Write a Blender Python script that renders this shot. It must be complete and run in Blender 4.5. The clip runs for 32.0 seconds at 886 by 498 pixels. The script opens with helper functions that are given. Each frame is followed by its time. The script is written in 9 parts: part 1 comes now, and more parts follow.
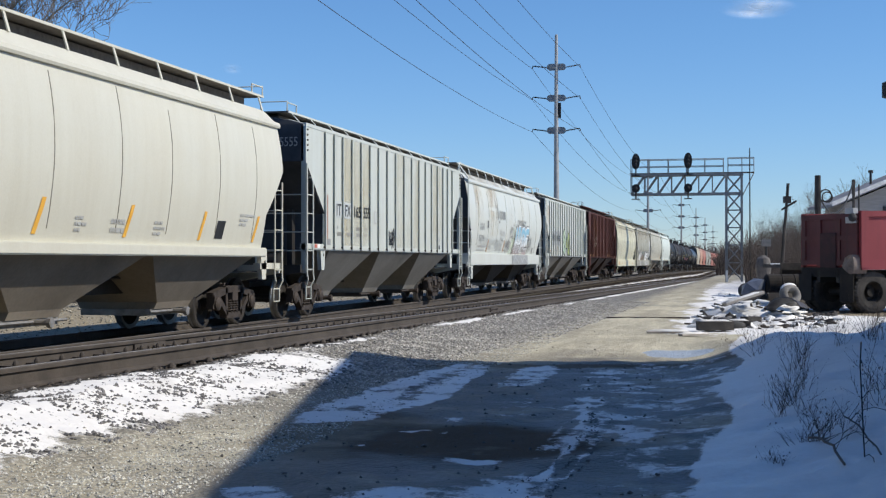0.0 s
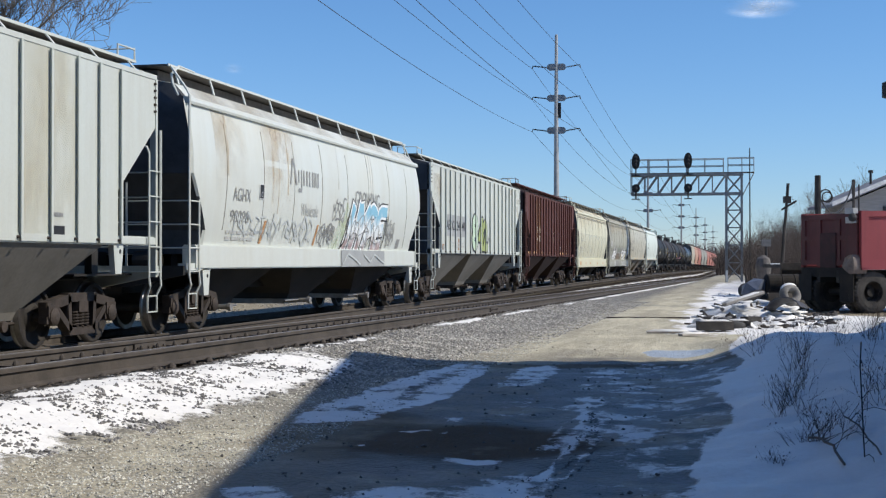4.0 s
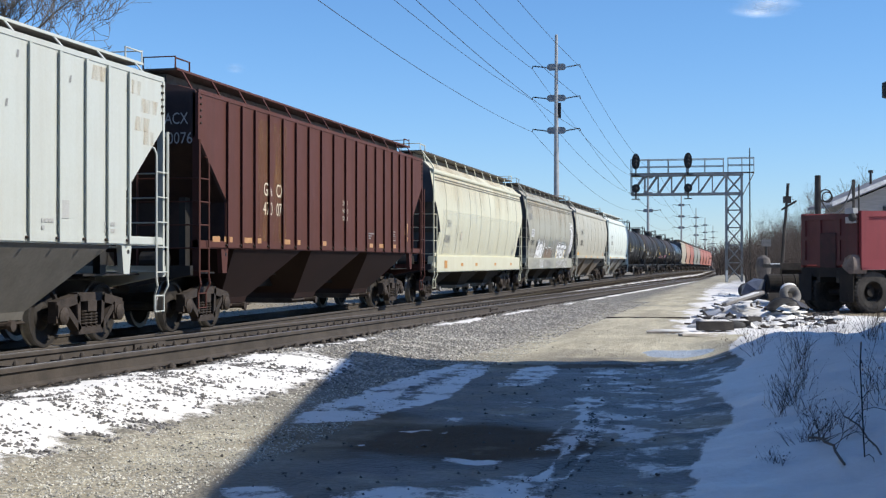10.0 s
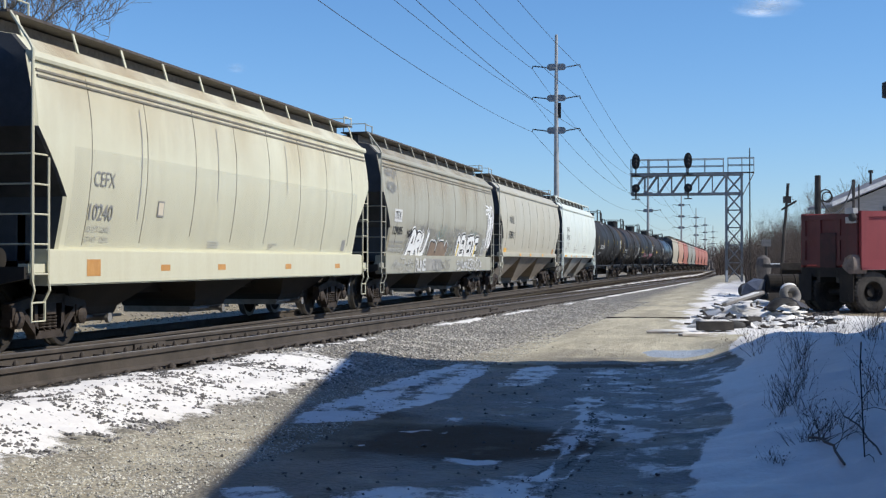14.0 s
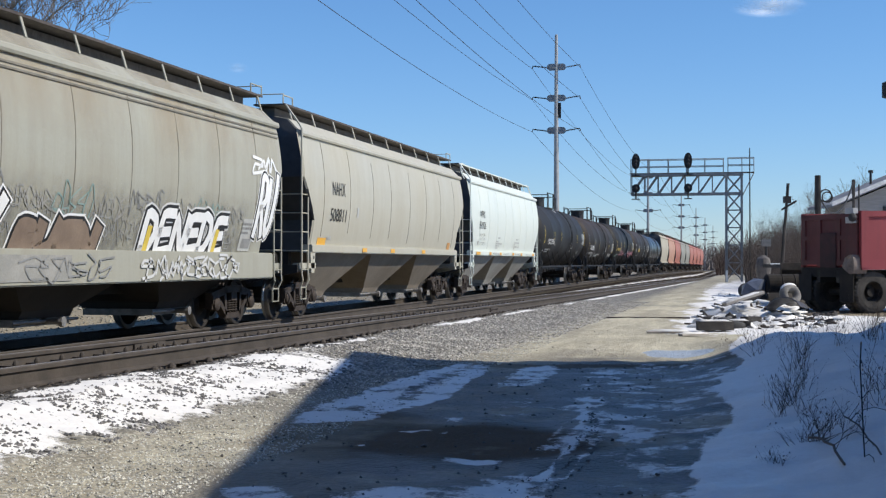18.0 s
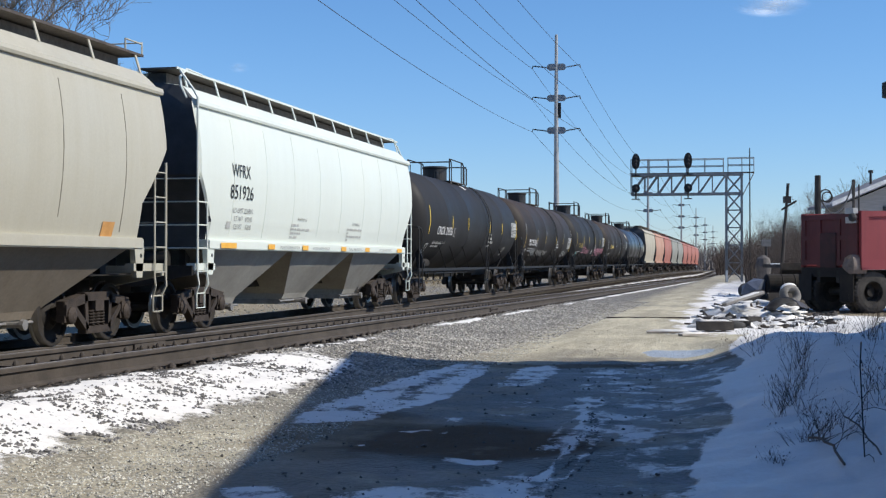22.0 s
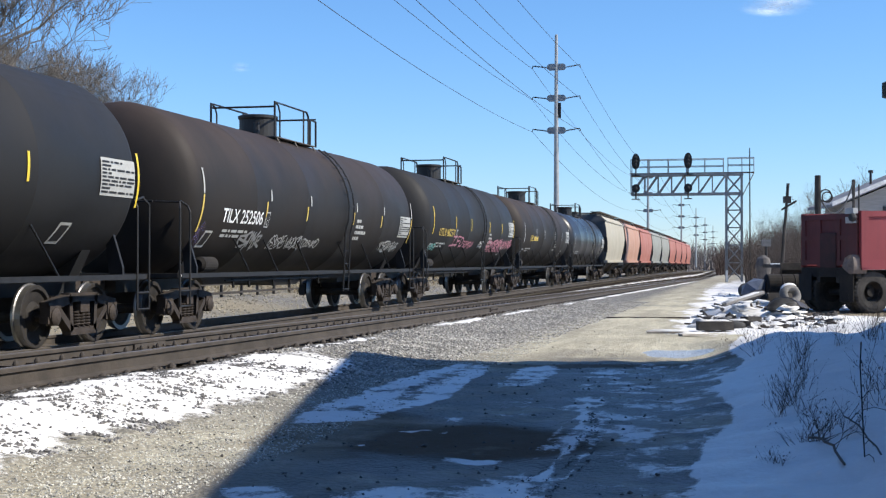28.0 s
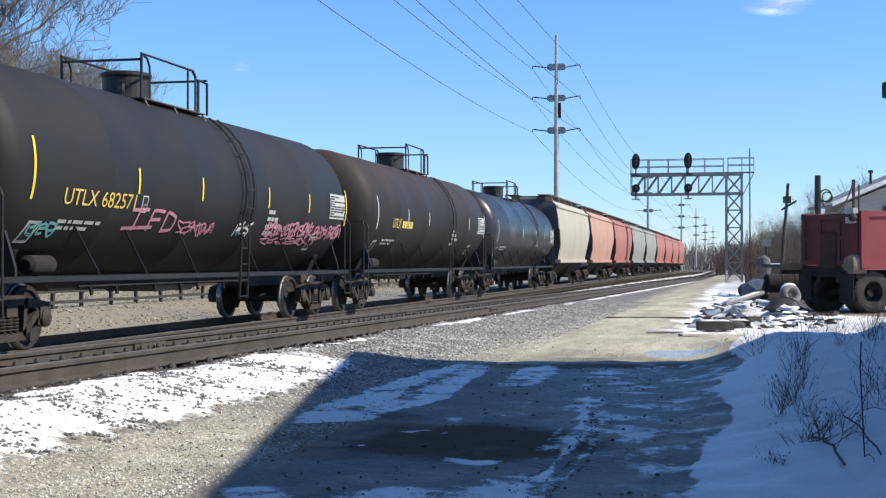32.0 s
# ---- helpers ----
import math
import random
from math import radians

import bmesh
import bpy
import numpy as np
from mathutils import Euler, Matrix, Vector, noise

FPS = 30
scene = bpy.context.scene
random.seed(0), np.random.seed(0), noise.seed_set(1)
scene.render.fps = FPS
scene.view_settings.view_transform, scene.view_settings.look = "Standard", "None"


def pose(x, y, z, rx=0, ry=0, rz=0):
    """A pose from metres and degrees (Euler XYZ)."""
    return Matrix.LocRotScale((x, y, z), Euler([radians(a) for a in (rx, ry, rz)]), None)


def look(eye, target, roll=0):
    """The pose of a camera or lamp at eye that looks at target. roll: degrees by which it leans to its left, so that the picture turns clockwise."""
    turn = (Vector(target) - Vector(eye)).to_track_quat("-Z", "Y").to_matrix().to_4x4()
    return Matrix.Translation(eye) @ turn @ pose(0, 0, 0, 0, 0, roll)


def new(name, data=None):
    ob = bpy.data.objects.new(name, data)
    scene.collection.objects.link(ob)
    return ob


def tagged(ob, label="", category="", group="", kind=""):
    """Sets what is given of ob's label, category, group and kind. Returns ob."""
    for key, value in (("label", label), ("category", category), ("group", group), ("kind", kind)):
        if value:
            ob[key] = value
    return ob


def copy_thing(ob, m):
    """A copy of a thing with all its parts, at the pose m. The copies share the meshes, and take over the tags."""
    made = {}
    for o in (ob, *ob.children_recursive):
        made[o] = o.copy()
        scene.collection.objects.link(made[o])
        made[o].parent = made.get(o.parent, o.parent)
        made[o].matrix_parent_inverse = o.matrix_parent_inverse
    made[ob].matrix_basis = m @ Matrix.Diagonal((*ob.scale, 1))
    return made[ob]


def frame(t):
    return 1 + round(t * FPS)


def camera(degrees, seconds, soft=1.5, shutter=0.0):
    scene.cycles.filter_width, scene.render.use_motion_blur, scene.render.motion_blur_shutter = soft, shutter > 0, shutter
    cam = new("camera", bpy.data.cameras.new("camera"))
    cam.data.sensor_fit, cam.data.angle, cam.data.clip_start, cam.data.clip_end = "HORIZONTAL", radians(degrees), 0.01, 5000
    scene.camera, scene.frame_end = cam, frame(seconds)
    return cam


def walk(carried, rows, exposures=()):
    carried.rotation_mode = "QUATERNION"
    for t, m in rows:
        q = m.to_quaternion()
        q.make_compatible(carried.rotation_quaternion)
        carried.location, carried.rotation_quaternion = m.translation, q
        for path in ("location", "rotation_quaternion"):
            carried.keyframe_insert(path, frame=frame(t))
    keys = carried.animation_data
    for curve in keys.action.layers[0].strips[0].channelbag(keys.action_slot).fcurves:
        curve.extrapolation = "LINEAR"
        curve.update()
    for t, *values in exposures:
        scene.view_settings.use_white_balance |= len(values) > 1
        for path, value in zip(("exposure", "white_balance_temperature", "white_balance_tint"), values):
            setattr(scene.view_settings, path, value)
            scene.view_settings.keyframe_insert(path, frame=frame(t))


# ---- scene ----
# Camera: stands still on the service road, looking along two railway tracks that run to the north (+y).
VIEW = 12.73                     # degrees by which the lens is turned to the left of the tracks
EYE = 1.28
cam = camera(36.32, 32.0, soft=1.25, shutter=0.0)
walk(cam, [(0, pose(0, 0, EYE, 90.53, 0, VIEW)), (32, pose(0, 0, EYE, 90.53, 0, VIEW))],
     exposures=[(0, 0.0), (8, 0.05), (10, 0.2), (11, 0.27), (12, 0.27), (13, 0.22), (14, 0.05), (17, 0.05), (20, 0.08), (22, 0.08), (24, 0.1), (25.5, 0.3), (28, 0.4), (32, 0.45)])

# ---- world and sun ----
SUN_EL, SUN_AZ = 42.0, 88.0      # azimuth clockwise from +y
world = bpy.data.worlds.new("sky")
scene.world = world
world.use_nodes = True
wn = world.node_tree.nodes
wl = world.node_tree.links
sky = wn.new("ShaderNodeTexSky")
sky.sky_type = "NISHITA"
sky.sun_disc = False
sky.sun_elevation = radians(SUN_EL)
sky.sun_rotation = radians(SUN_AZ)
sky.air_density, sky.dust_density, sky.ozone_density = 1.0, 0.0, 4.0
tint = wn.new("ShaderNodeMixRGB")        # clear winter air: a deeper blue than the model's default
tint.blend_type = "MULTIPLY"
tint.inputs[0].default_value = 1.0
hue = wn.new("ShaderNodeValToRGB")       # the tint turns from violet-blue at the horizon to the clear blue above
hue.color_ramp.elements[0].position, hue.color_ramp.elements[0].color = 0.0, (0.71, 0.875, 1.20, 1.0)
hue.color_ramp.elements[1].position, hue.color_ramp.elements[1].color = 0.17, (0.672, 0.932, 1.208, 1.0)
up = wn.new("ShaderNodeSeparateXYZ")
wl.new(wn.new("ShaderNodeTexCoord").outputs["Generated"], up.inputs[0])
wl.new(up.outputs[2], hue.inputs[0])
wl.new(hue.outputs[0], tint.inputs[2])
wl.new(sky.outputs[0], tint.inputs[1])
wl.new(tint.outputs[0], wn["Background"].inputs[0])
wn["Background"].inputs[1].default_value = 0.11

sun = new("sun", bpy.data.lights.new("sun", "SUN"))
sun.data.energy, sun.data.angle, sun.data.color = 4.4, radians(0.55), (1.0, 0.94, 0.83)
to_sun = Vector((math.sin(radians(SUN_AZ)) * math.cos(radians(SUN_EL)),
                 math.cos(radians(SUN_AZ)) * math.cos(radians(SUN_EL)), math.sin(radians(SUN_EL))))
sun.matrix_world = look((30, -10, 40), Vector((30, -10, 40)) - to_sun)

# ---- materials ----
def shader(name):
    m = bpy.data.materials.new(name)
    m.use_nodes = True
    nt = m.node_tree
    return m, nt, nt.nodes["Principled BSDF"]


def add(nt, kind, ins=(), **props):
    n = nt.nodes.new(kind)
    for k, v in props.items():
        if k == "op":
            n.operation = v
        elif k == "blend":
            n.blend_type = v
        elif k == "data":
            n.data_type = v
    for i, v in ins:
        if hasattr(v, "is_output"):
            nt.links.new(v, n.inputs[i])
        else:
            n.inputs[i].default_value = v
    return n


def rgb(c):
    return (c[0], c[1], c[2], 1.0)


def noise_of(nt, coords, scale, detail=4.0, rough=0.6, stretch=(1, 1, 1)):
    mp = add(nt, "ShaderNodeMapping", [(0, coords), (3, stretch)])
    return add(nt, "ShaderNodeTexNoise", [("Vector", mp.outputs[0]), ("Scale", scale), ("Detail", detail), ("Roughness", rough)]).outputs["Fac"]


def ramp(nt, v, lo, hi):
    n = nt.nodes.new("ShaderNodeMapRange")
    n.inputs[1].default_value, n.inputs[2].default_value = lo, hi
    nt.links.new(v, n.inputs[0])
    return n.outputs[0]


def mix(nt, f, a, b, blend="MIX"):
    n = nt.nodes.new("ShaderNodeMixRGB")
    n.blend_type = blend
    for i, v in enumerate((f, a, b)):
        if hasattr(v, "is_output"):
            nt.links.new(v, n.inputs[i])
        elif i == 0:
            n.inputs[0].default_value = v
        else:
            n.inputs[i].default_value = rgb(v)
    return n.outputs[0]


def bumped(nt, bsdf, height, strength, distance):
    b = add(nt, "ShaderNodeBump", [("Strength", strength), ("Distance", distance), ("Height", height)])
    nt.links.new(b.outputs[0], bsdf.inputs["Normal"])


def plain(name, a, b, scale=4.0, rough=0.6, metal=0.0, bump=0.15, fine=45.0, island=0.0, stretch=(1, 1, 1)):
    """A surface of two tones, mottled coarsely and finely, with a little relief."""
    m, nt, bs = shader(name)
    tc = nt.nodes.new("ShaderNodeTexCoord").outputs["Object"]
    n1 = ramp(nt, noise_of(nt, tc, scale, stretch=stretch), 0.3, 0.7)
    n2 = noise_of(nt, tc, fine)
    col = mix(nt, n1, a, b)
    col = mix(nt, 0.35, col, mix(nt, n2, (0.25, 0.25, 0.25), (1, 1, 1)), "OVERLAY")
    if island:
        geo = nt.nodes.new("ShaderNodeNewGeometry").outputs["Random Per Island"]
        oi = nt.nodes.new("ShaderNodeObjectInfo").outputs["Random"]
        r = add(nt, "ShaderNodeMath", [(0, geo), (1, oi)], op="ADD")
        r = add(nt, "ShaderNodeMath", [(0, r.outputs[0]), (1, 1.0)], op="FRACT").outputs[0]
        lo, hi = 1 - island, 1 + island
        g = add(nt, "ShaderNodeMapRange", [(0, r), (3, lo), (4, hi)]).outputs[0]
        v = nt.nodes.new("ShaderNodeVectorMath")
        v.operation = "SCALE"
        nt.links.new(col, v.inputs[0])
        nt.links.new(g, v.inputs["Scale"])
        col = v.outputs[0]
    nt.links.new(col, bs.inputs["Base Color"])
    bs.inputs["Roughness"].default_value, bs.inputs["Metallic"].default_value = rough, metal
    if bump:
        bumped(nt, bs, n2, bump, 0.02)
    return m


TONES = {}


def car_paint(name, base, grime, rust, rough=0.5, amount=0.5, rusty=0.25, gloss=0.5):
    """Weathered railcar paint: vertical grime streaks, rust spots and a dull film."""
    m, nt, bs = shader(name)
    tc = nt.nodes.new("ShaderNodeTexCoord").outputs["Object"]
    streak = ramp(nt, noise_of(nt, tc, 1.0, 6, 0.65, (2.0, 3.2, 0.22)), 0.42, 0.85)
    film = ramp(nt, noise_of(nt, tc, 0.5, 5, 0.6), 0.35, 0.75)
    spots = ramp(nt, noise_of(nt, tc, 2.3, 8, 0.7, (1, 1, 0.5)), 0.66, 0.8)
    fine = noise_of(nt, tc, 30, 5, 0.7)
    s = add(nt, "ShaderNodeMath", [(0, streak), (1, amount)], op="MULTIPLY").outputs[0]
    f = add(nt, "ShaderNodeMath", [(0, film), (1, amount * 0.5)], op="MULTIPLY").outputs[0]
    r = add(nt, "ShaderNodeMath", [(0, spots), (1, rusty)], op="MULTIPLY").outputs[0]
    col = mix(nt, s, base, grime)
    col = mix(nt, f, col, grime)
    col = mix(nt, r, col, rust)
    col = mix(nt, 0.12, col, mix(nt, fine, (0, 0, 0), (1, 1, 1)), "OVERLAY")
    nt.links.new(col, bs.inputs["Base Color"])
    ro = add(nt, "ShaderNodeMapRange", [(0, film), (3, rough - 0.08), (4, rough + 0.2)]).outputs[0]
    nt.links.new(ro, bs.inputs["Roughness"])
    bs.inputs["Specular IOR Level"].default_value = gloss
    wob = noise_of(nt, tc, 1.3, 3, 0.5)
    bumped(nt, bs, wob, 0.25, 0.03)
    TONES[name] = base
    return m


def tank_paint(name, base, dust, rust, rough=0.6, gloss=0.25, amount=0.6):
    """Matt tank paint: cloudy, with brown dust that has settled on the upper shell and run down in wide tongues."""
    m, nt, bs = shader(name)
    tc = nt.nodes.new("ShaderNodeTexCoord").outputs["Object"]
    cloudy = ramp(nt, noise_of(nt, tc, 0.45, 6, 0.6), 0.35, 0.7)
    tongue = noise_of(nt, tc, 0.9, 6, 0.6, (1, 1.2, 0.45))
    z = add(nt, "ShaderNodeSeparateXYZ", [(0, tc)]).outputs[2]
    top = ramp(nt, add(nt, "ShaderNodeMath", [(0, tongue), (1, 2.2), (2, z)], op="MULTIPLY_ADD").outputs[0], 3.7, 5.3)
    k = add(nt, "ShaderNodeMath", [(0, top), (1, amount)], op="MULTIPLY").outputs[0]
    col = mix(nt, cloudy, base, dust)
    col = mix(nt, k, col, rust)
    fine = noise_of(nt, tc, 35, 5, 0.7)
    col = mix(nt, 0.15, col, mix(nt, fine, (0, 0, 0), (1, 1, 1)), "OVERLAY")
    nt.links.new(col, bs.inputs["Base Color"])
    nt.links.new(add(nt, "ShaderNodeMapRange", [(0, cloudy), (3, rough - 0.06), (4, rough + 0.12)]).outputs[0], bs.inputs["Roughness"])
    bs.inputs["Specular IOR Level"].default_value = gloss
    bumped(nt, bs, noise_of(nt, tc, 1.1, 3, 0.5), 0.2, 0.03)
    return m


M = {}
M["steel_dark"] = plain("dark_steel", (0.02, 0.019, 0.018), (0.045, 0.04, 0.036), 3, 0.6, 0.3)
M["truck_cast"] = plain("rusty_cast_steel", (0.024, 0.0185, 0.015), (0.064, 0.048, 0.038), 4, 0.8, 0.1, 0.3)
M["wheel"] = plain("wheel_steel", (0.014, 0.012, 0.011), (0.034, 0.028, 0.023), 5, 0.8, 0.1)
M["tread"] = plain("polished_tread", (0.20, 0.19, 0.18), (0.32, 0.31, 0.295), 5, 0.4, 0.8, 0.0)
M["galv"] = plain("galvanised_steel", (0.30, 0.30, 0.295), (0.42, 0.42, 0.41), 4, 0.6, 0.2, 0.05)
M["rail_head"] = plain("worn_rail_head", (0.16, 0.15, 0.14), (0.24, 0.22, 0.21), 3, 0.45, 0.3, 0.05, stretch=(1, 0.1, 1))
M["rail_web"] = plain("rusted_rail", (0.046, 0.038, 0.031), (0.086, 0.071, 0.058), 3, 0.8, 0.1, 0.2)
M["tie"] = plain("weathered_tie", (0.033, 0.026, 0.021), (0.074, 0.059, 0.046), 5, 0.9, 0.0, 0.4, 30, 0.3, (1, 8, 1))
M["stone"] = plain("ballast_stone", (0.24, 0.228, 0.205), (0.46, 0.435, 0.39), 2, 0.9, 0, 0.3, 40, 0.45)
M["snow"] = plain("old_snow", (0.46, 0.44, 0.41), (0.85, 0.835, 0.80), 3.5, 0.75, 0, 0.5, 12)
M["white"] = plain("white_paint", (0.74, 0.74, 0.72), (0.82, 0.82, 0.80), 5, 0.5, 0, 0.05)
M["grease"] = plain("oily_black_dirt", (0.010, 0.009, 0.008), (0.028, 0.023, 0.019), 4, 0.95, 0, 0.3)
M["black"] = plain("black_paint", (0.009, 0.009, 0.0092), (0.019, 0.018, 0.018), 5, 0.6, 0, 0.05)
M["yellow"] = plain("reflective_yellow", (0.75, 0.50, 0.03), (0.85, 0.60, 0.06), 5, 0.45, 0, 0.0)
M["orange"] = plain("reflective_orange", (0.70, 0.33, 0.035), (0.80, 0.42, 0.06), 5, 0.45, 0, 0.0)
M["bark"] = plain("bare_bark", (0.085, 0.074, 0.064), (0.17, 0.15, 0.13), 4, 0.9, 0, 0.3)
M["twig"] = plain("bare_twigs", (0.055, 0.042, 0.034), (0.105, 0.08, 0.064), 3, 0.9, 0, 0.0)
M["rubber"] = plain("old_tyre_rubber", (0.025, 0.025, 0.026), (0.06, 0.058, 0.055), 6, 0.8, 0, 0.3)
M["wood_pole"] = plain("weathered_pole", (0.07, 0.058, 0.05), (0.15, 0.125, 0.105), 4, 0.9, 0, 0.3, stretch=(6, 6, 0.6))
M["scrap"] = plain("dark_scrap", (0.022, 0.02, 0.019), (0.065, 0.056, 0.048), 3, 0.8, 0.1, 0.5)
M["grass"] = plain("dry_grass", (0.25, 0.20, 0.125), (0.38, 0.32, 0.21), 1.5, 0.95, 0, 0.4, 25, 0.3)


# ---- mesh tools ----
def box(bm, x0, x1, y0, y1, z0, z1, m=None):
    pts = [(x0, y0, z0), (x1, y0, z0), (x1, y1, z0), (x0, y1, z0), (x0, y0, z1), (x1, y0, z1), (x1, y1, z1), (x0, y1, z1)]
    vs = [bm.verts.new((m @ Vector(p)) if m else p) for p in pts]
    for f in ((3, 2, 1, 0), (4, 5, 6, 7), (0, 1, 5, 4), (1, 2, 6, 5), (2, 3, 7, 6), (3, 0, 4, 7)):
        bm.faces.new([vs[i] for i in f])
    return vs


def tube(bm, a, b, r0, r1=None, n=6, caps=True):
    """A straight round bar from a to b."""
    a, b = Vector(a), Vector(b)
    r1 = r0 if r1 is None else r1
    z = (b - a).normalized()
    x = z.orthogonal().normalized()
    y = z.cross(x)
    ra, rb = [], []
    for i in range(n):
        k = 2 * math.pi * i / n
        o = x * math.cos(k) + y * math.sin(k)
        ra.append(bm.verts.new(a + o * r0))
        rb.append(bm.verts.new(b + o * r1))
    for i in range(n):
        j = (i + 1) % n
        bm.faces.new((ra[i], ra[j], rb[j], rb[i]))
    if caps:
        bm.faces.new(ra[::-1])
        bm.faces.new(rb)


def chain(bm, pts, r, n=6):
    """A bent bar swept through the points."""
    pts = [Vector(p) for p in pts]
    ref, rings = None, []
    for i, p in enumerate(pts):
        a = (p - pts[i - 1]).normalized() if i else None
        b = (pts[i + 1] - p).normalized() if i + 1 < len(pts) else None
        z = (a + b).normalized() if a and b and (a + b).length > 0.05 else (a or b)
        ref = z.orthogonal().normalized() if ref is None else (ref - z * ref.dot(z)).normalized()
        y = z.cross(ref)
        rings.append([p + (ref * math.cos(2 * math.pi * k / n) + y * math.sin(2 * math.pi * k / n)) * r for k in range(n)])
    loft(bm, rings)


def loft(bm, rings, caps=True, closed=True):
    vs = [[bm.verts.new(p) for p in ring] for ring in rings]
    n = len(vs[0])
    for a, b in zip(vs, vs[1:]):
        for i in range(n if closed else n - 1):
            j = (i + 1) % n
            bm.faces.new((a[i], a[j], b[j], b[i]))
    if caps:
        bm.faces.new(vs[0][::-1])
        bm.faces.new(vs[-1])
    return vs


def lathe(bm, profile, n=24, axis="x", centre=(0, 0, 0)):
    """profile: (offset along the axis, radius)."""
    c = Vector(centre)
    rings = []
    for h, r in profile:
        ring = []
        for i in range(n):
            k = 2 * math.pi * i / n
            u, v = r * math.cos(k), r * math.sin(k)
            p = {"x": (h, u, v), "y": (u, h, v), "z": (u, v, h)}[axis]
            ring.append(c + Vector(p))
        rings.append(ring)
    loft(bm, rings)


def mesh_of(name, bm, material, smooth=False):
    bmesh.ops.recalc_face_normals(bm, faces=bm.faces)
    me = bpy.data.meshes.new(name)
    bm.to_mesh(me)
    bm.free()
    me.materials.append(material)
    if smooth:
        me.shade_smooth()
    return me


def place(name, me, parent, m=None, label=""):
    ob = new(name, me)
    ob.parent = parent
    if m is not None:
        ob.matrix_basis = m
    if label:
        ob["label"] = label
    return ob


def part(name, bm, material, parent, label="", smooth=False):
    return place(name, mesh_of(name, bm, material, smooth), parent, None, label)


def thing(name, label, category, m=None, group="", kind=""):
    ob = new(name)
    ob.empty_display_size = 0.2
    if m is not None:
        ob.matrix_basis = m
    return tagged(ob, label, category, group, kind)


def smooth01(a, b, v):
    k = np.clip((v - a) / (b - a), 0, 1)
    return k * k * (3 - 2 * k)


# ---- the lines of the place ----
T_X, N_X = -10.78, -6.68         # centre lines of the far track (with the train) and of the near track


def t_shift(y):
    return T_X + max(0.0, y - 230) ** 2 / 15200


def t_rail(y):
    return 0.03 - 0.000012 * max(0.0, y - 60) ** 2


def n_shift(y):
    return N_X + max(0.0, y - 230) ** 2 / 15200


def n_rail(y):
    return 0.36 - 0.0078 * (min(y, 230) - 12.5)


# ---- ground: one sheet from the road out to the horizon ----
def ground_height(X, Y):
    """Heights for arrays of x and y."""
    t_s = T_X + np.maximum(0, Y - 230) ** 2 / 15200
    n_s = N_X + np.maximum(0, Y - 230) ** 2 / 15200
    t_z = 0.03 - 0.000012 * np.maximum(0, Y - 60) ** 2 - 0.20
    n_z = 0.36 - 0.0078 * (np.minimum(Y, 230) - 12.5) - 0.20
    road = -0.0032 * np.maximum(0, np.minimum(Y, 230) - 22)
    far = smooth01(200, 700, Y)
    z = road + 0.0 * X
    # right-hand bank, under snow, and the yard beyond
    bank = smooth01(-0.8, 1.3, X + 0.01 * (Y - 8)) * smooth01(25, 16.5, Y) * smooth01(2, 7, Y) * (0.16 + 0.28 * smooth01(8, 15, Y))
    z = z + bank
    # hollows and humps of the snow along the edge of the shade
    c, s = math.cos(radians(VIEW)), math.sin(radians(VIEW))
    R, D = X * c + Y * s, Y * c - X * s
    hump = 0.09 * np.exp(-((R - 4.1) / 0.4) ** 2) - 0.08 * np.exp(-((R - 5.05) / 0.45) ** 2) + 0.15 * smooth01(5.2, 6.1, R) * smooth01(9.0, 7.5, R)
    z = z + hump * smooth01(13.5, 17, D) * smooth01(23, 19.5, D)
    # shoulder of the near track
    u = X - n_s
    k = smooth01(2.9, 1.45, u)
    z = z * (1 - k) + n_z * k
    z = z + 0.045 * smooth01(0.80, 0.95, u) * smooth01(1.75, 1.4, u)
    # between the tracks and the far side
    k = smooth01(-1.2, -2.4, u)
    z = z * (1 - k) + t_z * k
    # the embankment falls away beyond the far track
    v = X - t_s
    z = z - 0.42 * smooth01(-2.15, -4.0, v) + 0.40 * smooth01(-5, -10, v) + 0.2 * smooth01(-16, -40, v)
    z = z * (1 - far) + (-1.6) * far
    return z


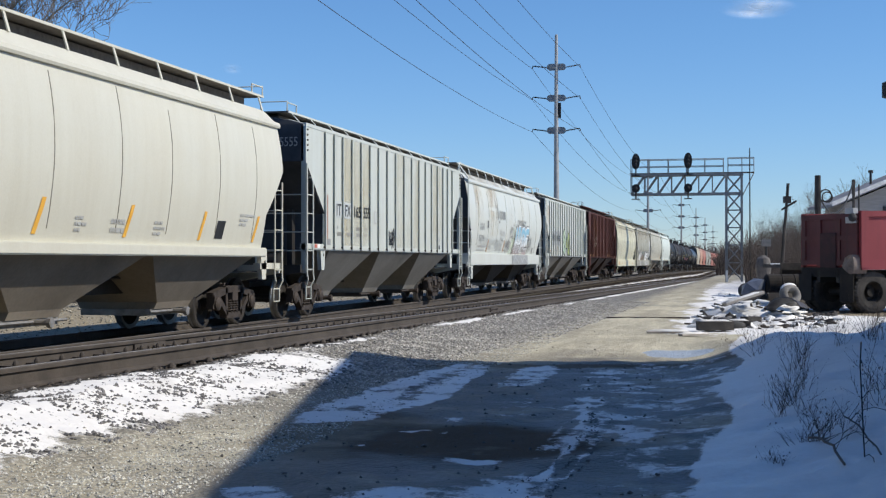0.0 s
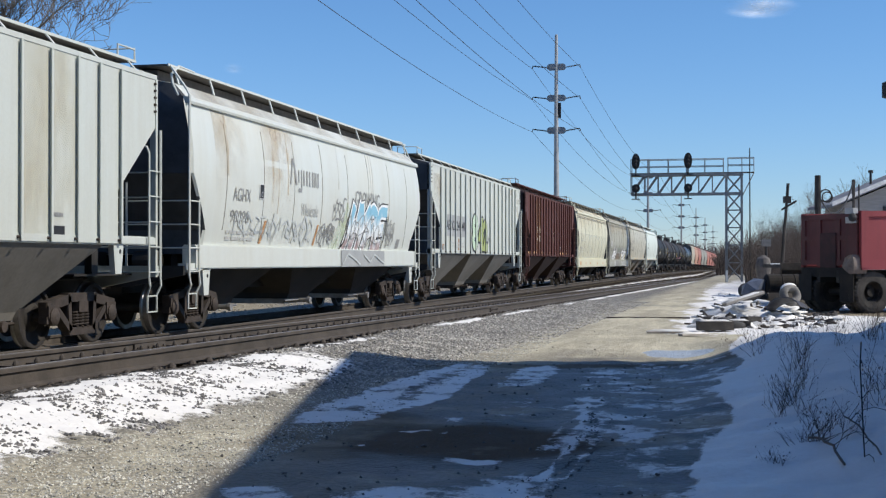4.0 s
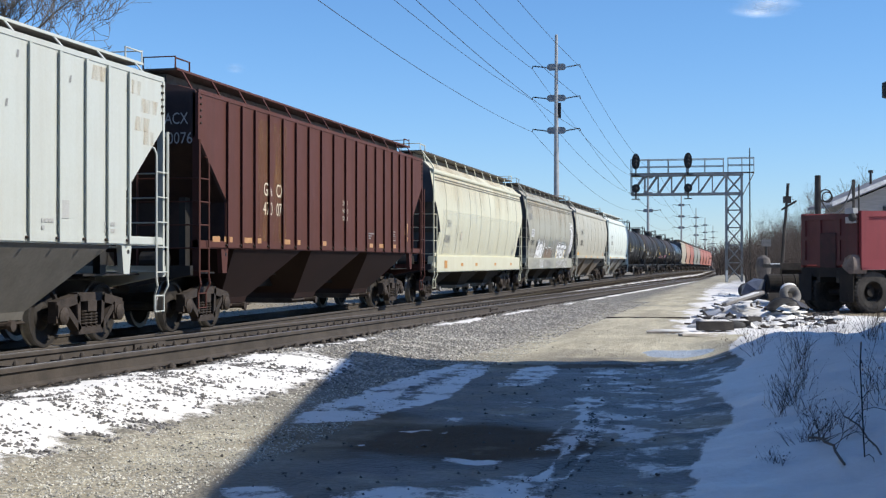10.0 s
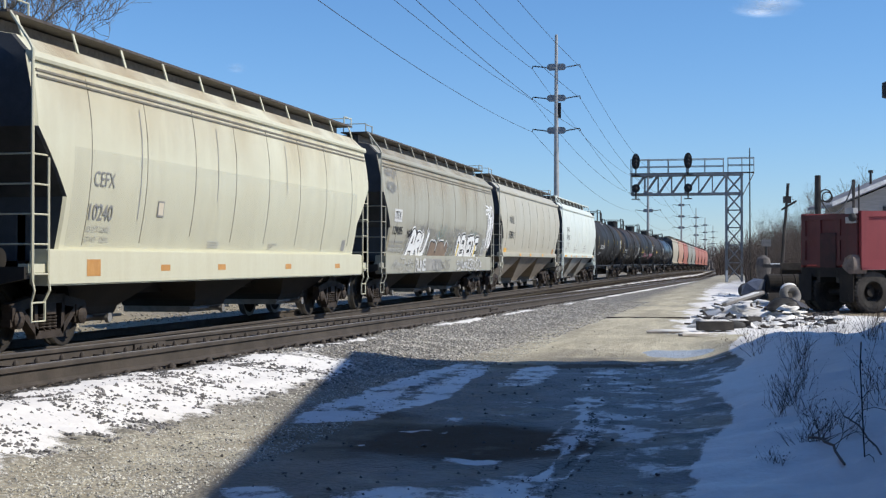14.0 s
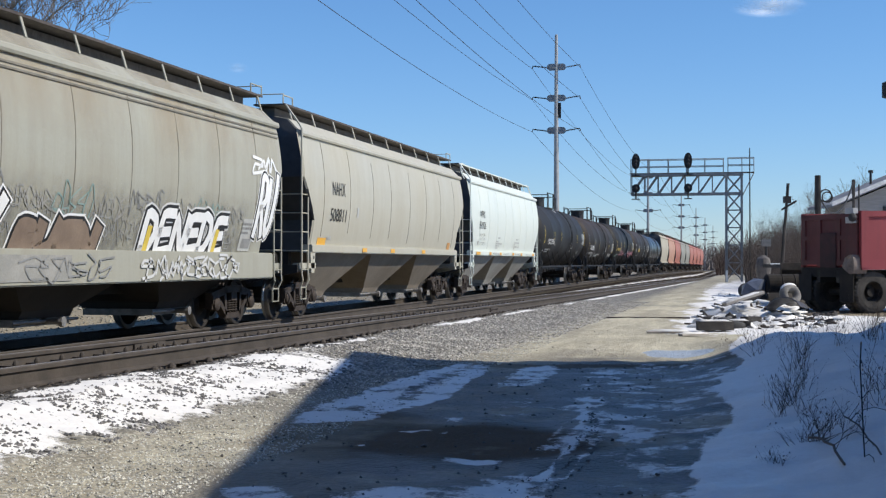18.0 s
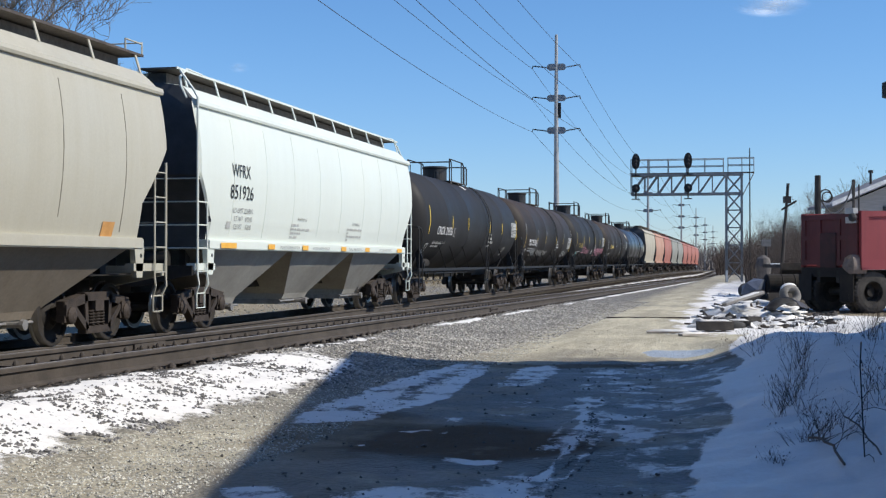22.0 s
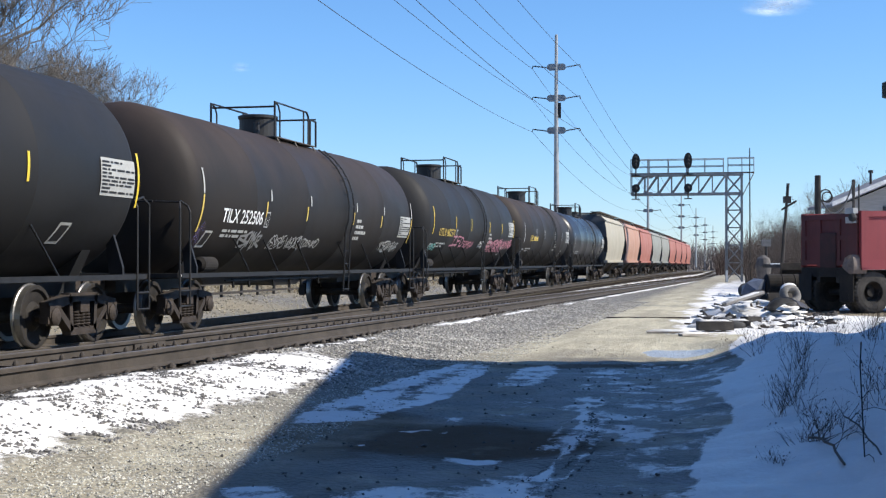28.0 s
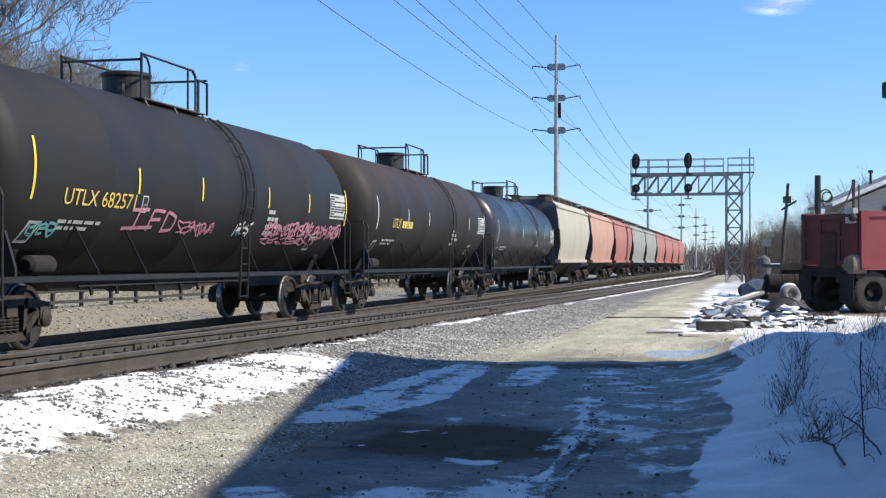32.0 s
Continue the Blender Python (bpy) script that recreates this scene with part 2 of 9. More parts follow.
def ground_snow(X, Y):
    """How likely snow lies, 0 to 1."""
    u = X - N_X
    w = np.zeros_like(X)
    # shoulder of the near track
    w = np.maximum(w, smooth01(0.95, 1.05, u) * smooth01(2.95, 1.95, u) * smooth01(18.5, 13.5, Y) * (0.76 + 0.10 * np.sin(X * 5 + Y * 1.7) * np.sin(Y * 0.9)))
    w = np.maximum(w, smooth01(1.0, 1.1, u) * smooth01(1.6, 1.3, u) * (0.50 + 0.16 * np.sin(Y * 0.8) + 0.10 * np.sin(Y * 0.27) + 0.30 * smooth01(40, 75, Y)))
    w = np.maximum(w, smooth01(1.4, 1.7, -u) * smooth01(2.4, 2.0, -u) * smooth01(30, 40, Y) * 0.55)
    w = np.maximum(w, smooth01(0.98, 1.06, u) * smooth01(1.34, 1.2, u) * smooth01(15.8, 16.6, Y) * smooth01(20.2, 19.2, Y) * 0.82)
    # on the road: R to the right of the line of view, D ahead
    c, s = math.cos(radians(VIEW)), math.sin(radians(VIEW))
    R, D = X * c + Y * s, Y * c - X * s
    # long tongue of snow slanting over the road, then a shorter one beside it, with ruts between
    left = np.interp(D, [10.5, 12.1, 13.5, 15.5, 16.8], [-1.30, -1.13, -0.81, -0.29, 0.2])
    right = np.interp(D, [10.5, 11.5, 12.9, 16.4], [-0.62, -0.42, 0.09, 0.62])
    tongue = smooth01(-0.10, 0.10, R - left) * smooth01(0.10, -0.06, R - right) * smooth01(10.45, 10.8, D) * smooth01(17.2, 16.4, D)
    rut = smooth01(0.16, 0.03, np.abs(R - (left * 0.45 + right * 0.55)))
    w = np.maximum(w, tongue * (0.62 - 0.14 * rut * smooth01(11.5, 13, D)))
    left, right = 0.37 + 0.19 * (D - 13.5), 1.0 + 0.20 * (D - 13.8)
    w = np.maximum(w, smooth01(-0.08, 0.10, R - left) * smooth01(0.12, -0.12, R - right) * smooth01(12.3, 14.6, D) * smooth01(17.0, 16.2, D) * 0.57)
    # thin dusting further over
    w = np.maximum(w, smooth01(0.95, 1.35, R - 0.17 * (D - 13)) * smooth01(10.4, 11.5, D) * smooth01(17.6, 16.4, D) * 0.43)
    w = np.maximum(w, smooth01(0.2, 0.5, R) * smooth01(10.4, 11.2, D) * smooth01(14.0, 12.5, D) * 0.40)

    def spot(r0, d0, rw, dw, k):
        return smooth01(1.35, 0.5, np.sqrt(((R - r0) / rw) ** 2 + ((D - d0) / dw) ** 2)) * k
    for q in ((0.14, 8.7, 0.28, 0.16, 0.60), (0.05, 7.3, 0.75, 0.6, 0.59), (0.45, 7.9, 0.35, 0.25, 0.53), (-0.20, 10.15, 0.20, 0.10, 0.62), (0.02, 10.0, 0.10, 0.07, 0.58),
              (-1.05, 7.5, 0.25, 0.35, 0.58), (1.45, 10.1, 0.22, 0.55, 0.60), (0.1, 10.8, 0.16, 0.2, 0.55), (-0.55, 9.3, 0.05, 0.10, 0.6)):
        w = np.maximum(w, spot(*q))
    track = np.interp(D, [7.0, 7.3, 8.1, 10.3, 13.5], [0.1, 0.26, 0.6, 1.06, 1.45])
    for o, k in ((0.0, 0.62), (0.14, 0.5), (-0.15, 0.46)):
        w = np.maximum(w, smooth01(0.09, 0.03, np.abs(R - track - o)) * smooth01(13.6, 12.5, D) * k)
    w = np.maximum(w, smooth01(0.5, 1.2, R - 0.09 * (D - 8)) * smooth01(18.5, 16.5, D) * 0.42)
    # the bank
    edge = -0.28 + 0.10 * np.sin(Y * 1.3) + 0.012 * (Y - 8)
    w = np.maximum(w, smooth01(edge - 0.14, edge + 0.18, X) * smooth01(27.5, 24.0, Y))
    w = np.maximum(w, smooth01(-2.3, -0.9, X + 0.012 * (Y - 26) + 0.15 * np.sin(Y * 0.9) + 0.12 * np.sin(Y * 2.3 + X * 3.1)) * smooth01(22, 26, Y) * smooth01(130, 80, Y) * (0.70 + 0.08 * np.sin(X * 2.1 + 1.0) * np.sin(Y * 0.7)))
    w = np.maximum(w, smooth01(-2.0, -1.0, X) * smooth01(50, 70, Y) * smooth01(160, 100, Y) * 0.55)
    # trodden dirt round the truck
    w = w * (1 - 0.55 * smooth01(1.15, 0.75, np.sqrt(((R - 11.3) / 2.9) ** 2 + ((D - 34.6) / 2.6) ** 2)))
    return w


def axis_steps(spans):
    out = []
    for a, b, d in spans:
        out += list(np.arange(a, b - 1e-6, d))
    return np.array(out + [spans[-1][1]])


gx = axis_steps([(-900, -60, 70), (-60, -44, 4), (-44, -8, 0.5), (-8, -5.4, 0.25), (-5.4, 3.0, 0.07), (3.0, 8, 0.3), (8, 40, 3), (40, 900, 70)])
gy = axis_steps([(-60, 4, 4), (4, 6, 0.3), (6, 20, 0.07), (20, 32, 0.16), (32, 60, 0.6), (60, 140, 3), (140, 500, 20), (500, 2600, 200)])
GX, GY = np.meshgrid(gx, gy)
GZ = ground_height(GX, GY)
GS = ground_snow(GX, GY)
rough_on = smooth01(60, 25, GY) * smooth01(-20, -8, GX) * smooth01(14, 5, GX)
for i in range(len(gy)):
    if 4 < gy[i] < 60:
        for j in range(len(gx)):
            if rough_on[i, j] > 0:
                p = Vector((gx[j], gy[i], 0))
                a = noise.noise(p * 0.6) * 0.03 + noise.noise(p * 2.1) * 0.02 + noise.noise(p * 7) * (0.010 + 0.018 * (GS[i, j] > 0.45 and gx[j] < -3.2))
                if gx[j] > -0.6 and gy[i] < 30:
                    a += (noise.noise(p * 2.6 + Vector((7, 0, 0))) * 0.05 + noise.noise(p * 6.5) * 0.022) * min(1.0, gx[j] + 0.6)
                GZ[i, j] += a * rough_on[i, j] + 0.03 * max(0, GS[i, j] - 0.55) * rough_on[i, j]
nx_, ny_ = len(gx), len(gy)
verts = np.stack([GX.ravel(), GY.ravel(), GZ.ravel()], 1)
idx = np.arange(nx_ * ny_).reshape(ny_, nx_)
faces = np.stack([idx[:-1, :-1].ravel(), idx[:-1, 1:].ravel(), idx[1:, 1:].ravel(), idx[1:, :-1].ravel()], 1)
gme = bpy.data.meshes.new("ground")
gme.from_pydata(verts.tolist(), [], faces.tolist())
gme.shade_smooth()


def attr(me, name, values):
    a = me.attributes.new(name, "FLOAT", "POINT")
    a.data.foreach_set("value", np.asarray(values, dtype=np.float32).ravel())


attr(gme, "snow", GS)
uN, uT = GX - N_X, GX - T_X
edge = np.clip(2.35 + 0.05 * (GY - 9), 2.2, 3.0)
stones = np.maximum(smooth01(0.9, -0.6, np.abs(uN) - edge), np.maximum(smooth01(34.0, 28.0, np.abs(uT)) * smooth01(-4, -5, uN), smooth01(45, 75, GY) * 0.35))
attr(gme, "stones", stones)
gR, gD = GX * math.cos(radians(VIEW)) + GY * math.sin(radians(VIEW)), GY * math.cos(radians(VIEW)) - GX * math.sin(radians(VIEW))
# shade over the road put into the dirt colour, with a damp spot ahead
wet_shaded = smooth01(-2.2, -0.2, gR + 0.25 * np.sin(gD * 1.1)) * smooth01(20.0, 15.5, gD + 0.8 * np.sin(gR * 2.3)) * smooth01(0.8, 0.0, GX)
wet_shaded = wet_shaded + 1.6 * smooth01(1.3, 0.5, np.sqrt(((gR - 0.25) / 0.8) ** 2 + ((gD - 9.3) / 0.9) ** 2))
attr(gme, "wet_shaded", wet_shaded)
film = 0.95 * smooth01(0.55, 1.1, gR - 0.06 * (gD - 12)) * smooth01(8.6, 10.5, gD) * smooth01(17.4, 16.6, gD) * smooth01(0.4, -0.3, GX)
film = np.maximum(film, 0.85 * smooth01(-0.7, 0.1, gR) * smooth01(8.5, 8.0, gD + 0.25 * np.sin(gR * 9)) * smooth01(0.3, -0.3, GX))
attr(gme, "film", np.maximum(film, 0.30 * smooth01(-2.4, -1.2, gR) * smooth01(17.2, 16.5, gD) * smooth01(0.5, -0.2, GX)))
mud = smooth01(1.3, 0.5, np.sqrt(((gR - 0.22) / 0.95) ** 2 + ((gD - 9.6) / 0.95) ** 2))
mud = np.maximum(mud, 0.6 * smooth01(1.3, 0.6, np.sqrt(((gR + 0.75) / 0.7) ** 2 + ((gD - 10.2) / 1.6) ** 2)))
mud = np.maximum(mud, 0.8 * smooth01(15.9, 16.5, gD) * smooth01(17.1, 16.8, gD) * smooth01(-1.0, 0.0, gR))
mud = np.maximum(mud, 0.9 * smooth01(1.2, 0.8, np.sqrt(((gR - 11.3) / 2.9) ** 2 + ((gD - 34.6) / 2.6) ** 2)))
attr(gme, "mud", mud)
attr(gme, "ice", smooth01(1.2, 0.6, np.sqrt(((gR - 3.25) / 0.52) ** 2 + ((gD - 18.7) / 0.95) ** 2)))
# near-track soot, plus the train's shadow painted under and beyond the far track
attr(gme, "soot_shadow", np.maximum(smooth01(1.1, 0.9, np.abs(uN)), smooth01(3.0, 2.2, np.abs(uT + 3.2 * (uT < 0) * smooth01(0, -2, uT)))  + smooth01(-1.0, -1.4, uN) * smooth01(-1.0, 1.0, uT)))
attr(gme, "dry_grass", 0.75 * smooth01(-16.0, -24, GX + 2.5 * np.sin(GY * 0.5) - 6.0 * smooth01(60, 30, GY)) + 0.25 * smooth01(-38, -44, GX) + smooth01(3.0, 8, GX) * smooth01(40, 60, GY))


def ground_material():
    m, nt, bs = shader("gravel_and_snow")
    tc = nt.nodes.new("ShaderNodeTexCoord").outputs["Object"]

    def field(name):
        n = nt.nodes.new("ShaderNodeAttribute")
        n.attribute_name = name
        return n.outputs["Fac"]
    coarse = ramp(nt, noise_of(nt, tc, 0.35, 5), 0.3, 0.7)
    fine = noise_of(nt, tc, 22, 6, 0.7)
    grit = nt.nodes.new("ShaderNodeTexVoronoi")
    nt.links.new(tc, grit.inputs["Vector"])
    grit.inputs["Scale"].default_value = 26
    grit2 = nt.nodes.new("ShaderNodeTexVoronoi")
    nt.links.new(tc, grit2.inputs["Vector"])
    grit2.inputs["Scale"].default_value = 22
    dirt = mix(nt, coarse, (0.47, 0.425, 0.29), (0.69, 0.63, 0.465))
    rutted = ramp(nt, noise_of(nt, tc, 1.1, 6, 0.65, (1.6, 0.22, 1)), 0.44, 0.60)
    dirt = mix(nt, add(nt, "ShaderNodeMath", [(0, rutted), (1, 0.75)], op="MULTIPLY").outputs[0], dirt, (0.25, 0.215, 0.15))
    blot = ramp(nt, noise_of(nt, tc, 0.55, 7, 0.7), 0.50, 0.60)
    dirt = mix(nt, add(nt, "ShaderNodeMath", [(0, blot), (1, 0.6)], op="MULTIPLY").outputs[0], dirt, (0.27, 0.24, 0.18))
    dirt = mix(nt, ramp(nt, fine, 0.35, 0.75), dirt, (0.49, 0.44, 0.325))
    cell = add(nt, "ShaderNodeRGBToBW", [(0, grit.outputs["Color"])]).outputs[0]
    cellc = mix(nt, 0.55, dirt, mix(nt, cell, (0, 0, 0), (1, 1, 1)), "OVERLAY")
    dirt = mix(nt, 0.35, dirt, cellc)
    cell2 = add(nt, "ShaderNodeRGBToBW", [(0, grit2.outputs["Color"])]).outputs[0]
    grey = mix(nt, cell2, (0.18, 0.168, 0.146), (0.43, 0.402, 0.345))
    grey = mix(nt, ramp(nt, grit2.outputs["Distance"], 0.35, 0.6), grey, (0.10, 0.095, 0.088))
    # stone darkened for soot and for the painted train shadow
    grey = mix(nt, field("soot_shadow"), grey, mix(nt, 1.0, grey, (0.16, 0.132, 0.108), "MULTIPLY"))
    col = mix(nt, field("stones"), dirt, grey)
    # mottled darkening that paints the road's shade into the dirt
    shade_mottle = ramp(nt, noise_of(nt, tc, 0.8, 7, 0.65), 0.26, 0.52)
    dw = add(nt, "ShaderNodeMath", [(0, shade_mottle), (1, field("wet_shaded"))], op="MULTIPLY").outputs[0]
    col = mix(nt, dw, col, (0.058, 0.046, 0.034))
    thin = ramp(nt, noise_of(nt, tc, 1.7, 8, 0.7), 0.30, 0.66)
    thin = add(nt, "ShaderNodeMath", [(0, thin), (1, field("film"))], op="MULTIPLY").outputs[0]
    col = mix(nt, add(nt, "ShaderNodeMath", [(0, thin), (1, 0.42)], op="MULTIPLY").outputs[0], col, (0.50, 0.49, 0.465))
    muddy = ramp(nt, add(nt, "ShaderNodeMath", [(0, noise_of(nt, tc, 2.6, 8, 0.68, (0.6, 1.5, 1))), (1, field("mud"))], op="ADD").outputs[0], 0.66, 1.22)
    col = mix(nt, add(nt, "ShaderNodeMath", [(0, muddy), (1, 0.62)], op="MULTIPLY").outputs[0], col, (0.165, 0.115, 0.076))
    straw = mix(nt, fine, (0.24, 0.195, 0.12), (0.38, 0.32, 0.21))
    col = mix(nt, field("dry_grass"), col, straw)
    # snow lies where the chance beats the noise
    patch = noise_of(nt, tc, 2.2, 7, 0.62)
    patch2 = noise_of(nt, tc, 11.0, 9, 0.8, (1, 0.6, 1))
    p = add(nt, "ShaderNodeMath", [(0, patch), (1, 0.6)], op="MULTIPLY").outputs[0]
    p = add(nt, "ShaderNodeMath", [(0, patch2), (1, 0.4), (2, p)], op="MULTIPLY_ADD").outputs[0]
    p = add(nt, "ShaderNodeMath", [(0, p), (1, 1.7), (2, -0.35)], op="MULTIPLY_ADD").outputs[0]
    inv = add(nt, "ShaderNodeMath", [(0, field("snow")), (1, p)], op="ADD").outputs[0]
    cover = ramp(nt, inv, 0.95, 1.06)
    snowc = mix(nt, fine, (0.74, 0.715, 0.675), (0.88, 0.855, 0.82))
    soil = ramp(nt, noise_of(nt, tc, 1.3, 8, 0.7), 0.54, 0.72)
    snowc = mix(nt, add(nt, "ShaderNodeMath", [(0, soil), (1, 0.30)], op="MULTIPLY").outputs[0], snowc, (0.36, 0.33, 0.29))
    col = mix(nt, cover, col, snowc)
    frozen = add(nt, "ShaderNodeMath", [(0, field("ice")), (1, patch)], op="ADD").outputs[0]
    frozen = ramp(nt, frozen, 0.90, 1.0)
    col = mix(nt, frozen, col, (0.40, 0.43, 0.45))
    nt.links.new(col, bs.inputs["Base Color"])
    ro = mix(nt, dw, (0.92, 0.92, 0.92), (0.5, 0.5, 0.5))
    ro = mix(nt, muddy, ro, (1.0, 1.0, 1.0))
    ro = mix(nt, frozen, ro, (0.35, 0.35, 0.35))
    dull = add(nt, "ShaderNodeMath", [(0, muddy), (1, field("soot_shadow"))], op="MAXIMUM").outputs[0]
    nt.links.new(mix(nt, dull, (0.5, 0.5, 0.5), (0.06, 0.06, 0.06)), bs.inputs["Specular IOR Level"])
    nt.links.new(ro, bs.inputs["Roughness"])
    h = add(nt, "ShaderNodeMath", [(0, fine), (1, grit.outputs["Distance"])], op="SUBTRACT").outputs[0]
    hs = mix(nt, cover, h, noise_of(nt, tc, 6, 5, 0.6))
    bumped(nt, bs, hs, 0.6, 0.03)
    return m


gme.materials.append(ground_material())
ground = tagged(new("ground", gme), "gravel service road with patches of old snow and dry grass verges", "ground", kind="structure")


# ---- tracks ----
def rail_profile(x, z, g):
    """Rail section, head on top at z; g: +1 or -1."""
    return [(x - 0.07, z - 0.18), (x + 0.07, z - 0.18), (x + 0.07, z - 0.165), (x + 0.012, z - 0.145), (x + 0.012, z - 0.05),
            (x + 0.036, z - 0.042), (x + 0.037, z - 0.01), (x + 0.028, z), (x - 0.028, z), (x - 0.037, z - 0.01), (x - 0.036, z - 0.042),
            (x - 0.012, z - 0.05), (x - 0.012, z - 0.145), (x - 0.07, z - 0.165)]


def rail(name, shift, level, off, lift, label):
    bm = bmesh.new()
    rings = []
    for y in list(np.arange(-30, 60, 3.0)) + list(np.arange(60, 300, 12.0)) + list(np.arange(300, 600, 40.0)):
        x, z = shift(y) + off, level(y) + lift
        rings.append([(px, y, pz) for px, pz in rail_profile(x, z, 1)])
    loft(bm, rings)
    me = mesh_of(name, bm, M["rail_web"])
    me.materials.append(M["rail_head"])
    for p in me.polygons:
        if p.normal.z > 0.6 and p.area > 0.1:
            z = p.center.z
            if z > level(p.center.y) + lift - 0.02:
                p.material_index = 1
    return tagged(new(name, me), label, "rail", "rails of the two tracks", kind="structure")


for sgn in (-1, 1):
    rail("rail", t_shift, t_rail, sgn * 0.7525, 0.0, "worn steel rail of the far track on wooden ties")
    rail("rail", n_shift, n_rail, sgn * 0.7525, 0.03 * sgn, "worn steel rail of the near track on wooden ties")
# ---- the train ----
V = 5.83                         # metres a second, towards the camera's side
CUTS = [1.87, 4.92, 7.90, 10.92, 13.95, 17.02, 20.0, 22.91, 25.96, 28.76, 31.87, 34.85, 37.77, 40.7, 43.72, 46.2, 48.75,
        51.35, 53.9, 56.5, 59.05, 61.7, 64.4, 67.2]      # moments at which the couplings come abreast


def car_y(s0, t):
    return V * (s0 - t) - 2.07


# end walls: their shade is painted in along with the grime
DARK_END = plain("shaded_grimy_car_end", (0.030, 0.034, 0.040), (0.06, 0.064, 0.07), 2.5, 0.7)
PAINT = {
    "ivory": car_paint("ivory_car_paint", (0.60, 0.585, 0.49), (0.45, 0.41, 0.31), (0.30, 0.20, 0.12), 0.5, 0.35, 0.12),
    "pale_grey": car_paint("pale_grey_car_paint", (0.53, 0.56, 0.515), (0.40, 0.38, 0.315), (0.30, 0.19, 0.10), 0.55, 0.5, 0.35),
    "white": car_paint("white_car_paint", (0.58, 0.605, 0.56), (0.48, 0.45, 0.36), (0.34, 0.22, 0.12), 0.45, 0.4, 0.25),
    "oxide": car_paint("oxide_red_car_paint", (0.104, 0.037, 0.027), (0.060, 0.026, 0.021), (0.19, 0.082, 0.034), 0.68, 0.7, 0.9, 0.3),
    "cream": car_paint("cream_car_paint", (0.62, 0.605, 0.455), (0.50, 0.455, 0.315), (0.36, 0.24, 0.12), 0.5, 0.5, 0.2),
    "dusty": car_paint("shaded_dusty_grey_car_paint", (0.37, 0.365, 0.30), (0.27, 0.245, 0.185), (0.22, 0.15, 0.09), 0.6, 0.6, 0.25),
    "beige": car_paint("beige_car_paint", (0.46, 0.44, 0.36), (0.37, 0.33, 0.24), (0.25, 0.16, 0.09), 0.5, 0.5, 0.15),
    "clean": car_paint("clean_white_car_paint", (0.66, 0.70, 0.635), (0.55, 0.58, 0.52), (0.4, 0.3, 0.2), 0.45, 0.25, 0.03),
    "tank_black": tank_paint("tank_black_paint", (0.0145, 0.0145, 0.015), (0.025, 0.024, 0.0235), (0.034, 0.030, 0.027), 0.58, 0.25, 0.5),
    "tank_brown": tank_paint("tank_brown_black_paint", (0.0165, 0.015, 0.0138), (0.028, 0.0235, 0.0205), (0.066, 0.046, 0.037), 0.6, 0.25, 0.75),
    "tank_shiny": tank_paint("glossy_tank_paint", (0.020, 0.020, 0.023), (0.030, 0.029, 0.030), (0.05, 0.045, 0.04), 0.30, 0.4, 0.2),
    "tan": car_paint("tan_car_paint", (0.44, 0.40, 0.31), (0.32, 0.27, 0.2), (0.25, 0.16, 0.1), 0.6, 0.5, 0.2),
    "salmon": car_paint("salmon_car_paint", (0.48, 0.27, 0.19), (0.38, 0.21, 0.14), (0.3, 0.14, 0.08), 0.6, 0.5, 0.2),
    "red": car_paint("faded_red_car_paint", (0.40, 0.15, 0.11), (0.30, 0.12, 0.085), (0.25, 0.08, 0.05), 0.6, 0.5, 0.2),
    "grey_green": car_paint("grey_green_car_paint", (0.29, 0.285, 0.245), (0.21, 0.2, 0.165), (0.2, 0.13, 0.08), 0.6, 0.5, 0.2),
}
# oxide paint as it looks in shade, with grime
OXIDE_END = plain("shaded_grimy_oxide_end", (0.026, 0.014, 0.012), (0.05, 0.027, 0.022), 2.5, 0.75)


def wash(name, c):
    """A thin uneven stain that lets the paint show through."""
    m, nt, bs = shader(name)
    tc = nt.nodes.new("ShaderNodeTexCoord").outputs["Object"]
    bs.inputs["Base Color"].default_value = rgb(c)
    bs.inputs["Roughness"].default_value = 0.8
    nt.links.new(ramp(nt, noise_of(nt, tc, 2.0, 5, 0.6, (1, 2.5, 0.4)), 0.38, 0.95), bs.inputs["Alpha"])
    return m


def broad_wash(name, c, z0, z1):
    """A wide soft stain that has run down from the roof."""
    m, nt, bs = shader(name)
    tc = nt.nodes.new("ShaderNodeTexCoord").outputs["Object"]
    bs.inputs["Base Color"].default_value = rgb(c)
    bs.inputs["Roughness"].default_value = 0.8
    a = ramp(nt, noise_of(nt, tc, 0.55, 7, 0.6, (1, 1, 0.5)), 0.40, 0.72)
    z = ramp(nt, add(nt, "ShaderNodeSeparateXYZ", [(0, tc)]).outputs[2], z0, z1)
    k = add(nt, "ShaderNodeMath", [(0, a), (1, z)], op="MULTIPLY").outputs[0]
    nt.links.new(add(nt, "ShaderNodeMath", [(0, k), (1, 0.55)], op="MULTIPLY").outputs[0], bs.inputs["Alpha"])
    return m


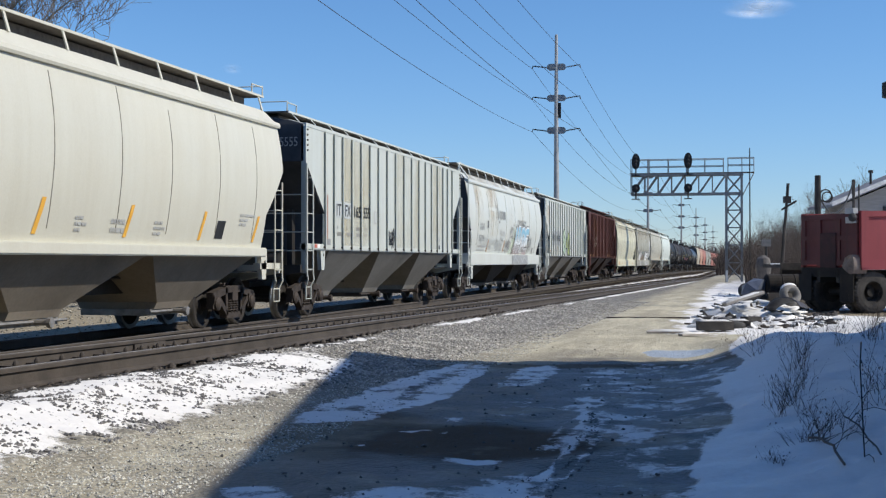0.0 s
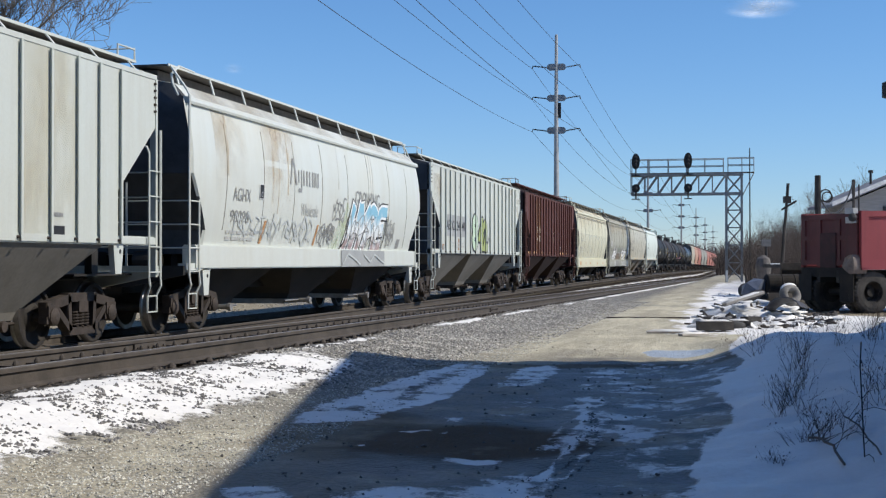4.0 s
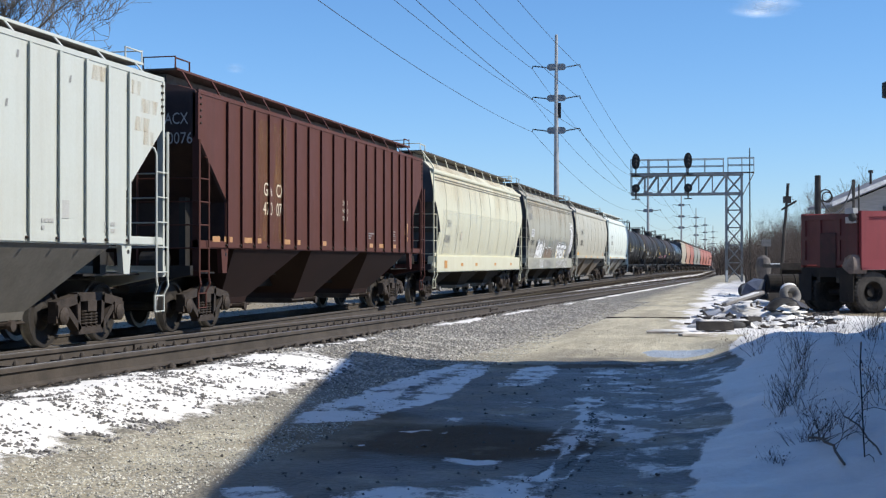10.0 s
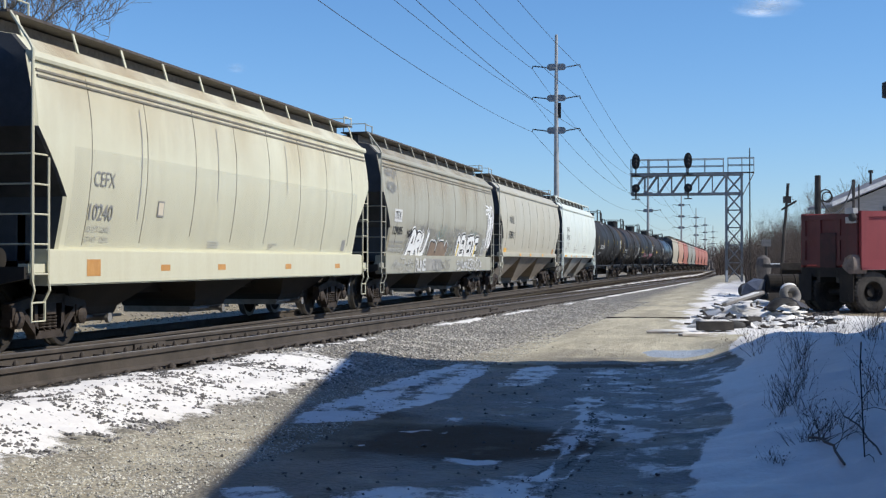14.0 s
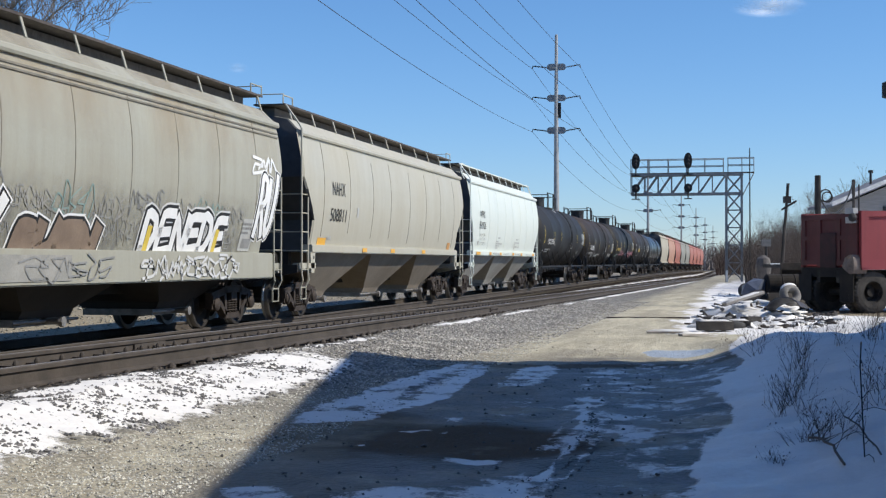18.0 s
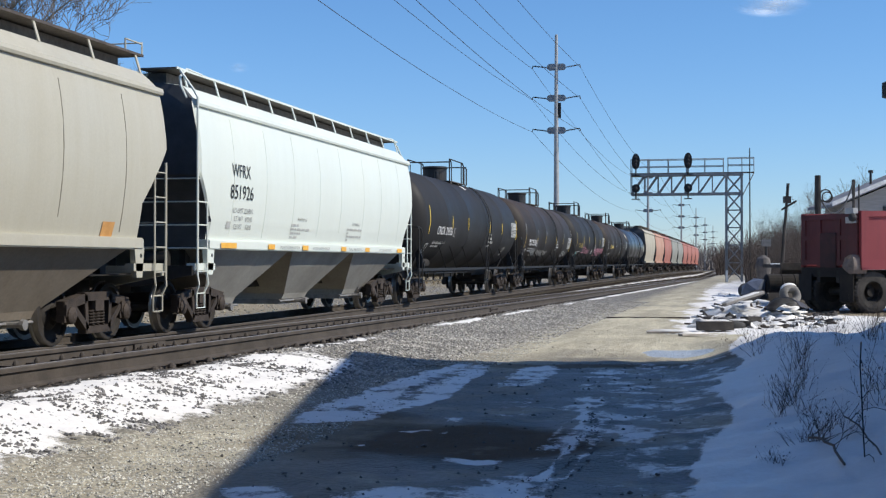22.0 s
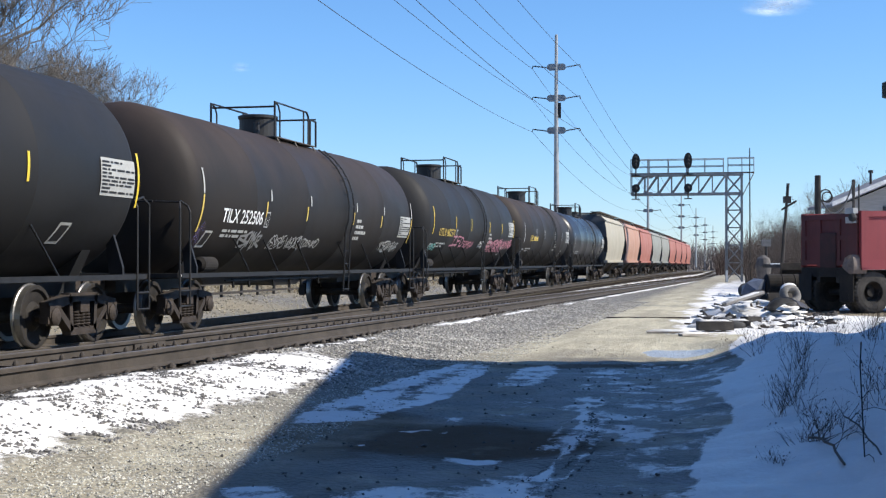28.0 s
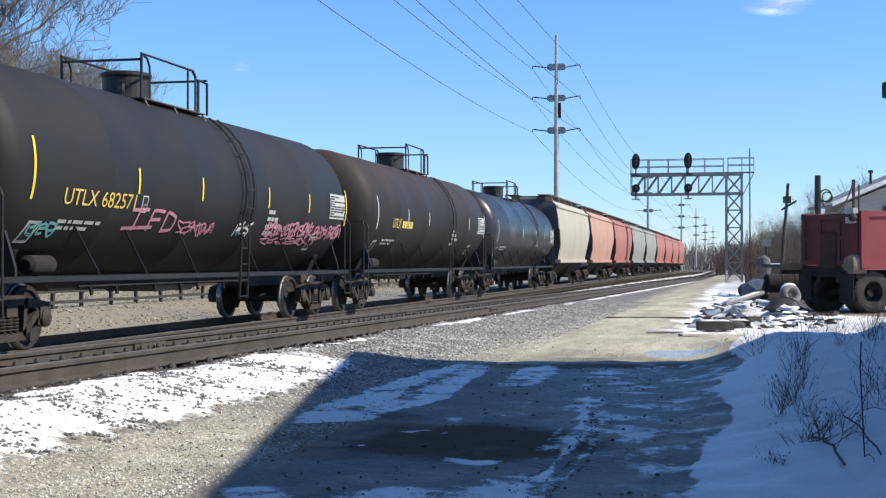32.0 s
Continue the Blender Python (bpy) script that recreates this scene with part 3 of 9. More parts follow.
def spray_haze(name, c, y0, y1, z0, z1, soft=(1.6, 0.8), most=0.75):
    """Overspray that thins out towards the edges of the tagged field."""
    m, nt, bs = shader(name)
    tc = nt.nodes.new("ShaderNodeTexCoord").outputs["Object"]
    bs.inputs["Base Color"].default_value = rgb(c)
    bs.inputs["Roughness"].default_value = 0.8
    xyz = add(nt, "ShaderNodeSeparateXYZ", [(0, tc)]).outputs
    a = ramp(nt, noise_of(nt, tc, 1.6, 7, 0.7), 0.36, 0.66)
    for v, lo, hi in ((xyz[2], z1, z0 + 0.3), (xyz[1], y0, y0 + soft[0]), (xyz[1], y1, y1 - soft[1])):
        a = add(nt, "ShaderNodeMath", [(0, a), (1, ramp(nt, v, lo, hi))], op="MULTIPLY").outputs[0]
    nt.links.new(add(nt, "ShaderNodeMath", [(0, a), (1, most)], op="MULTIPLY").outputs[0], bs.inputs["Alpha"])
    return m


def thin_film(name, c, most):
    """An even, worn coat through which the paint below still shows."""
    m, nt, bs = shader(name)
    tc = nt.nodes.new("ShaderNodeTexCoord").outputs["Object"]
    bs.inputs["Base Color"].default_value = rgb(c)
    bs.inputs["Roughness"].default_value = 0.6
    a = ramp(nt, noise_of(nt, tc, 1.2, 6, 0.6, (1, 2.0, 0.4)), -0.2, 0.8)
    nt.links.new(add(nt, "ShaderNodeMath", [(0, a), (1, most)], op="MULTIPLY").outputs[0], bs.inputs["Alpha"])
    return m


def faded_fill(name, top, mid, low, z0, z1, z2):
    """Spray fill that changes colour from the top of the letters to their feet."""
    m, nt, bs = shader(name)
    tc = nt.nodes.new("ShaderNodeTexCoord").outputs["Object"]
    n = noise_of(nt, tc, 3.0, 5, 0.6, (1, 1.5, 0.6))
    z = add(nt, "ShaderNodeSeparateXYZ", [(0, tc)]).outputs[2]
    q = add(nt, "ShaderNodeMath", [(0, n), (1, 0.9), (2, z)], op="MULTIPLY_ADD").outputs[0]
    col = mix(nt, ramp(nt, q, z0 + 0.45, z1 + 0.35), low, mid)
    col = mix(nt, ramp(nt, q, z1 + 0.50, z2 + 0.40), col, top)
    nt.links.new(col, bs.inputs["Base Color"])
    bs.inputs["Roughness"].default_value = 0.6
    return m


INK = {
    "ochre_wash": wash("ochre_wash", (0.26, 0.13, 0.045)),
    "cream_wash": broad_wash("cream_wash", (0.52, 0.45, 0.29), 0.0, 2.2),
    "tan_wash": broad_wash("tan_wash", (0.44, 0.31, 0.17), 2.9, 4.1),
    "cream": plain("cream_lettering", (0.55, 0.47, 0.36), (0.65, 0.57, 0.45), 6, 0.6, 0, 0),
    "rust_wash": wash("rust_wash", (0.50, 0.36, 0.20)),
    "black": M["black"],
    "white": M["white"],
    "grey": plain("grey_lettering", (0.20, 0.20, 0.19), (0.27, 0.27, 0.26), 6, 0.6, 0, 0),
    "soft": plain("faded_lettering", (0.36, 0.36, 0.34), (0.44, 0.44, 0.41), 6, 0.6, 0, 0),
    "amber": plain("amber_lettering", (0.62, 0.42, 0.08), (0.70, 0.5, 0.12), 6, 0.6, 0, 0),
    "dull_white": plain("dull_white_lettering", (0.50, 0.50, 0.48), (0.6, 0.6, 0.58), 6, 0.6, 0, 0),
    "red": plain("red_spray", (0.42, 0.10, 0.07), (0.5, 0.14, 0.09), 6, 0.6, 0, 0),
    "pink": plain("pink_spray", (0.38, 0.14, 0.19), (0.50, 0.24, 0.28), 6, 0.6, 0, 0),
    "pale_pink": plain("pale_pink_spray", (0.55, 0.40, 0.38), (0.65, 0.50, 0.47), 3, 0.6, 0, 0),
    "teal": plain("teal_spray", (0.10, 0.32, 0.30), (0.16, 0.4, 0.36), 6, 0.6, 0, 0),
    "lime": plain("lime_spray", (0.22, 0.27, 0.09), (0.36, 0.40, 0.16), 3, 0.6, 0, 0),
    "mint": plain("mint_spray", (0.38, 0.52, 0.36), (0.52, 0.62, 0.46), 3, 0.6, 0, 0),
    "sky_blue": plain("sky_blue_spray", (0.22, 0.45, 0.58), (0.42, 0.62, 0.70), 2, 0.6, 0, 0),
    "spray_grey": plain("grey_spray", (0.22, 0.22, 0.20), (0.32, 0.31, 0.28), 2, 0.7, 0, 0),
    "rusty": plain("rust_spray", (0.26, 0.12, 0.05), (0.34, 0.17, 0.08), 3, 0.6, 0, 0),
    "mint_wash": wash("mint_spray_dust", (0.45, 0.55, 0.32)),
    "gold_wash": wash("gold_spray_dust", (0.55, 0.34, 0.05)),
    "violet_wash": wash("violet_spray_dust", (0.16, 0.12, 0.22)),
    "grey_wash": spray_haze("grey_spray_dust", (0.21, 0.205, 0.18), -5.6, 6.4, 1.4, 2.5),
    "pale_grey_spray": plain("pale_grey_spray", (0.40, 0.42, 0.41), (0.48, 0.5, 0.48), 3, 0.6, 0, 0),
    "spray_brown": plain("brown_grey_spray", (0.16, 0.115, 0.085), (0.24, 0.18, 0.13), 2, 0.7, 0, 0),
    "teal_dull": plain("dull_teal_spray", (0.18, 0.27, 0.25), (0.25, 0.32, 0.29), 4, 0.7, 0, 0),
    "blue_fade": faded_fill("blue_to_white_spray", (0.23, 0.46, 0.58), (0.72, 0.76, 0.76), (0.36, 0.27, 0.26), 1.65, 2.0, 2.45),
    "mid_grey": plain("grey_painted_field", (0.27, 0.275, 0.27), (0.34, 0.345, 0.335), 2, 0.6, 0, 0),
    "faded_red": plain("faded_red_strip", (0.36, 0.19, 0.15), (0.44, 0.26, 0.2), 6, 0.6, 0, 0),
    "dull_orange": plain("dull_orange_strip", (0.42, 0.20, 0.055), (0.56, 0.30, 0.10), 4, 0.6, 0, 0),
    "rusty_orange": plain("rusty_orange_strip", (0.36, 0.18, 0.07), (0.46, 0.26, 0.12), 4, 0.6, 0, 0),
    "roof_rust": broad_wash("roof_rust", (0.33, 0.205, 0.10), 3.0, 3.8),
    "roof_dust": broad_wash("roof_dust", (0.30, 0.24, 0.17), 3.0, 3.8),
    "grey_film": thin_film("grey_film", (0.47, 0.48, 0.44), 0.16),
    "brown_run": spray_haze("brown_run", (0.45, 0.31, 0.16), -4.9, -2.6, 3.5, 2.1, (1.2, 0.6), 0.7),
    "brown_end": spray_haze("brown_end", (0.45, 0.33, 0.19), -7.9, -5.4, 3.5, 2.3, (0.5, 1.2), 0.5),
    "gold": plain("gold_spray", (0.6, 0.42, 0.06), (0.7, 0.52, 0.1), 3, 0.6, 0, 0),
}


# lettering and marks lie on the side of a car; skin(z) gives how far out the side is at that height
def on_skin(me, skin, lift):
    for v in me.vertices:
        y, z = v.co.x, v.co.y
        v.co = (skin(z) + lift, y, z)
    return me


def lettering(car, skin, text, y0, y1, z0, z1, ink, fat=0.0, lift=0.012, lean=0.0, name="lettering", label=""):
    cu = bpy.data.curves.new("lettering", "FONT")
    cu.body, cu.offset, cu.resolution_u = text, fat, 3
    tmp = bpy.data.objects.new("tmp", cu)
    me = bpy.data.meshes.new_from_object(tmp)
    bpy.data.objects.remove(tmp)
    bpy.data.curves.remove(cu)
    if not me.vertices:
        return None
    co = np.array([v.co[:] for v in me.vertices])
    lo, hi = co.min(0), co.max(0)
    for v in me.vertices:
        u, w = (v.co.x - lo[0]) / (hi[0] - lo[0]), (v.co.y - lo[1]) / (hi[1] - lo[1])
        v.co = (y0 + u * (y1 - y0) + lean * w, z0 + w * (z1 - z0), 0)
    me.materials.clear()
    me.materials.append(INK[ink] if ink in INK else M[ink])
    return place(name, on_skin(me, skin, lift), car, None, label)


def patch(car, skin, y0, y1, z0, z1, ink, lean=0.0, lift=0.009, name="marking", steps=4, label=""):
    """A flat painted or taped field."""
    vs, fs = [], []
    for i in range(steps + 1):
        k = i / steps
        z = z0 + (z1 - z0) * k
        vs += [(y0 + lean * k, z, 0), (y1 + lean * k, z, 0)]
        if i:
            n = 2 * i
            fs.append((n - 2, n - 1, n + 1, n))
    me = bpy.data.meshes.new(name)
    me.from_pydata(vs, [], fs)
    me.materials.append(INK[ink] if ink in INK else M[ink])
    return place(name, on_skin(me, skin, lift), car, None, label)


def bars(car, skin, y0, y1, z0, z1, rows, ink, seed=1, name="small_print", lift=0.01):
    """Lines of small print, as bars."""
    rng = random.Random(seed)
    vs, fs = [], []
    h = (z1 - z0) / rows
    for i in range(rows):
        y = y0
        while y < y1 - 0.03:
            w = rng.uniform(0.05, 0.22) * (y1 - y0) / 0.8
            e = min(y + w, y1)
            b = z0 + i * h + h * 0.2
            n = len(vs)
            vs += [(y, b, 0), (e, b, 0), (e, b + h * 0.55, 0), (y, b + h * 0.55, 0)]
            fs.append((n, n + 1, n + 2, n + 3))
            y = e + 0.035 * (y1 - y0) / 0.8
            if rng.random() < 0.12:
                break
    me = bpy.data.meshes.new(name)
    me.from_pydata(vs, [], fs)
    me.materials.append(INK[ink])
    return place(name, on_skin(me, skin, lift), car)


def strokes(car, skin, y0, y1, z0, z1, count, width, ink, seed, lift=0.014, name="graffiti", label="", curl=1.0):
    """Sprayed scrawl: curling lines in a field."""
    rng = random.Random(seed)
    vs, fs = [], []
    for k in range(count):
        y = y0 + (y1 - y0) * (k + rng.uniform(0.1, 0.9)) / count
        z = rng.uniform(z0, z1)
        a, turn = rng.uniform(0, 6.28), rng.uniform(-0.7, 0.7) * curl
        step = (z1 - z0) * 0.16
        prev = None
        for i in range(rng.randint(6, 13)):
            dy, dz = math.cos(a), math.sin(a)
            w = width * rng.uniform(0.7, 1.15)
            n = len(vs)
            vs += [(y - dz * w / 2, z + dy * w / 2, 0), (y + dz * w / 2, z - dy * w / 2, 0)]
            if prev is not None:
                fs.append((prev, prev + 1, n + 1, n))
            prev = n
            y, z = y + dy * step, z + dz * step
            a += turn + rng.uniform(-0.45, 0.45) * curl
            if not z0 < z < z1 or not y0 < y < y1:
                a += 2.2
                z, y = min(max(z, z0), z1), min(max(y, y0), y1)
    me = bpy.data.meshes.new(name)
    me.from_pydata(vs, [], fs)
    me.materials.append(INK[ink])
    return place(name, on_skin(me, skin, lift), car, None, label)


def bubble(car, skin, text, y0, y1, z0, z1, fill, line="black", fat=0.05, lean=0.0, label=""):
    """Fat sprayed letters: an outline, a fill and a thinner core."""
    lettering(car, skin, text, y0 - 0.07, y1 + 0.07, z0 - 0.06, z1 + 0.06, line, fat * 1.5, 0.012, lean, "graffiti_outline")
    return lettering(car, skin, text, y0, y1, z0, z1, fill, fat * 0.7, 0.018, lean, "graffiti", label)


LETTERS = {
    "A": [[(0, 0), (0.30, 1), (0.68, 1), (1, 0)], [(0.2, 0.36), (0.8, 0.36)]],
    "R": [[(0, 0), (0.10, 1), (0.72, 0.96), (0.78, 0.62), (0.2, 0.48)], [(0.36, 0.48), (1, 0)]],
    "U": [[(0, 1), (0.02, 0.25), (0.4, 0), (0.8, 0.22), (1.0, 1.1)]],
    "H": [[(0, 0), (0.18, 1)], [(0.78, 0), (1, 1.05)], [(0.08, 0.5), (0.9, 0.56)]],
    "Y": [[(0, 1.05), (0.38, 0.5), (0.42, 0)], [(0.40, 0.5), (1, 1)]],
    "P": [[(0, 0), (0.14, 1.08), (0.8, 0.95), (0.86, 0.6), (0.14, 0.44)]],
    "E": [[(0.95, 1.0), (0.12, 0.95), (0, 0.02), (0.95, 0.05)], [(0.06, 0.5), (0.78, 0.53)]],
    "D": [[(0, 0), (0.05, 1), (0.7, 0.86), (0.86, 0.45), (0.5, 0.06), (0.02, 0)]],
    "N": [[(0, 0), (0.06, 1), (0.85, 0.02), (1, 1)]],
}


def ribbon(car, skin, paths, width, ink, lift, name="graffiti", label=""):
    """Sprayed lines of one width along rounded paths of (y, z)."""
    vs, fs = [], []
    for path in paths:
        pts = []
        n = len(path)
        for i in range(n - 1):
            p0, p1, p2, p3 = (Vector(path[max(0, i - 1)]), Vector(path[i]), Vector(path[i + 1]), Vector(path[min(n - 1, i + 2)]))
            for k in range(5):
                t = k / 5
                curve = 0.5 * (2 * p1 + (p2 - p0) * t + (2 * p0 - 5 * p1 + 4 * p2 - p3) * t * t + (3 * p1 - p0 - 3 * p2 + p3) * t ** 3)
                pts.append(curve.lerp(p1.lerp(p2, t), 0.5))
        pts.append(Vector(path[-1]))
        prev = None
        for i, p in enumerate(pts):
            d = pts[min(i + 1, len(pts) - 1)] - pts[max(i - 1, 0)]
            if d.length < 1e-6:
                continue
            d.normalize()
            o = Vector((-d.y, d.x)) * width / 2
            if i == 0:
                p = p - d * width * 0.4
            if i == len(pts) - 1:
                p = p + d * width * 0.4
            k = len(vs)
            vs += [(p.x + o.x, p.y + o.y, 0), (p.x - o.x, p.y - o.y, 0)]
            if prev is not None:
                fs.append((prev, prev + 1, k + 1, k))
            prev = k
    me = bpy.data.meshes.new(name)
    me.from_pydata(vs, [], fs)
    me.materials.append(INK[ink] if ink in INK else M[ink])
    return place(name, on_skin(me, skin, lift), car, None, label)


def throw_up(car, skin, text, y0, y1, z0, z1, width, layers, lean=0.0, seed=0, label=""):
    """Fat sprayed letters, drawn as wide strokes in layers: the outline first, the fill last."""
    rng = random.Random(seed)
    step = (y1 - y0) / len(text)
    paths = []
    for i, ch in enumerate(text):
        lift, size = rng.uniform(-0.04, 0.06), rng.uniform(0.92, 1.08)
        for stroke in LETTERS[ch]:
            paths.append([(y0 + step * i + (0.06 + 0.84 * u) * step + lean * v, z0 + (z1 - z0) * (v * size + lift)) for u, v in stroke])
    for k, (extra, ink) in enumerate(layers):
        ribbon(car, skin, paths, width + extra, ink, 0.010 + 0.004 * k, "graffiti", label if k == len(layers) - 1 else "")


def scrawl(car, skin, y0, y1, z0, z1, loops, width, ink, seed, lift=0.014, name="graffiti", label=""):
    """A running hand of loops and spikes, too loose to read."""
    rng = random.Random(seed)
    paths = []
    w, h = (y1 - y0) / loops, z1 - z0
    for i in range(loops):
        y = y0 + w * i
        q = rng.random()
        if q < 0.35:
            run = [(0.1, 0.2), (0.25, 0.95), (0.75, 0.8), (0.6, 0.45), (0.2, 0.4), (0.8, 0.05)]
        elif q < 0.6:
            run = [(0.9, 0.9), (0.3, 1.0), (0.1, 0.55), (0.8, 0.5), (0.85, 0.1), (0.1, 0.0)]
        elif q < 0.8:
            run = [(0.0, 0.9), (0.35, 0.1), (0.55, 0.7), (0.8, 0.0), (1.1, 1.0)]
        else:
            run = [(0.5, 1.0), (0.05, 0.6), (0.4, 0.0), (0.95, 0.45), (0.5, 1.0), (1.1, 0.8)]
        if rng.random() < 0.5:
            run = [(1 - u, v) for u, v in run]
        if rng.random() < 0.4:
            run = [(u, 1 - v) for u, v in run]
        k, tilt, wide = rng.uniform(0.55, 1.1), rng.uniform(-0.5, 0.7), rng.uniform(1.2, 2.0)
        paths.append([(y + ((u - 0.5) * wide + 0.5 + tilt * (v - 0.5) + rng.uniform(-0.2, 0.2)) * w, z0 + h * min(1.1, max(-0.05, 0.5 + (v - 0.5) * k + rng.uniform(-0.15, 0.15)))) for u, v in run])
    return ribbon(car, skin, paths, width, ink, lift, name, label)


# ---- running gear, shared by every car ----
def wheelset_mesh():
    bm = bmesh.new()
    for s in (-1, 1):
        prof = [(0.50, 0.10), (0.66, 0.12), (0.685, 0.20), (0.70, 0.36), (0.675, 0.40), (0.665, 0.478), (0.70, 0.483), (0.715, 0.462),
                (0.80, 0.455), (0.805, 0.445), (0.805, 0.395), (0.765, 0.37), (0.745, 0.22), (0.80, 0.15), (0.80, 0.085)]
        lathe(bm, [(s * h, r) for h, r in (prof if s > 0 else prof[::-1])][::1], 32)
    lathe(bm, [(-1.06, 0.075), (1.06, 0.075)], 12)
    me = mesh_of("wheelset", bm, M["wheel"])
    me.materials.append(M["tread"])
    for p in me.polygons:
        c = p.center
        if math.hypot(c.y, c.z) > 0.41 and abs(c.x) > 0.66:
            p.material_index = 1 if abs(c.x) < 0.80 else 0
    return me


def side_frame_mesh():
    """Cast side frame, one side of a truck: top chord, slanting legs, bottom tie and pedestals."""
    bm = bmesh.new()
    x0, x1 = 0.94, 1.08

    def bar(y0, z0, y1, z1, h):
        a, b = Vector((y0, z0)), Vector((y1, z1))
        n = Vector((-(b - a).y, (b - a).x)).normalized() * h / 2
        q = [a - n, b - n, b + n, a + n]
        loft(bm, [[(x0, p.x, p.y) for p in q], [(x0 + 0.03, p.x, p.y) for p in q], [(x1 - 0.02, p.x * 0.995, p.y) for p in q],
                  [(x1, p.x * 0.985, p.y) for p in q]])
    for s in (-1, 1):
        bar(s * 0.40, 0.70, s * 1.05, 0.60, 0.14)
        bar(s * 0.78, 0.58, s * 0.34, 0.24, 0.10)
        bar(s * 0.40, 0.74, s * 0.36, 0.24, 0.09)
        box(bm, x0, x1 + 0.02, s * 0.89 - 0.15, s * 0.89 + 0.15, 0.44, 0.62)
        box(bm, x0, x1, s * 0.89 - 0.17, s * 0.89 - 0.11, 0.36, 0.46)
        box(bm, x0, x1, s * 0.89 + 0.11, s * 0.89 + 0.17, 0.36, 0.46)
        lathe(bm, [(1.00, 0.13), (1.12, 0.13), (1.14, 0.10), (1.16, 0.05)], 14, "x", (0, s * 0.89, 0.457))
    bar(-0.44, 0.72, 0.44, 0.72, 0.13)
    bar(-0.40, 0.22, 0.40, 0.22, 0.11)
    return mesh_of("side_frame", bm, M["truck_cast"])


def spring_mesh():
    bm = bmesh.new()
    pts = []
    for i in range(61):
        k = i / 60
        a = k * 2 * math.pi * 5
        pts.append((0.07 * math.cos(a), 0.07 * math.sin(a), 0.275 + 0.23 * k))
    chain(bm, pts, 0.016, 4)
    return mesh_of("spring", bm, M["truck_cast"])


WHEELSET, SIDE_FRAME, SPRING = wheelset_mesh(), side_frame_mesh(), spring_mesh()
bm = bmesh.new()
loft(bm, [[(-1.1, -0.14, 0.5), (-1.1, 0.14, 0.5), (-1.1, 0.14, 0.66), (-1.1, -0.14, 0.66)],
          [(-0.3, -0.18, 0.45), (-0.3, 0.18, 0.45), (-0.3, 0.18, 0.75), (-0.3, -0.18, 0.75)],
          [(0.3, -0.18, 0.45), (0.3, 0.18, 0.45), (0.3, 0.18, 0.75), (0.3, -0.18, 0.75)],
          [(1.1, -0.14, 0.5), (1.1, 0.14, 0.5), (1.1, 0.14, 0.66), (1.1, -0.14, 0.66)]])
BOLSTER = mesh_of("bolster", bm, M["truck_cast"])
bm = bmesh.new()
for s in (-1, 1):
    box(bm, -0.75, 0.75, s * 0.42 - 0.04, s * 0.42 + 0.04, 0.34, 0.44)
    for x in (-0.74, 0.74):
        box(bm, x - 0.05, x + 0.05, s * 0.42 - 0.06, s * 0.42 + 0.02, 0.30, 0.58)
BRAKE = mesh_of("brake_beam", bm, M["truck_cast"])
wheelsets = []


def truck(car, y):
    t = place("truck", None, car, pose(0, y, 0))
    t.empty_display_size = 0.2
    place("side_frame", SIDE_FRAME, t)
    place("side_frame", SIDE_FRAME, t, pose(0, 0, 0, 0, 0, 180))
    place("bolster", BOLSTER, t)
    place("brake_beam", BRAKE, t)
    for s in (-1, 1):
        for dy in (-0.16, 0, 0.16):
            place("spring", SPRING, t, pose(s * 1.01, dy, 0))
    for dy in (-0.89, 0.89):
        w = place("wheelset", WHEELSET, t, pose(0, dy, 0.457))
        wheelsets.append((w, dy))


def coupler_mesh():
    bm = bmesh.new()
    box(bm, -0.08, 0.08, -0.75, 0.0, 0.78, 0.94)
    loft(bm, [[(-0.10, 0, 0.74), (0.12, 0, 0.74), (0.12, 0, 0.98), (-0.10, 0, 0.98)],
              [(-0.15, 0.14, 0.72), (0.16, 0.14, 0.72), (0.16, 0.14, 1.0), (-0.15, 0.14, 1.0)],
              [(-0.12, 0.24, 0.74), (0.02, 0.24, 0.74), (0.02, 0.24, 0.98), (-0.12, 0.24, 0.98)]])
    tube(bm, (0.2, -0.1, 0.72), (0.35, 0.18, 0.45), 0.03)
    return mesh_of("coupler", bm, M["truck_cast"])


COUPLER = coupler_mesh()


def ladder(car, x, y, z0, z1, width, rungs, material, name="ladder", step=True, along="y"):
    """Side ladder with two stiles, rungs and a stirrup below."""
    bm = bmesh.new()

    def at(u, z, o=0.0):
        return (x + o, y + u, z) if along == "y" else (x + u, y + o, z)
    for u in (0, width):
        tube(bm, at(u, z0), at(u, z1), 0.018, n=6)
        tube(bm, at(u, z1 - 0.05), at(u, z1 - 0.05, -0.15), 0.018, n=5)
    for i in range(rungs):
        z = z0 + (z1 - z0) * (i + 0.3) / rungs
        tube(bm, at(0, z), at(width, z), 0.012, n=5)
    if step:
        chain(bm, [at(0.04, z0), at(0.04, z0 - 0.52), at(width - 0.04, z0 - 0.52), at(width - 0.04, z0)], 0.018, 5)
        tube(bm, at(0.04, z0 - 0.25), at(width - 0.04, z0 - 0.25), 0.014, n=5)
    return part(name, bm, material, car)


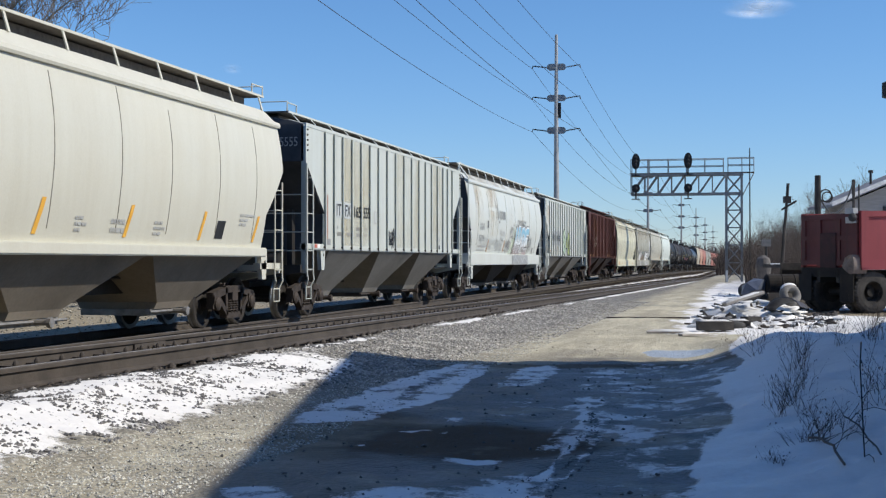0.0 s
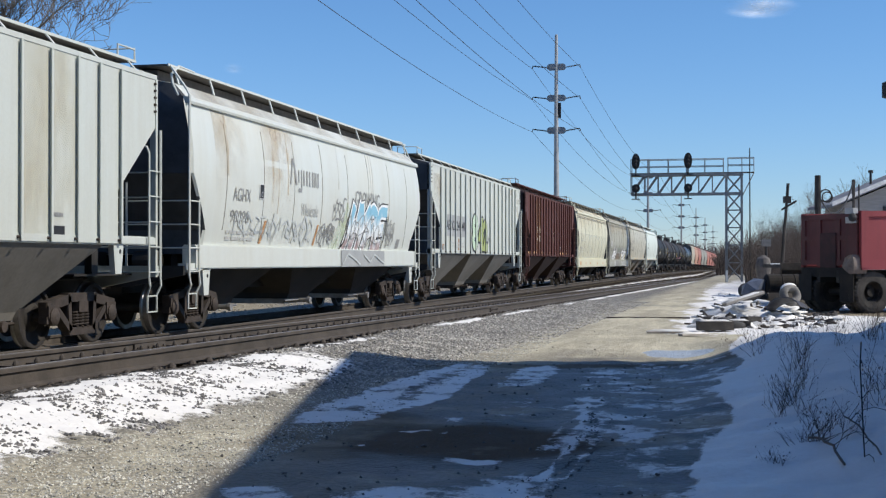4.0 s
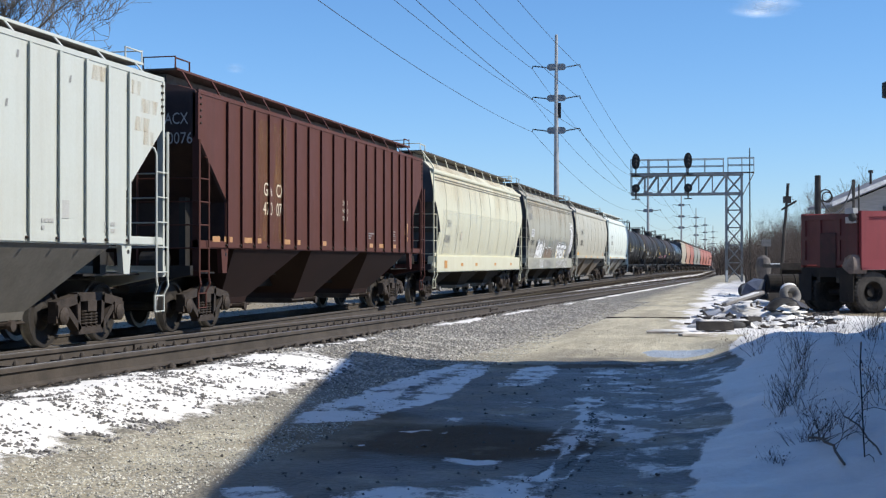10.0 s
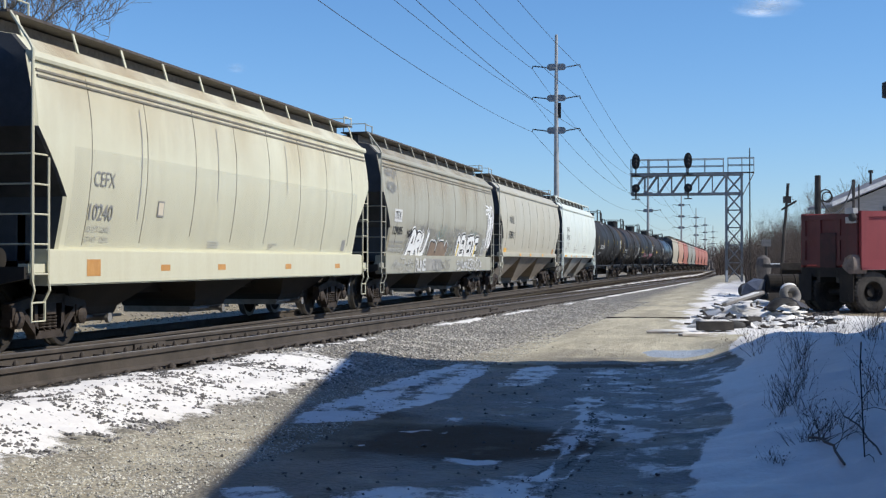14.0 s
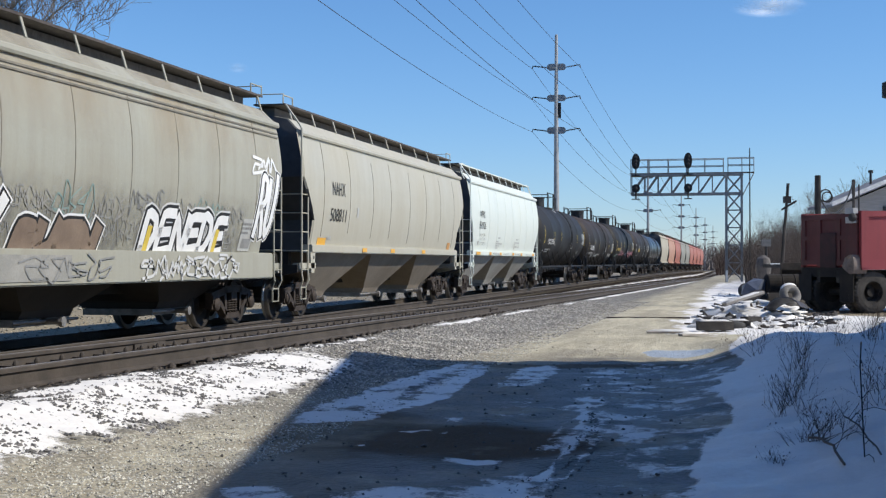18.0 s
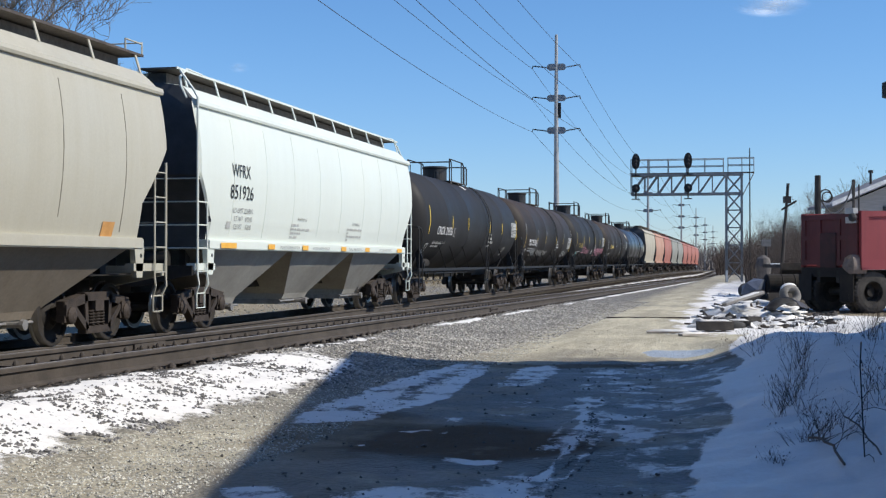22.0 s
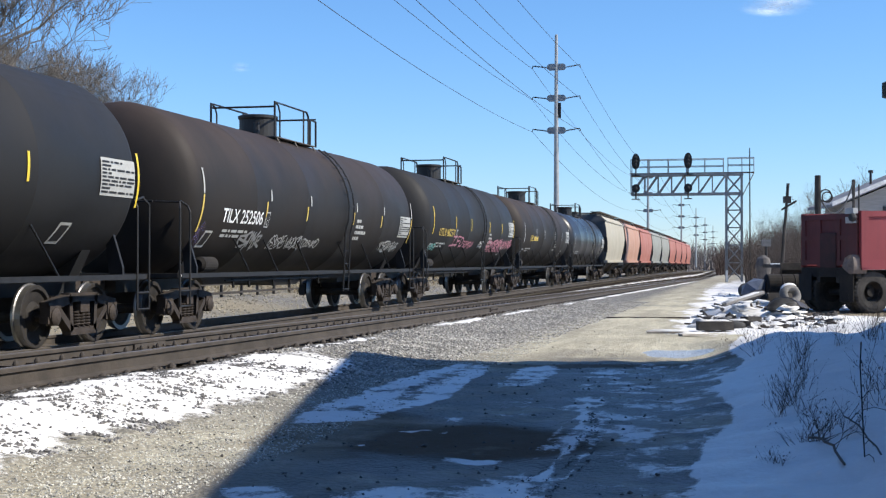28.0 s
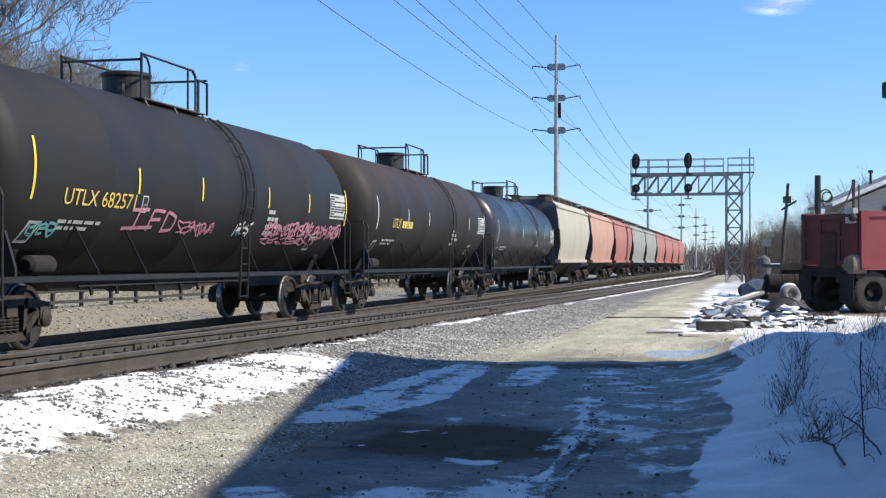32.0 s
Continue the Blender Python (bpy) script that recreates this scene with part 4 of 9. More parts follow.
def underframe(car, half, z_sill, paint, truck_in):
    """Centre sill, end sills, couplers, brake gear and the two trucks."""
    bm = bmesh.new()
    box(bm, -0.28, 0.28, -half + 0.75, half - 0.75, 0.70, 1.02)
    part("centre_sill", bm, M["steel_dark"], car)
    for s in (-1, 1):
        bm = bmesh.new()
        ye = s * (half - 0.62)
        loft(bm, [[(-1.5, ye - 0.06, 1.02), (-1.5, ye + 0.06, 1.02), (-1.5, ye + 0.06, 1.18), (-1.5, ye - 0.06, 1.18)],
                  [(-0.5, ye - 0.06, 0.82), (-0.5, ye + 0.06, 0.82), (-0.5, ye + 0.06, 1.18), (-0.5, ye - 0.06, 1.18)],
                  [(0.5, ye - 0.06, 0.82), (0.5, ye + 0.06, 0.82), (0.5, ye + 0.06, 1.18), (0.5, ye - 0.06, 1.18)],
                  [(1.5, ye - 0.06, 1.02), (1.5, ye + 0.06, 1.02), (1.5, ye + 0.06, 1.18), (1.5, ye - 0.06, 1.18)]])
        part("end_sill", bm, paint if s > 0 else M["steel_dark"], car)
        bm = bmesh.new()
        y0, y1 = sorted((s * (half - 2.6), s * (half - 0.70)))
        box(bm, -1.1, 1.1, y0, y1, 1.03, 1.06)
        part("end_platform", bm, M["steel_dark"], car)
        place("coupler", COUPLER, car, pose(0, s * (half - 0.15), 0, 0, 0, 0 if s > 0 else 180))
        truck(car, s * (half - truck_in))
    bm = bmesh.new()
    y = -half + 1.15
    lathe(bm, [(0.35, 0.16), (0.80, 0.16)], 14, "x", (0, y, 1.28))
    part("brake_cylinder", bm, M["steel_dark"], car)
    bm = bmesh.new()
    box(bm, -0.75, -0.3, y - 0.2, y + 0.2, 1.06, 1.42)
    part("valve_box", bm, M["steel_dark"], car)
    bm = bmesh.new()
    tube(bm, (0.45, -half + 1.0, 0.98), (0.45, half - 1.0, 0.98), 0.03, n=6)
    part("train_pipe", bm, M["steel_dark"], car)


def profile_fn(levels):
    zs = [z for _, z in levels]
    ws = [w for w, _ in levels]
    return lambda z: float(np.interp(z, zs, ws))


SIDES = {
    "round": [(1.40, 1.2), (1.415, 1.36), (1.475, 1.6), (1.55, 2.0), (1.605, 2.45), (1.62, 2.8), (1.61, 3.2), (1.56, 3.6), (1.49, 3.95)],
    "ribbed": [(1.55, 1.52), (1.55, 4.18)],
}


def rib_at(i):
    """Place of the i-th of eighteen side ribs, -1 to 1: they stand closer towards the ends."""
    gaps = (0.70, 0.68, 0.77, 0.80, 0.81, 0.83, 0.87, 0.90, 0.92, 0.90, 0.87, 0.83, 0.81, 0.80, 0.77, 0.68, 0.70)
    return 2 * sum(gaps[:i]) / sum(gaps) - 1


def corner_ladder(car, s, L, x, z_in, z_out, paint, over=None, ends=True):
    """Ladder at a corner: a tall outer stile, a shorter inner one, rungs round the corner and a bent stirrup below."""
    yo, yi = s * (L + 0.03), s * (L - 0.39)
    bm = bmesh.new()
    pts = [(x, yo, 1.0), (x, yo, z_out)]
    if over:
        pts += [(x - 0.06, yo - s * 0.02, z_out + 0.10), (over[0], yo - s * 0.10, over[1])]
    chain(bm, pts, 0.024, 6)
    chain(bm, [(x, yi, 1.0), (x, yi, z_in - 0.1), (x - 0.03, yi - s * 0.02, z_in), (x - 0.10, yi - s * 0.02, z_in + 0.03)], 0.02, 6)
    lad = part("ladder", bm, paint, car)
    z = 1.08
    while z < z_in - 0.05:
        bm = bmesh.new()
        tube(bm, (x, yi, z), (x, yo, z), 0.013, n=5)
        part("rung", bm, paint, lad)
        if ends:
            bm = bmesh.new()
            tube(bm, (x, yo, z), (x - 1.15, yo, z), 0.013, n=5)
            part("end_rung", bm, paint, lad)
        z += 0.40
    bm = bmesh.new()
    chain(bm, [(x, yo, 1.0), (x + 0.02, yo - s * 0.02, 0.86), (x - 0.04, yo - s * 0.05, 0.72), (x - 0.04, yo - s * 0.05, 0.45), (x - 0.04, yi + s * 0.03, 0.45),
               (x - 0.04, yi + s * 0.03, 0.72), (x + 0.02, yi, 0.86), (x, yi, 1.0)], 0.018, 5)
    tube(bm, (x - 0.04, yo - s * 0.05, 0.70), (x - 0.04, yi + s * 0.03, 0.70), 0.014, n=5)
    part("stirrup", bm, paint, lad)
    if ends:
        bm = bmesh.new()
        tube(bm, (x - 1.15, yo, 1.0), (x - 1.15, yo, z_in + 0.15), 0.02, n=5)
        part("end_stile", bm, paint, car)


def hopper(label, half, paint, kind="round", z_sill=1.36, bays=3, band=0.0, trim=True, cut=0.85, notch=(3.05, 2.15), near=True, end_paint=None,
           rise=None, mouth=None, smooth_seams=False, z_in=2.75, hoop=False, dust=1.0, edge=None):
    """Covered hopper car: body notched at the lower corners, roof, running boards, outlet bays, ladders and running gear."""
    car = thing("hopper_car", label, "hopper car", None, "cars of the freight train")
    ribbed = kind == "ribbed"
    L = half - (0.74 if ribbed else 0.68)
    levels = [(w, z) for w, z in SIDES[kind] if z > z_sill + 0.12]
    w0 = float(np.interp(z_sill, [z for _, z in SIDES[kind]], [w for w, _ in SIDES[kind]]))
    levels = [(w0, z_sill)] + levels
    skin = profile_fn(levels)
    top_w, top_z = levels[-1]
    z_hi, z_lo = notch

    def length(z):
        return float(np.interp(z, [z_lo, z_hi], [L - cut, L]))
    # body: rings of rounded corners, stacked
    zs = sorted(set([round(float(q), 3) for q in np.linspace(z_sill, top_z, 14 if near else 7)] + [z_hi, z_lo, z_lo + 0.02]))
    fine = [(skin(z), z) for z in zs]
    if ribbed:
        roof = [(top_w - 0.02, top_z + 0.03), (top_w - 0.35, top_z + 0.12), (top_w - 0.9, top_z + 0.19), (0.12, top_z + 0.21)]
    else:
        roof = [(top_w - 0.02, top_z + 0.10), (top_w - 0.27, top_z + 0.35), (top_w - 0.60, top_z + 0.41), (top_w - 1.0, top_z + 0.44), (0.12, top_z + 0.45)]
    rings = []
    for w, z in fine + roof:
        l = length(z) - (0.0 if z <= top_z else 0.25 * (z - top_z))
        c = 0.04
        rings.append([(w, -l + c, z), (w, l - c, z), (w - c, l, z), (-w + c, l, z), (-w, l - c, z), (-w, -l + c, z), (-w + c, -l, z), (w - c, -l, z)])
    bm = bmesh.new()
    loft(bm, rings)
    me = mesh_of("body", bm, paint, True)
    me.set_sharp_from_angle(angle=radians(28))
    # end faces take the tone that has the shade in it
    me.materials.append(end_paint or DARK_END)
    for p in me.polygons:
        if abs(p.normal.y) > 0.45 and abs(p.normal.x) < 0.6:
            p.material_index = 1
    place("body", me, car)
    # roof edge trim
    if trim and not ribbed:
        for s in (-1, 1):
            bm = bmesh.new()
            x = top_w * s
            a = [(x - s * 0.03, top_z - 0.02), (x + s * 0.05, top_z - 0.01), (x + s * 0.065, top_z + 0.03), (x + s * 0.05, top_z + 0.09), (x - s * 0.06, top_z + 0.13)]
            loft(bm, [[(px, -L + 0.02, pz) for px, pz in a], [(px, L - 0.02, pz) for px, pz in a]])
            part("roof_trim", bm, paint, car)
    # side sill, with its extension to the corner
    for s in (-1, 1):
        bm = bmesh.new()
        l = length(z_sill) + (0.05 if not band else 0.45)
        if ribbed:
            l = L
        zb = z_sill - 0.02 if not band else z_sill - band
        x0, x1 = sorted((s * (w0 - 0.12), s * (1.562 if ribbed else 1.552)))
        box(bm, x0, x1, -l, l, zb, z_sill + (0.12 if ribbed else 0.16))
        bmesh.ops.bevel(bm, geom=[e for e in bm.edges if abs(e.verts[0].co.y - e.verts[1].co.y) > 1], offset=0.02, segments=2, affect="EDGES")
        part("side_sill", bm, paint, car)
    for s in (-1, 1):
        if not near:
            continue
        if ribbed:
            bm = bmesh.new()
            ya, yb = sorted((s * (L - 0.07), s * L))
            box(bm, 1.46, 1.565, ya, yb, 1.0, top_z - 0.02)
            part("corner_post", bm, paint, car)
        else:
            bm = bmesh.new()
            ya, yb = sorted((s * (L - cut - 0.25), s * (L + 0.06)))
            box(bm, 1.38, 1.53, ya, yb, 1.10, 1.22)
            part("corner_bracket", bm, paint, car)
        bm = bmesh.new()
        yc = s * (L - cut + (0.02 if ribbed else -0.05))
        zt = z_sill - (band or 0.0)
        if zt > 1.1:
            loft(bm, [[(1.44, yc - 0.10, zt - 0.46), (1.53, yc - 0.10, zt - 0.46), (1.53, yc + 0.10, zt - 0.46), (1.44, yc + 0.10, zt - 0.46)],
                      [(1.44, yc - 0.17, zt), (1.53, yc - 0.17, zt), (1.53, yc + 0.17, zt), (1.44, yc + 0.17, zt)]])
            pad = part("jacking_pad", bm, paint, car)
            bm = bmesh.new()
            lathe(bm, [(1.525, 0.035), (1.536, 0.035)], 10, "x", (0, yc + 0.05, zt - 0.12))
            part("pad_hole", bm, M["black"], pad)
    # ribs or plate seams
    if ribbed:
        n = 18
        prof = [(0, 0.004), (0.046, 0.004), (0.046, -0.030), (0.054, -0.030), (0.054, 0.026), (0.046, 0.026), (0.046, 0.014), (0, 0.014)]
        bmr = bmesh.new()
        loft(bmr, [[(px, py, z_sill + 0.0) for px, py in prof], [(px, py, top_z - 0.03) for px, py in prof]])
        rib_me = mesh_of("rib", bmr, paint)
        bmr = bmesh.new()
        lathe(bmr, [(0.0, 0.022), (0.03, 0.022), (0.04, 0.012)], 6, "x")
        bolt_me = mesh_of("bolt", bmr, M["truck_cast"])
        for i in range(n):
            y = rib_at(i) * (L - 1.32)
            for s in (-1, 1):
                if s < 0 and not near:
                    continue
                r = place("rib", rib_me, car, pose(s * 1.55, y, 0, 0, 0, 0 if s > 0 else 180))
                if s > 0:
                    place("bolt", bolt_me, r, pose(0.012, -0.06, z_sill + 0.05))
        for s in (-1, 1):
            bm = bmesh.new()
            x0, x1 = sorted((s * 1.50, s * 1.562))
            box(bm, x0, x1, -L + 0.02, L - 0.02, top_z - 0.03, top_z + 0.045)
            part("top_chord", bm, paint, car)
            for e in (-1, 1):
                if s > 0:
                    for k in range(5):
                        place("rivet", bolt_me, car, pose(1.562 - 0.012, e * (L - 0.10), top_z - 0.10 - 0.11 * k))
    else:
        rng = random.Random(len(label))
        n = 8 if near else 0
        for i in range(n):
            y = (i - (n - 1) / 2) * (2 * L - 3.0) / (n - 1) + rng.uniform(-0.1, 0.1)
            bm = bmesh.new()
            zz = np.linspace(z_sill + 0.2 + rng.uniform(0, 0.25), top_z - 0.05 - rng.uniform(0, 0.2), 9)
            loft(bm, [[(skin(z) - 0.01, y - 0.014, z), (skin(z) + 0.007, y - 0.006, z), (skin(z) + 0.007, y + 0.006, z), (skin(z) - 0.01, y + 0.014, z)] for z in zz])
            part("plate_seam", bm, paint if smooth_seams else SEAM, car)
    # outlet bays: slope sheets drawn in to narrow gates
    lb = L - cut - 0.12
    step = 2 * lb / bays
    m = mouth or (0.72 if ribbed else 0.75)
    # bay tones carry the shade below the sill
    bay_mat = shaded_dusty_bay(paint, dust)
    for i in range(bays):
        c = -lb + step * (i + 0.5)
        bm = bmesh.new()
        h = step / 2 - (0.32 if ribbed else 0.12)
        loft(bm, [[(-0.70, c - m, 0.42), (0.70, c - m, 0.42), (0.70, c + m, 0.42), (-0.70, c + m, 0.42)],
                  [(-0.76, c - m, 0.54), (0.76, c - m, 0.54), (0.76, c + m, 0.54), (-0.76, c + m, 0.54)],
                  [(-w0 + 0.02, c - h, z_sill - 0.01), (w0 - 0.02, c - h, z_sill - 0.01), (w0 - 0.02, c + h, z_sill - 0.01), (-w0 + 0.02, c + h, z_sill - 0.01)]])
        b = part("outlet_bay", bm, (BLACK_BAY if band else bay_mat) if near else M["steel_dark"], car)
        if near:
            bm = bmesh.new()
            box(bm, -0.66, 0.66, c - m - 0.05, c + m + 0.05, 0.31, 0.418)
            lathe(bm, [(0.66, 0.045), (0.98, 0.045)], 8, "x", (0, c, 0.37))
            lathe(bm, [(0.95, 0.08), (1.01, 0.08)], 8, "x", (0, c, 0.37))
            tube(bm, (0.72, c - m - 0.2, 0.38), (0.72, c + m + 0.2, 0.38), 0.025, n=6)
            part("outlet_gate", bm, M["gate"] if not ribbed else M["truck_cast"], b)
    # running boards on brackets and hatch covers
    bz = top_z + (rise or (0.27 if ribbed else 0.63))
    for s in (-1, 1):
        bm = bmesh.new()
        x0, x1 = sorted((s * 0.48, s * 1.16))
        box(bm, x0, x1, -L - 0.02, L + 0.02, bz, bz + 0.03)
        walkway = part("running_board", bm, GRATING, car)
        if near:
            bm = bmesh.new()
            x0, x1 = sorted((s * 1.16, s * 1.18))
            box(bm, x0, x1, -L - 0.02, L + 0.02, bz - 0.004, bz + 0.036)
            part("board_edge", bm, edge or paint, walkway)
    # dark box filling the gap between the roof and the running boards
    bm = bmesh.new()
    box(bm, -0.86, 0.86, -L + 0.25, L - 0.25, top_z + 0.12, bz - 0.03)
    part("hatch_coaming", bm, GRATING, car, "dark coaming under the running boards")
    n = (13 if ribbed else 11) if near else 6
    xb, zb = (1.34, top_z + 0.06) if ribbed else (1.24, top_z + 0.34)
    bm = bmesh.new()
    loft(bm, [[(xb, -0.03, zb), (xb + 0.02, -0.03, zb), (xb + 0.02, 0.03, zb), (xb, 0.03, zb)], [(1.15, -0.03, bz), (1.17, -0.03, bz), (1.17, 0.03, bz), (1.15, 0.03, bz)]])
    bracket = mesh_of("board_bracket", bm, paint)
    for i in range(n):
        y = (i - (n - 1) / 2) * (2 * L - 0.5) / (n - 1)
        for s in (-1, 1):
            place("board_bracket", bracket, car, pose(0, y, 0, 0, 0, 0 if s > 0 else 180))
    bm = bmesh.new()
    box(bm, -0.42, 0.42, -0.75, 0.75, 0.20, 0.33)
    cover = mesh_of("hatch_cover", bm, paint)
    for i in range(8):
        place("hatch_cover", cover, car, pose(0, (i - 3.5) * (2 * L - 1.8) / 7, top_z + (0.0 if ribbed else 0.22)))
    if near:
        for s in (-1, 1):
            bm = bmesh.new()
            y = s * (L + 0.02)
            z = bz + 0.03
            if hoop:
                chain(bm, [(1.17, y - s * 1.1, z), (1.17, y - s * 0.45, z + 0.02), (1.2, y - s * 0.08, z - 0.16), (1.26, y, z - 0.34), (1.36, y, top_z + 0.12)], 0.022, 6)
                part("grab_rail", bm, paint, car)
                bm = bmesh.new()
                chain(bm, [(0.50, y - s * 0.45, z), (0.52, y - s * 0.08, z - 0.16), (0.52, y, top_z + 0.40)], 0.022, 6)
            else:
                chain(bm, [(1.15, y - s * 0.6, z), (1.15, y - s * 0.6, z + 0.18), (1.15, y, z + 0.18)], 0.017, 5)
                part("grab_rail", bm, paint, car)
                bm = bmesh.new()
                chain(bm, [(1.15, y, z), (1.15, y, z + 0.20), (0.55, y, z + 0.20), (0.55, y, z)], 0.017, 5)
            part("grab_rail", bm, paint, car)
    # ladders at the corners
    if near:
        for s in (-1, 1):
            tall = ribbed or s > 0
            corner_ladder(car, s, L, 1.60 if ribbed else 1.57, 3.05 if ribbed else z_in, (3.35 if ribbed else z_in + 0.1) if tall else top_z + 0.12, paint, None if tall else (1.18, bz + 0.01))
            for x in (-0.9, 0.9):
                bm = bmesh.new()
                yy = s * (L - 0.95)
                box(bm, x - 0.06, x + 0.06, yy - 0.1, yy + 0.1, 1.05, 2.4 if ribbed else 1.9)
                part("end_post", bm, M["steel_dark"], car)
    underframe(car, half, z_sill, paint, 2.3 if ribbed else 2.0)
    return car, skin


SEAM = plain("weld_seam_grime", (0.13, 0.12, 0.095), (0.22, 0.20, 0.16), 5, 0.7, 0, 0)
BOARD_RUST = plain("grimy_board_edge", (0.045, 0.036, 0.031), (0.10, 0.082, 0.070), 6, 0.75, 0.1, 0.2)
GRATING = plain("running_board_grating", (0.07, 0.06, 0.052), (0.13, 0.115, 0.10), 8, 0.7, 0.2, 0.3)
# bays behind a deep sill: its shade painted as near-black
BLACK_BAY = plain("sill_shade_black", (0.013, 0.0115, 0.0105), (0.032, 0.027, 0.023), 1.2, 0.8, 0.0, 0.2)
M["gate"] = plain("galvanised_gate", (0.16, 0.155, 0.15), (0.30, 0.29, 0.28), 5, 0.6, 0.3, 0.1)
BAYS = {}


def shaded_dusty_bay(paint, dust):
    """The car's paint under road dust and brake dust, with the shade on the slope sheets below the sill painted in."""
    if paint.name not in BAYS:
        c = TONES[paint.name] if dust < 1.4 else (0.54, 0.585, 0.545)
        BAYS[paint.name] = plain("shaded_dusty_" + paint.name, [k * q * dust for k, q in zip(c, (0.27, 0.235, 0.22))], [k * q * dust for k, q in zip(c, (0.45, 0.40, 0.385))], 0.7, 0.75, 0, 0.05, 20)
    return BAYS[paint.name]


def tank_car(label, half, paint, bars_ink, dome=0.0, low=0.0):
    """Tank car: shell with dished heads, side bar, top platform with rails, ladder, end rails and running gear."""
    car = thing("tank_car", label, "tank car", None, "cars of the freight train")
    R, C = 1.58, 2.545 - low
    L = half - 0.75
    bm = bmesh.new()
    prof = [(-L, 0.02)]
    for i in range(1, 8):
        a = math.pi / 2 * i / 7
        prof.append((-L + 0.62 * (1 - math.cos(a)), R * math.sin(a)))
    for q in (-0.5, -0.16, 0.16, 0.5):
        y = q * (L - 0.8) * 1.3
        prof += [(y - 0.02, R), (y, R + 0.006), (y + 0.02, R)]
    prof += [(-h, r) for h, r in prof[7::-1]]
    lathe(bm, prof, 56, "y", (0, 0, C))
    me = mesh_of("tank", bm, paint, True)
    place("tank", me, car)

    def skin(z):
        return math.sqrt(max(0.01, R * R - (z - C) ** 2))
    # side bar on hangers
    for s in (-1, 1):
        bm = bmesh.new()
        x = s * 1.46
        box(bm, x - 0.035, x + 0.035, -half + 0.7, half - 0.7, 0.97, 1.05)
        for y in (-5.2, -3.6, -1.6, 1.4, 3.4, 5.2):
            if abs(y) < L - 1:
                tube(bm, (x, y + 0.5, 1.0), (s * skin(1.75 - low), y - 0.15, 1.75 - low), 0.018, n=5)
        part("side_bar", bm, M["black"], car)
    # end platforms and looped hand rails
    for s in (-1, 1):
        bm = bmesh.new()
        ya, yb = sorted((s * (half - 2.5), s * (half - 0.55)))
        box(bm, -1.48, 1.48, s * (half - 0.55) - (0.5 if s > 0 else 0), s * (half - 0.55) + (0 if s > 0 else 0.5), 0.98, 1.05)
        part("end_platform", bm, M["steel_dark"], car)
        bars(car, lambda z: 1.48, yb - 0.62 if s > 0 else ya + 0.1, yb - 0.1 if s > 0 else ya + 0.62, 0.985, 1.045, 1, "dull_white", 4, "small_print", 0.008)
        bm = bmesh.new()
        y0, y1 = s * (half - 0.60), s * (half - 1.5)
        ym = (y0 + y1) / 2
        chain(bm, [(1.5, y0, 0.5), (1.5, y0, 2.15), (1.45, y0 - s * 0.1, 2.25), (1.0, y0 - s * 0.1, 2.27)], 0.02, 6)
        chain(bm, [(1.5, y0 - s * 0.42, 0.5), (1.5, y0 - s * 0.42, 2.1), (1.45, y0 - s * 0.42, 2.2), (1.45, y0 - s * 0.1, 2.27)], 0.02, 6)
        tube(bm, (1.5, y0, 0.5), (1.5, y0 - s * 0.42, 0.5), 0.018, n=5)
        tube(bm, (1.5, y0, 0.76), (1.5, y0 - s * 0.42, 0.76), 0.018, n=5)
        chain(bm, [(-1.45, y0, 1.0), (-1.45, y0, 2.25), (1.0, y0, 2.27)], 0.02, 6)
        part("end_rail", bm, M["black"], car)
        bm = bmesh.new()
        yc = s * (half - 1.95)
        loft(bm, [[(-0.9, yc - 0.16, 1.0), (0.9, yc - 0.16, 1.0), (0.9, yc + 0.16, 1.0), (-0.9, yc + 0.16, 1.0)],
                  [(-1.1, yc - 0.14, 1.40), (1.1, yc - 0.14, 1.40), (1.1, yc + 0.14, 1.40), (-1.1, yc + 0.14, 1.40)],
                  [(-1.24, yc - 0.1, 1.72 - low), (1.24, yc - 0.1, 1.72 - low), (1.24, yc + 0.1, 1.72 - low), (-1.24, yc + 0.1, 1.72 - low)]])
        part("saddle", bm, M["black"], car)
        for o in (-1, 1):
            bm = bmesh.new()
            yg = s * (half - 1.42)
            q = [(o * 1.24, 1.0), (o * 1.46, 1.0), (o * 1.46, 1.16), (o * 1.26, 1.80), (o * 1.16, 1.80)]
            loft(bm, [[(a, yg - 0.03, b) for a, b in q], [(a, yg + 0.03, b) for a, b in q]])
            part("gusset", bm, M["black"], car)
        truck(car, s * (half - 1.95))
        place("coupler", COUPLER, car, pose(0, s * (half - 0.15), 0, 0, 0, 0 if s > 0 else 180))
    bm = bmesh.new()
    box(bm, -0.28, 0.28, -half + 0.7, -half + 4.0, 0.72, 1.04)
    part("stub_sill", bm, M["black"], car)
    bm = bmesh.new()
    box(bm, -0.28, 0.28, half - 4.0, half - 0.7, 0.72, 1.04)
    part("stub_sill", bm, M["black"], car)
    bm = bmesh.new()
    lathe(bm, [(-0.52, 0.08), (-0.47, 0.14), (0.1, 0.14), (0.15, 0.08)], 18, "y", (1.15, -half + 2.7, 1.2))
    part("air_reservoir", bm, M["grease"], car)
    # belly: added black trough for the dark underside, brake gear, outlet valve and pipes
    bm = bmesh.new()
    e = half - 3.6
    loft(bm, [[(-0.55, y, 1.05), (0.55, y, 1.05), (0.45, y, z), (-0.45, y, z)] for y, z in ((-e, 0.98), (-e + 0.5, 0.80), (-1.0, 0.80), (-0.7, 0.72), (0.9, 0.72), (1.2, 0.82), (e - 0.5, 0.82), (e, 0.98))])
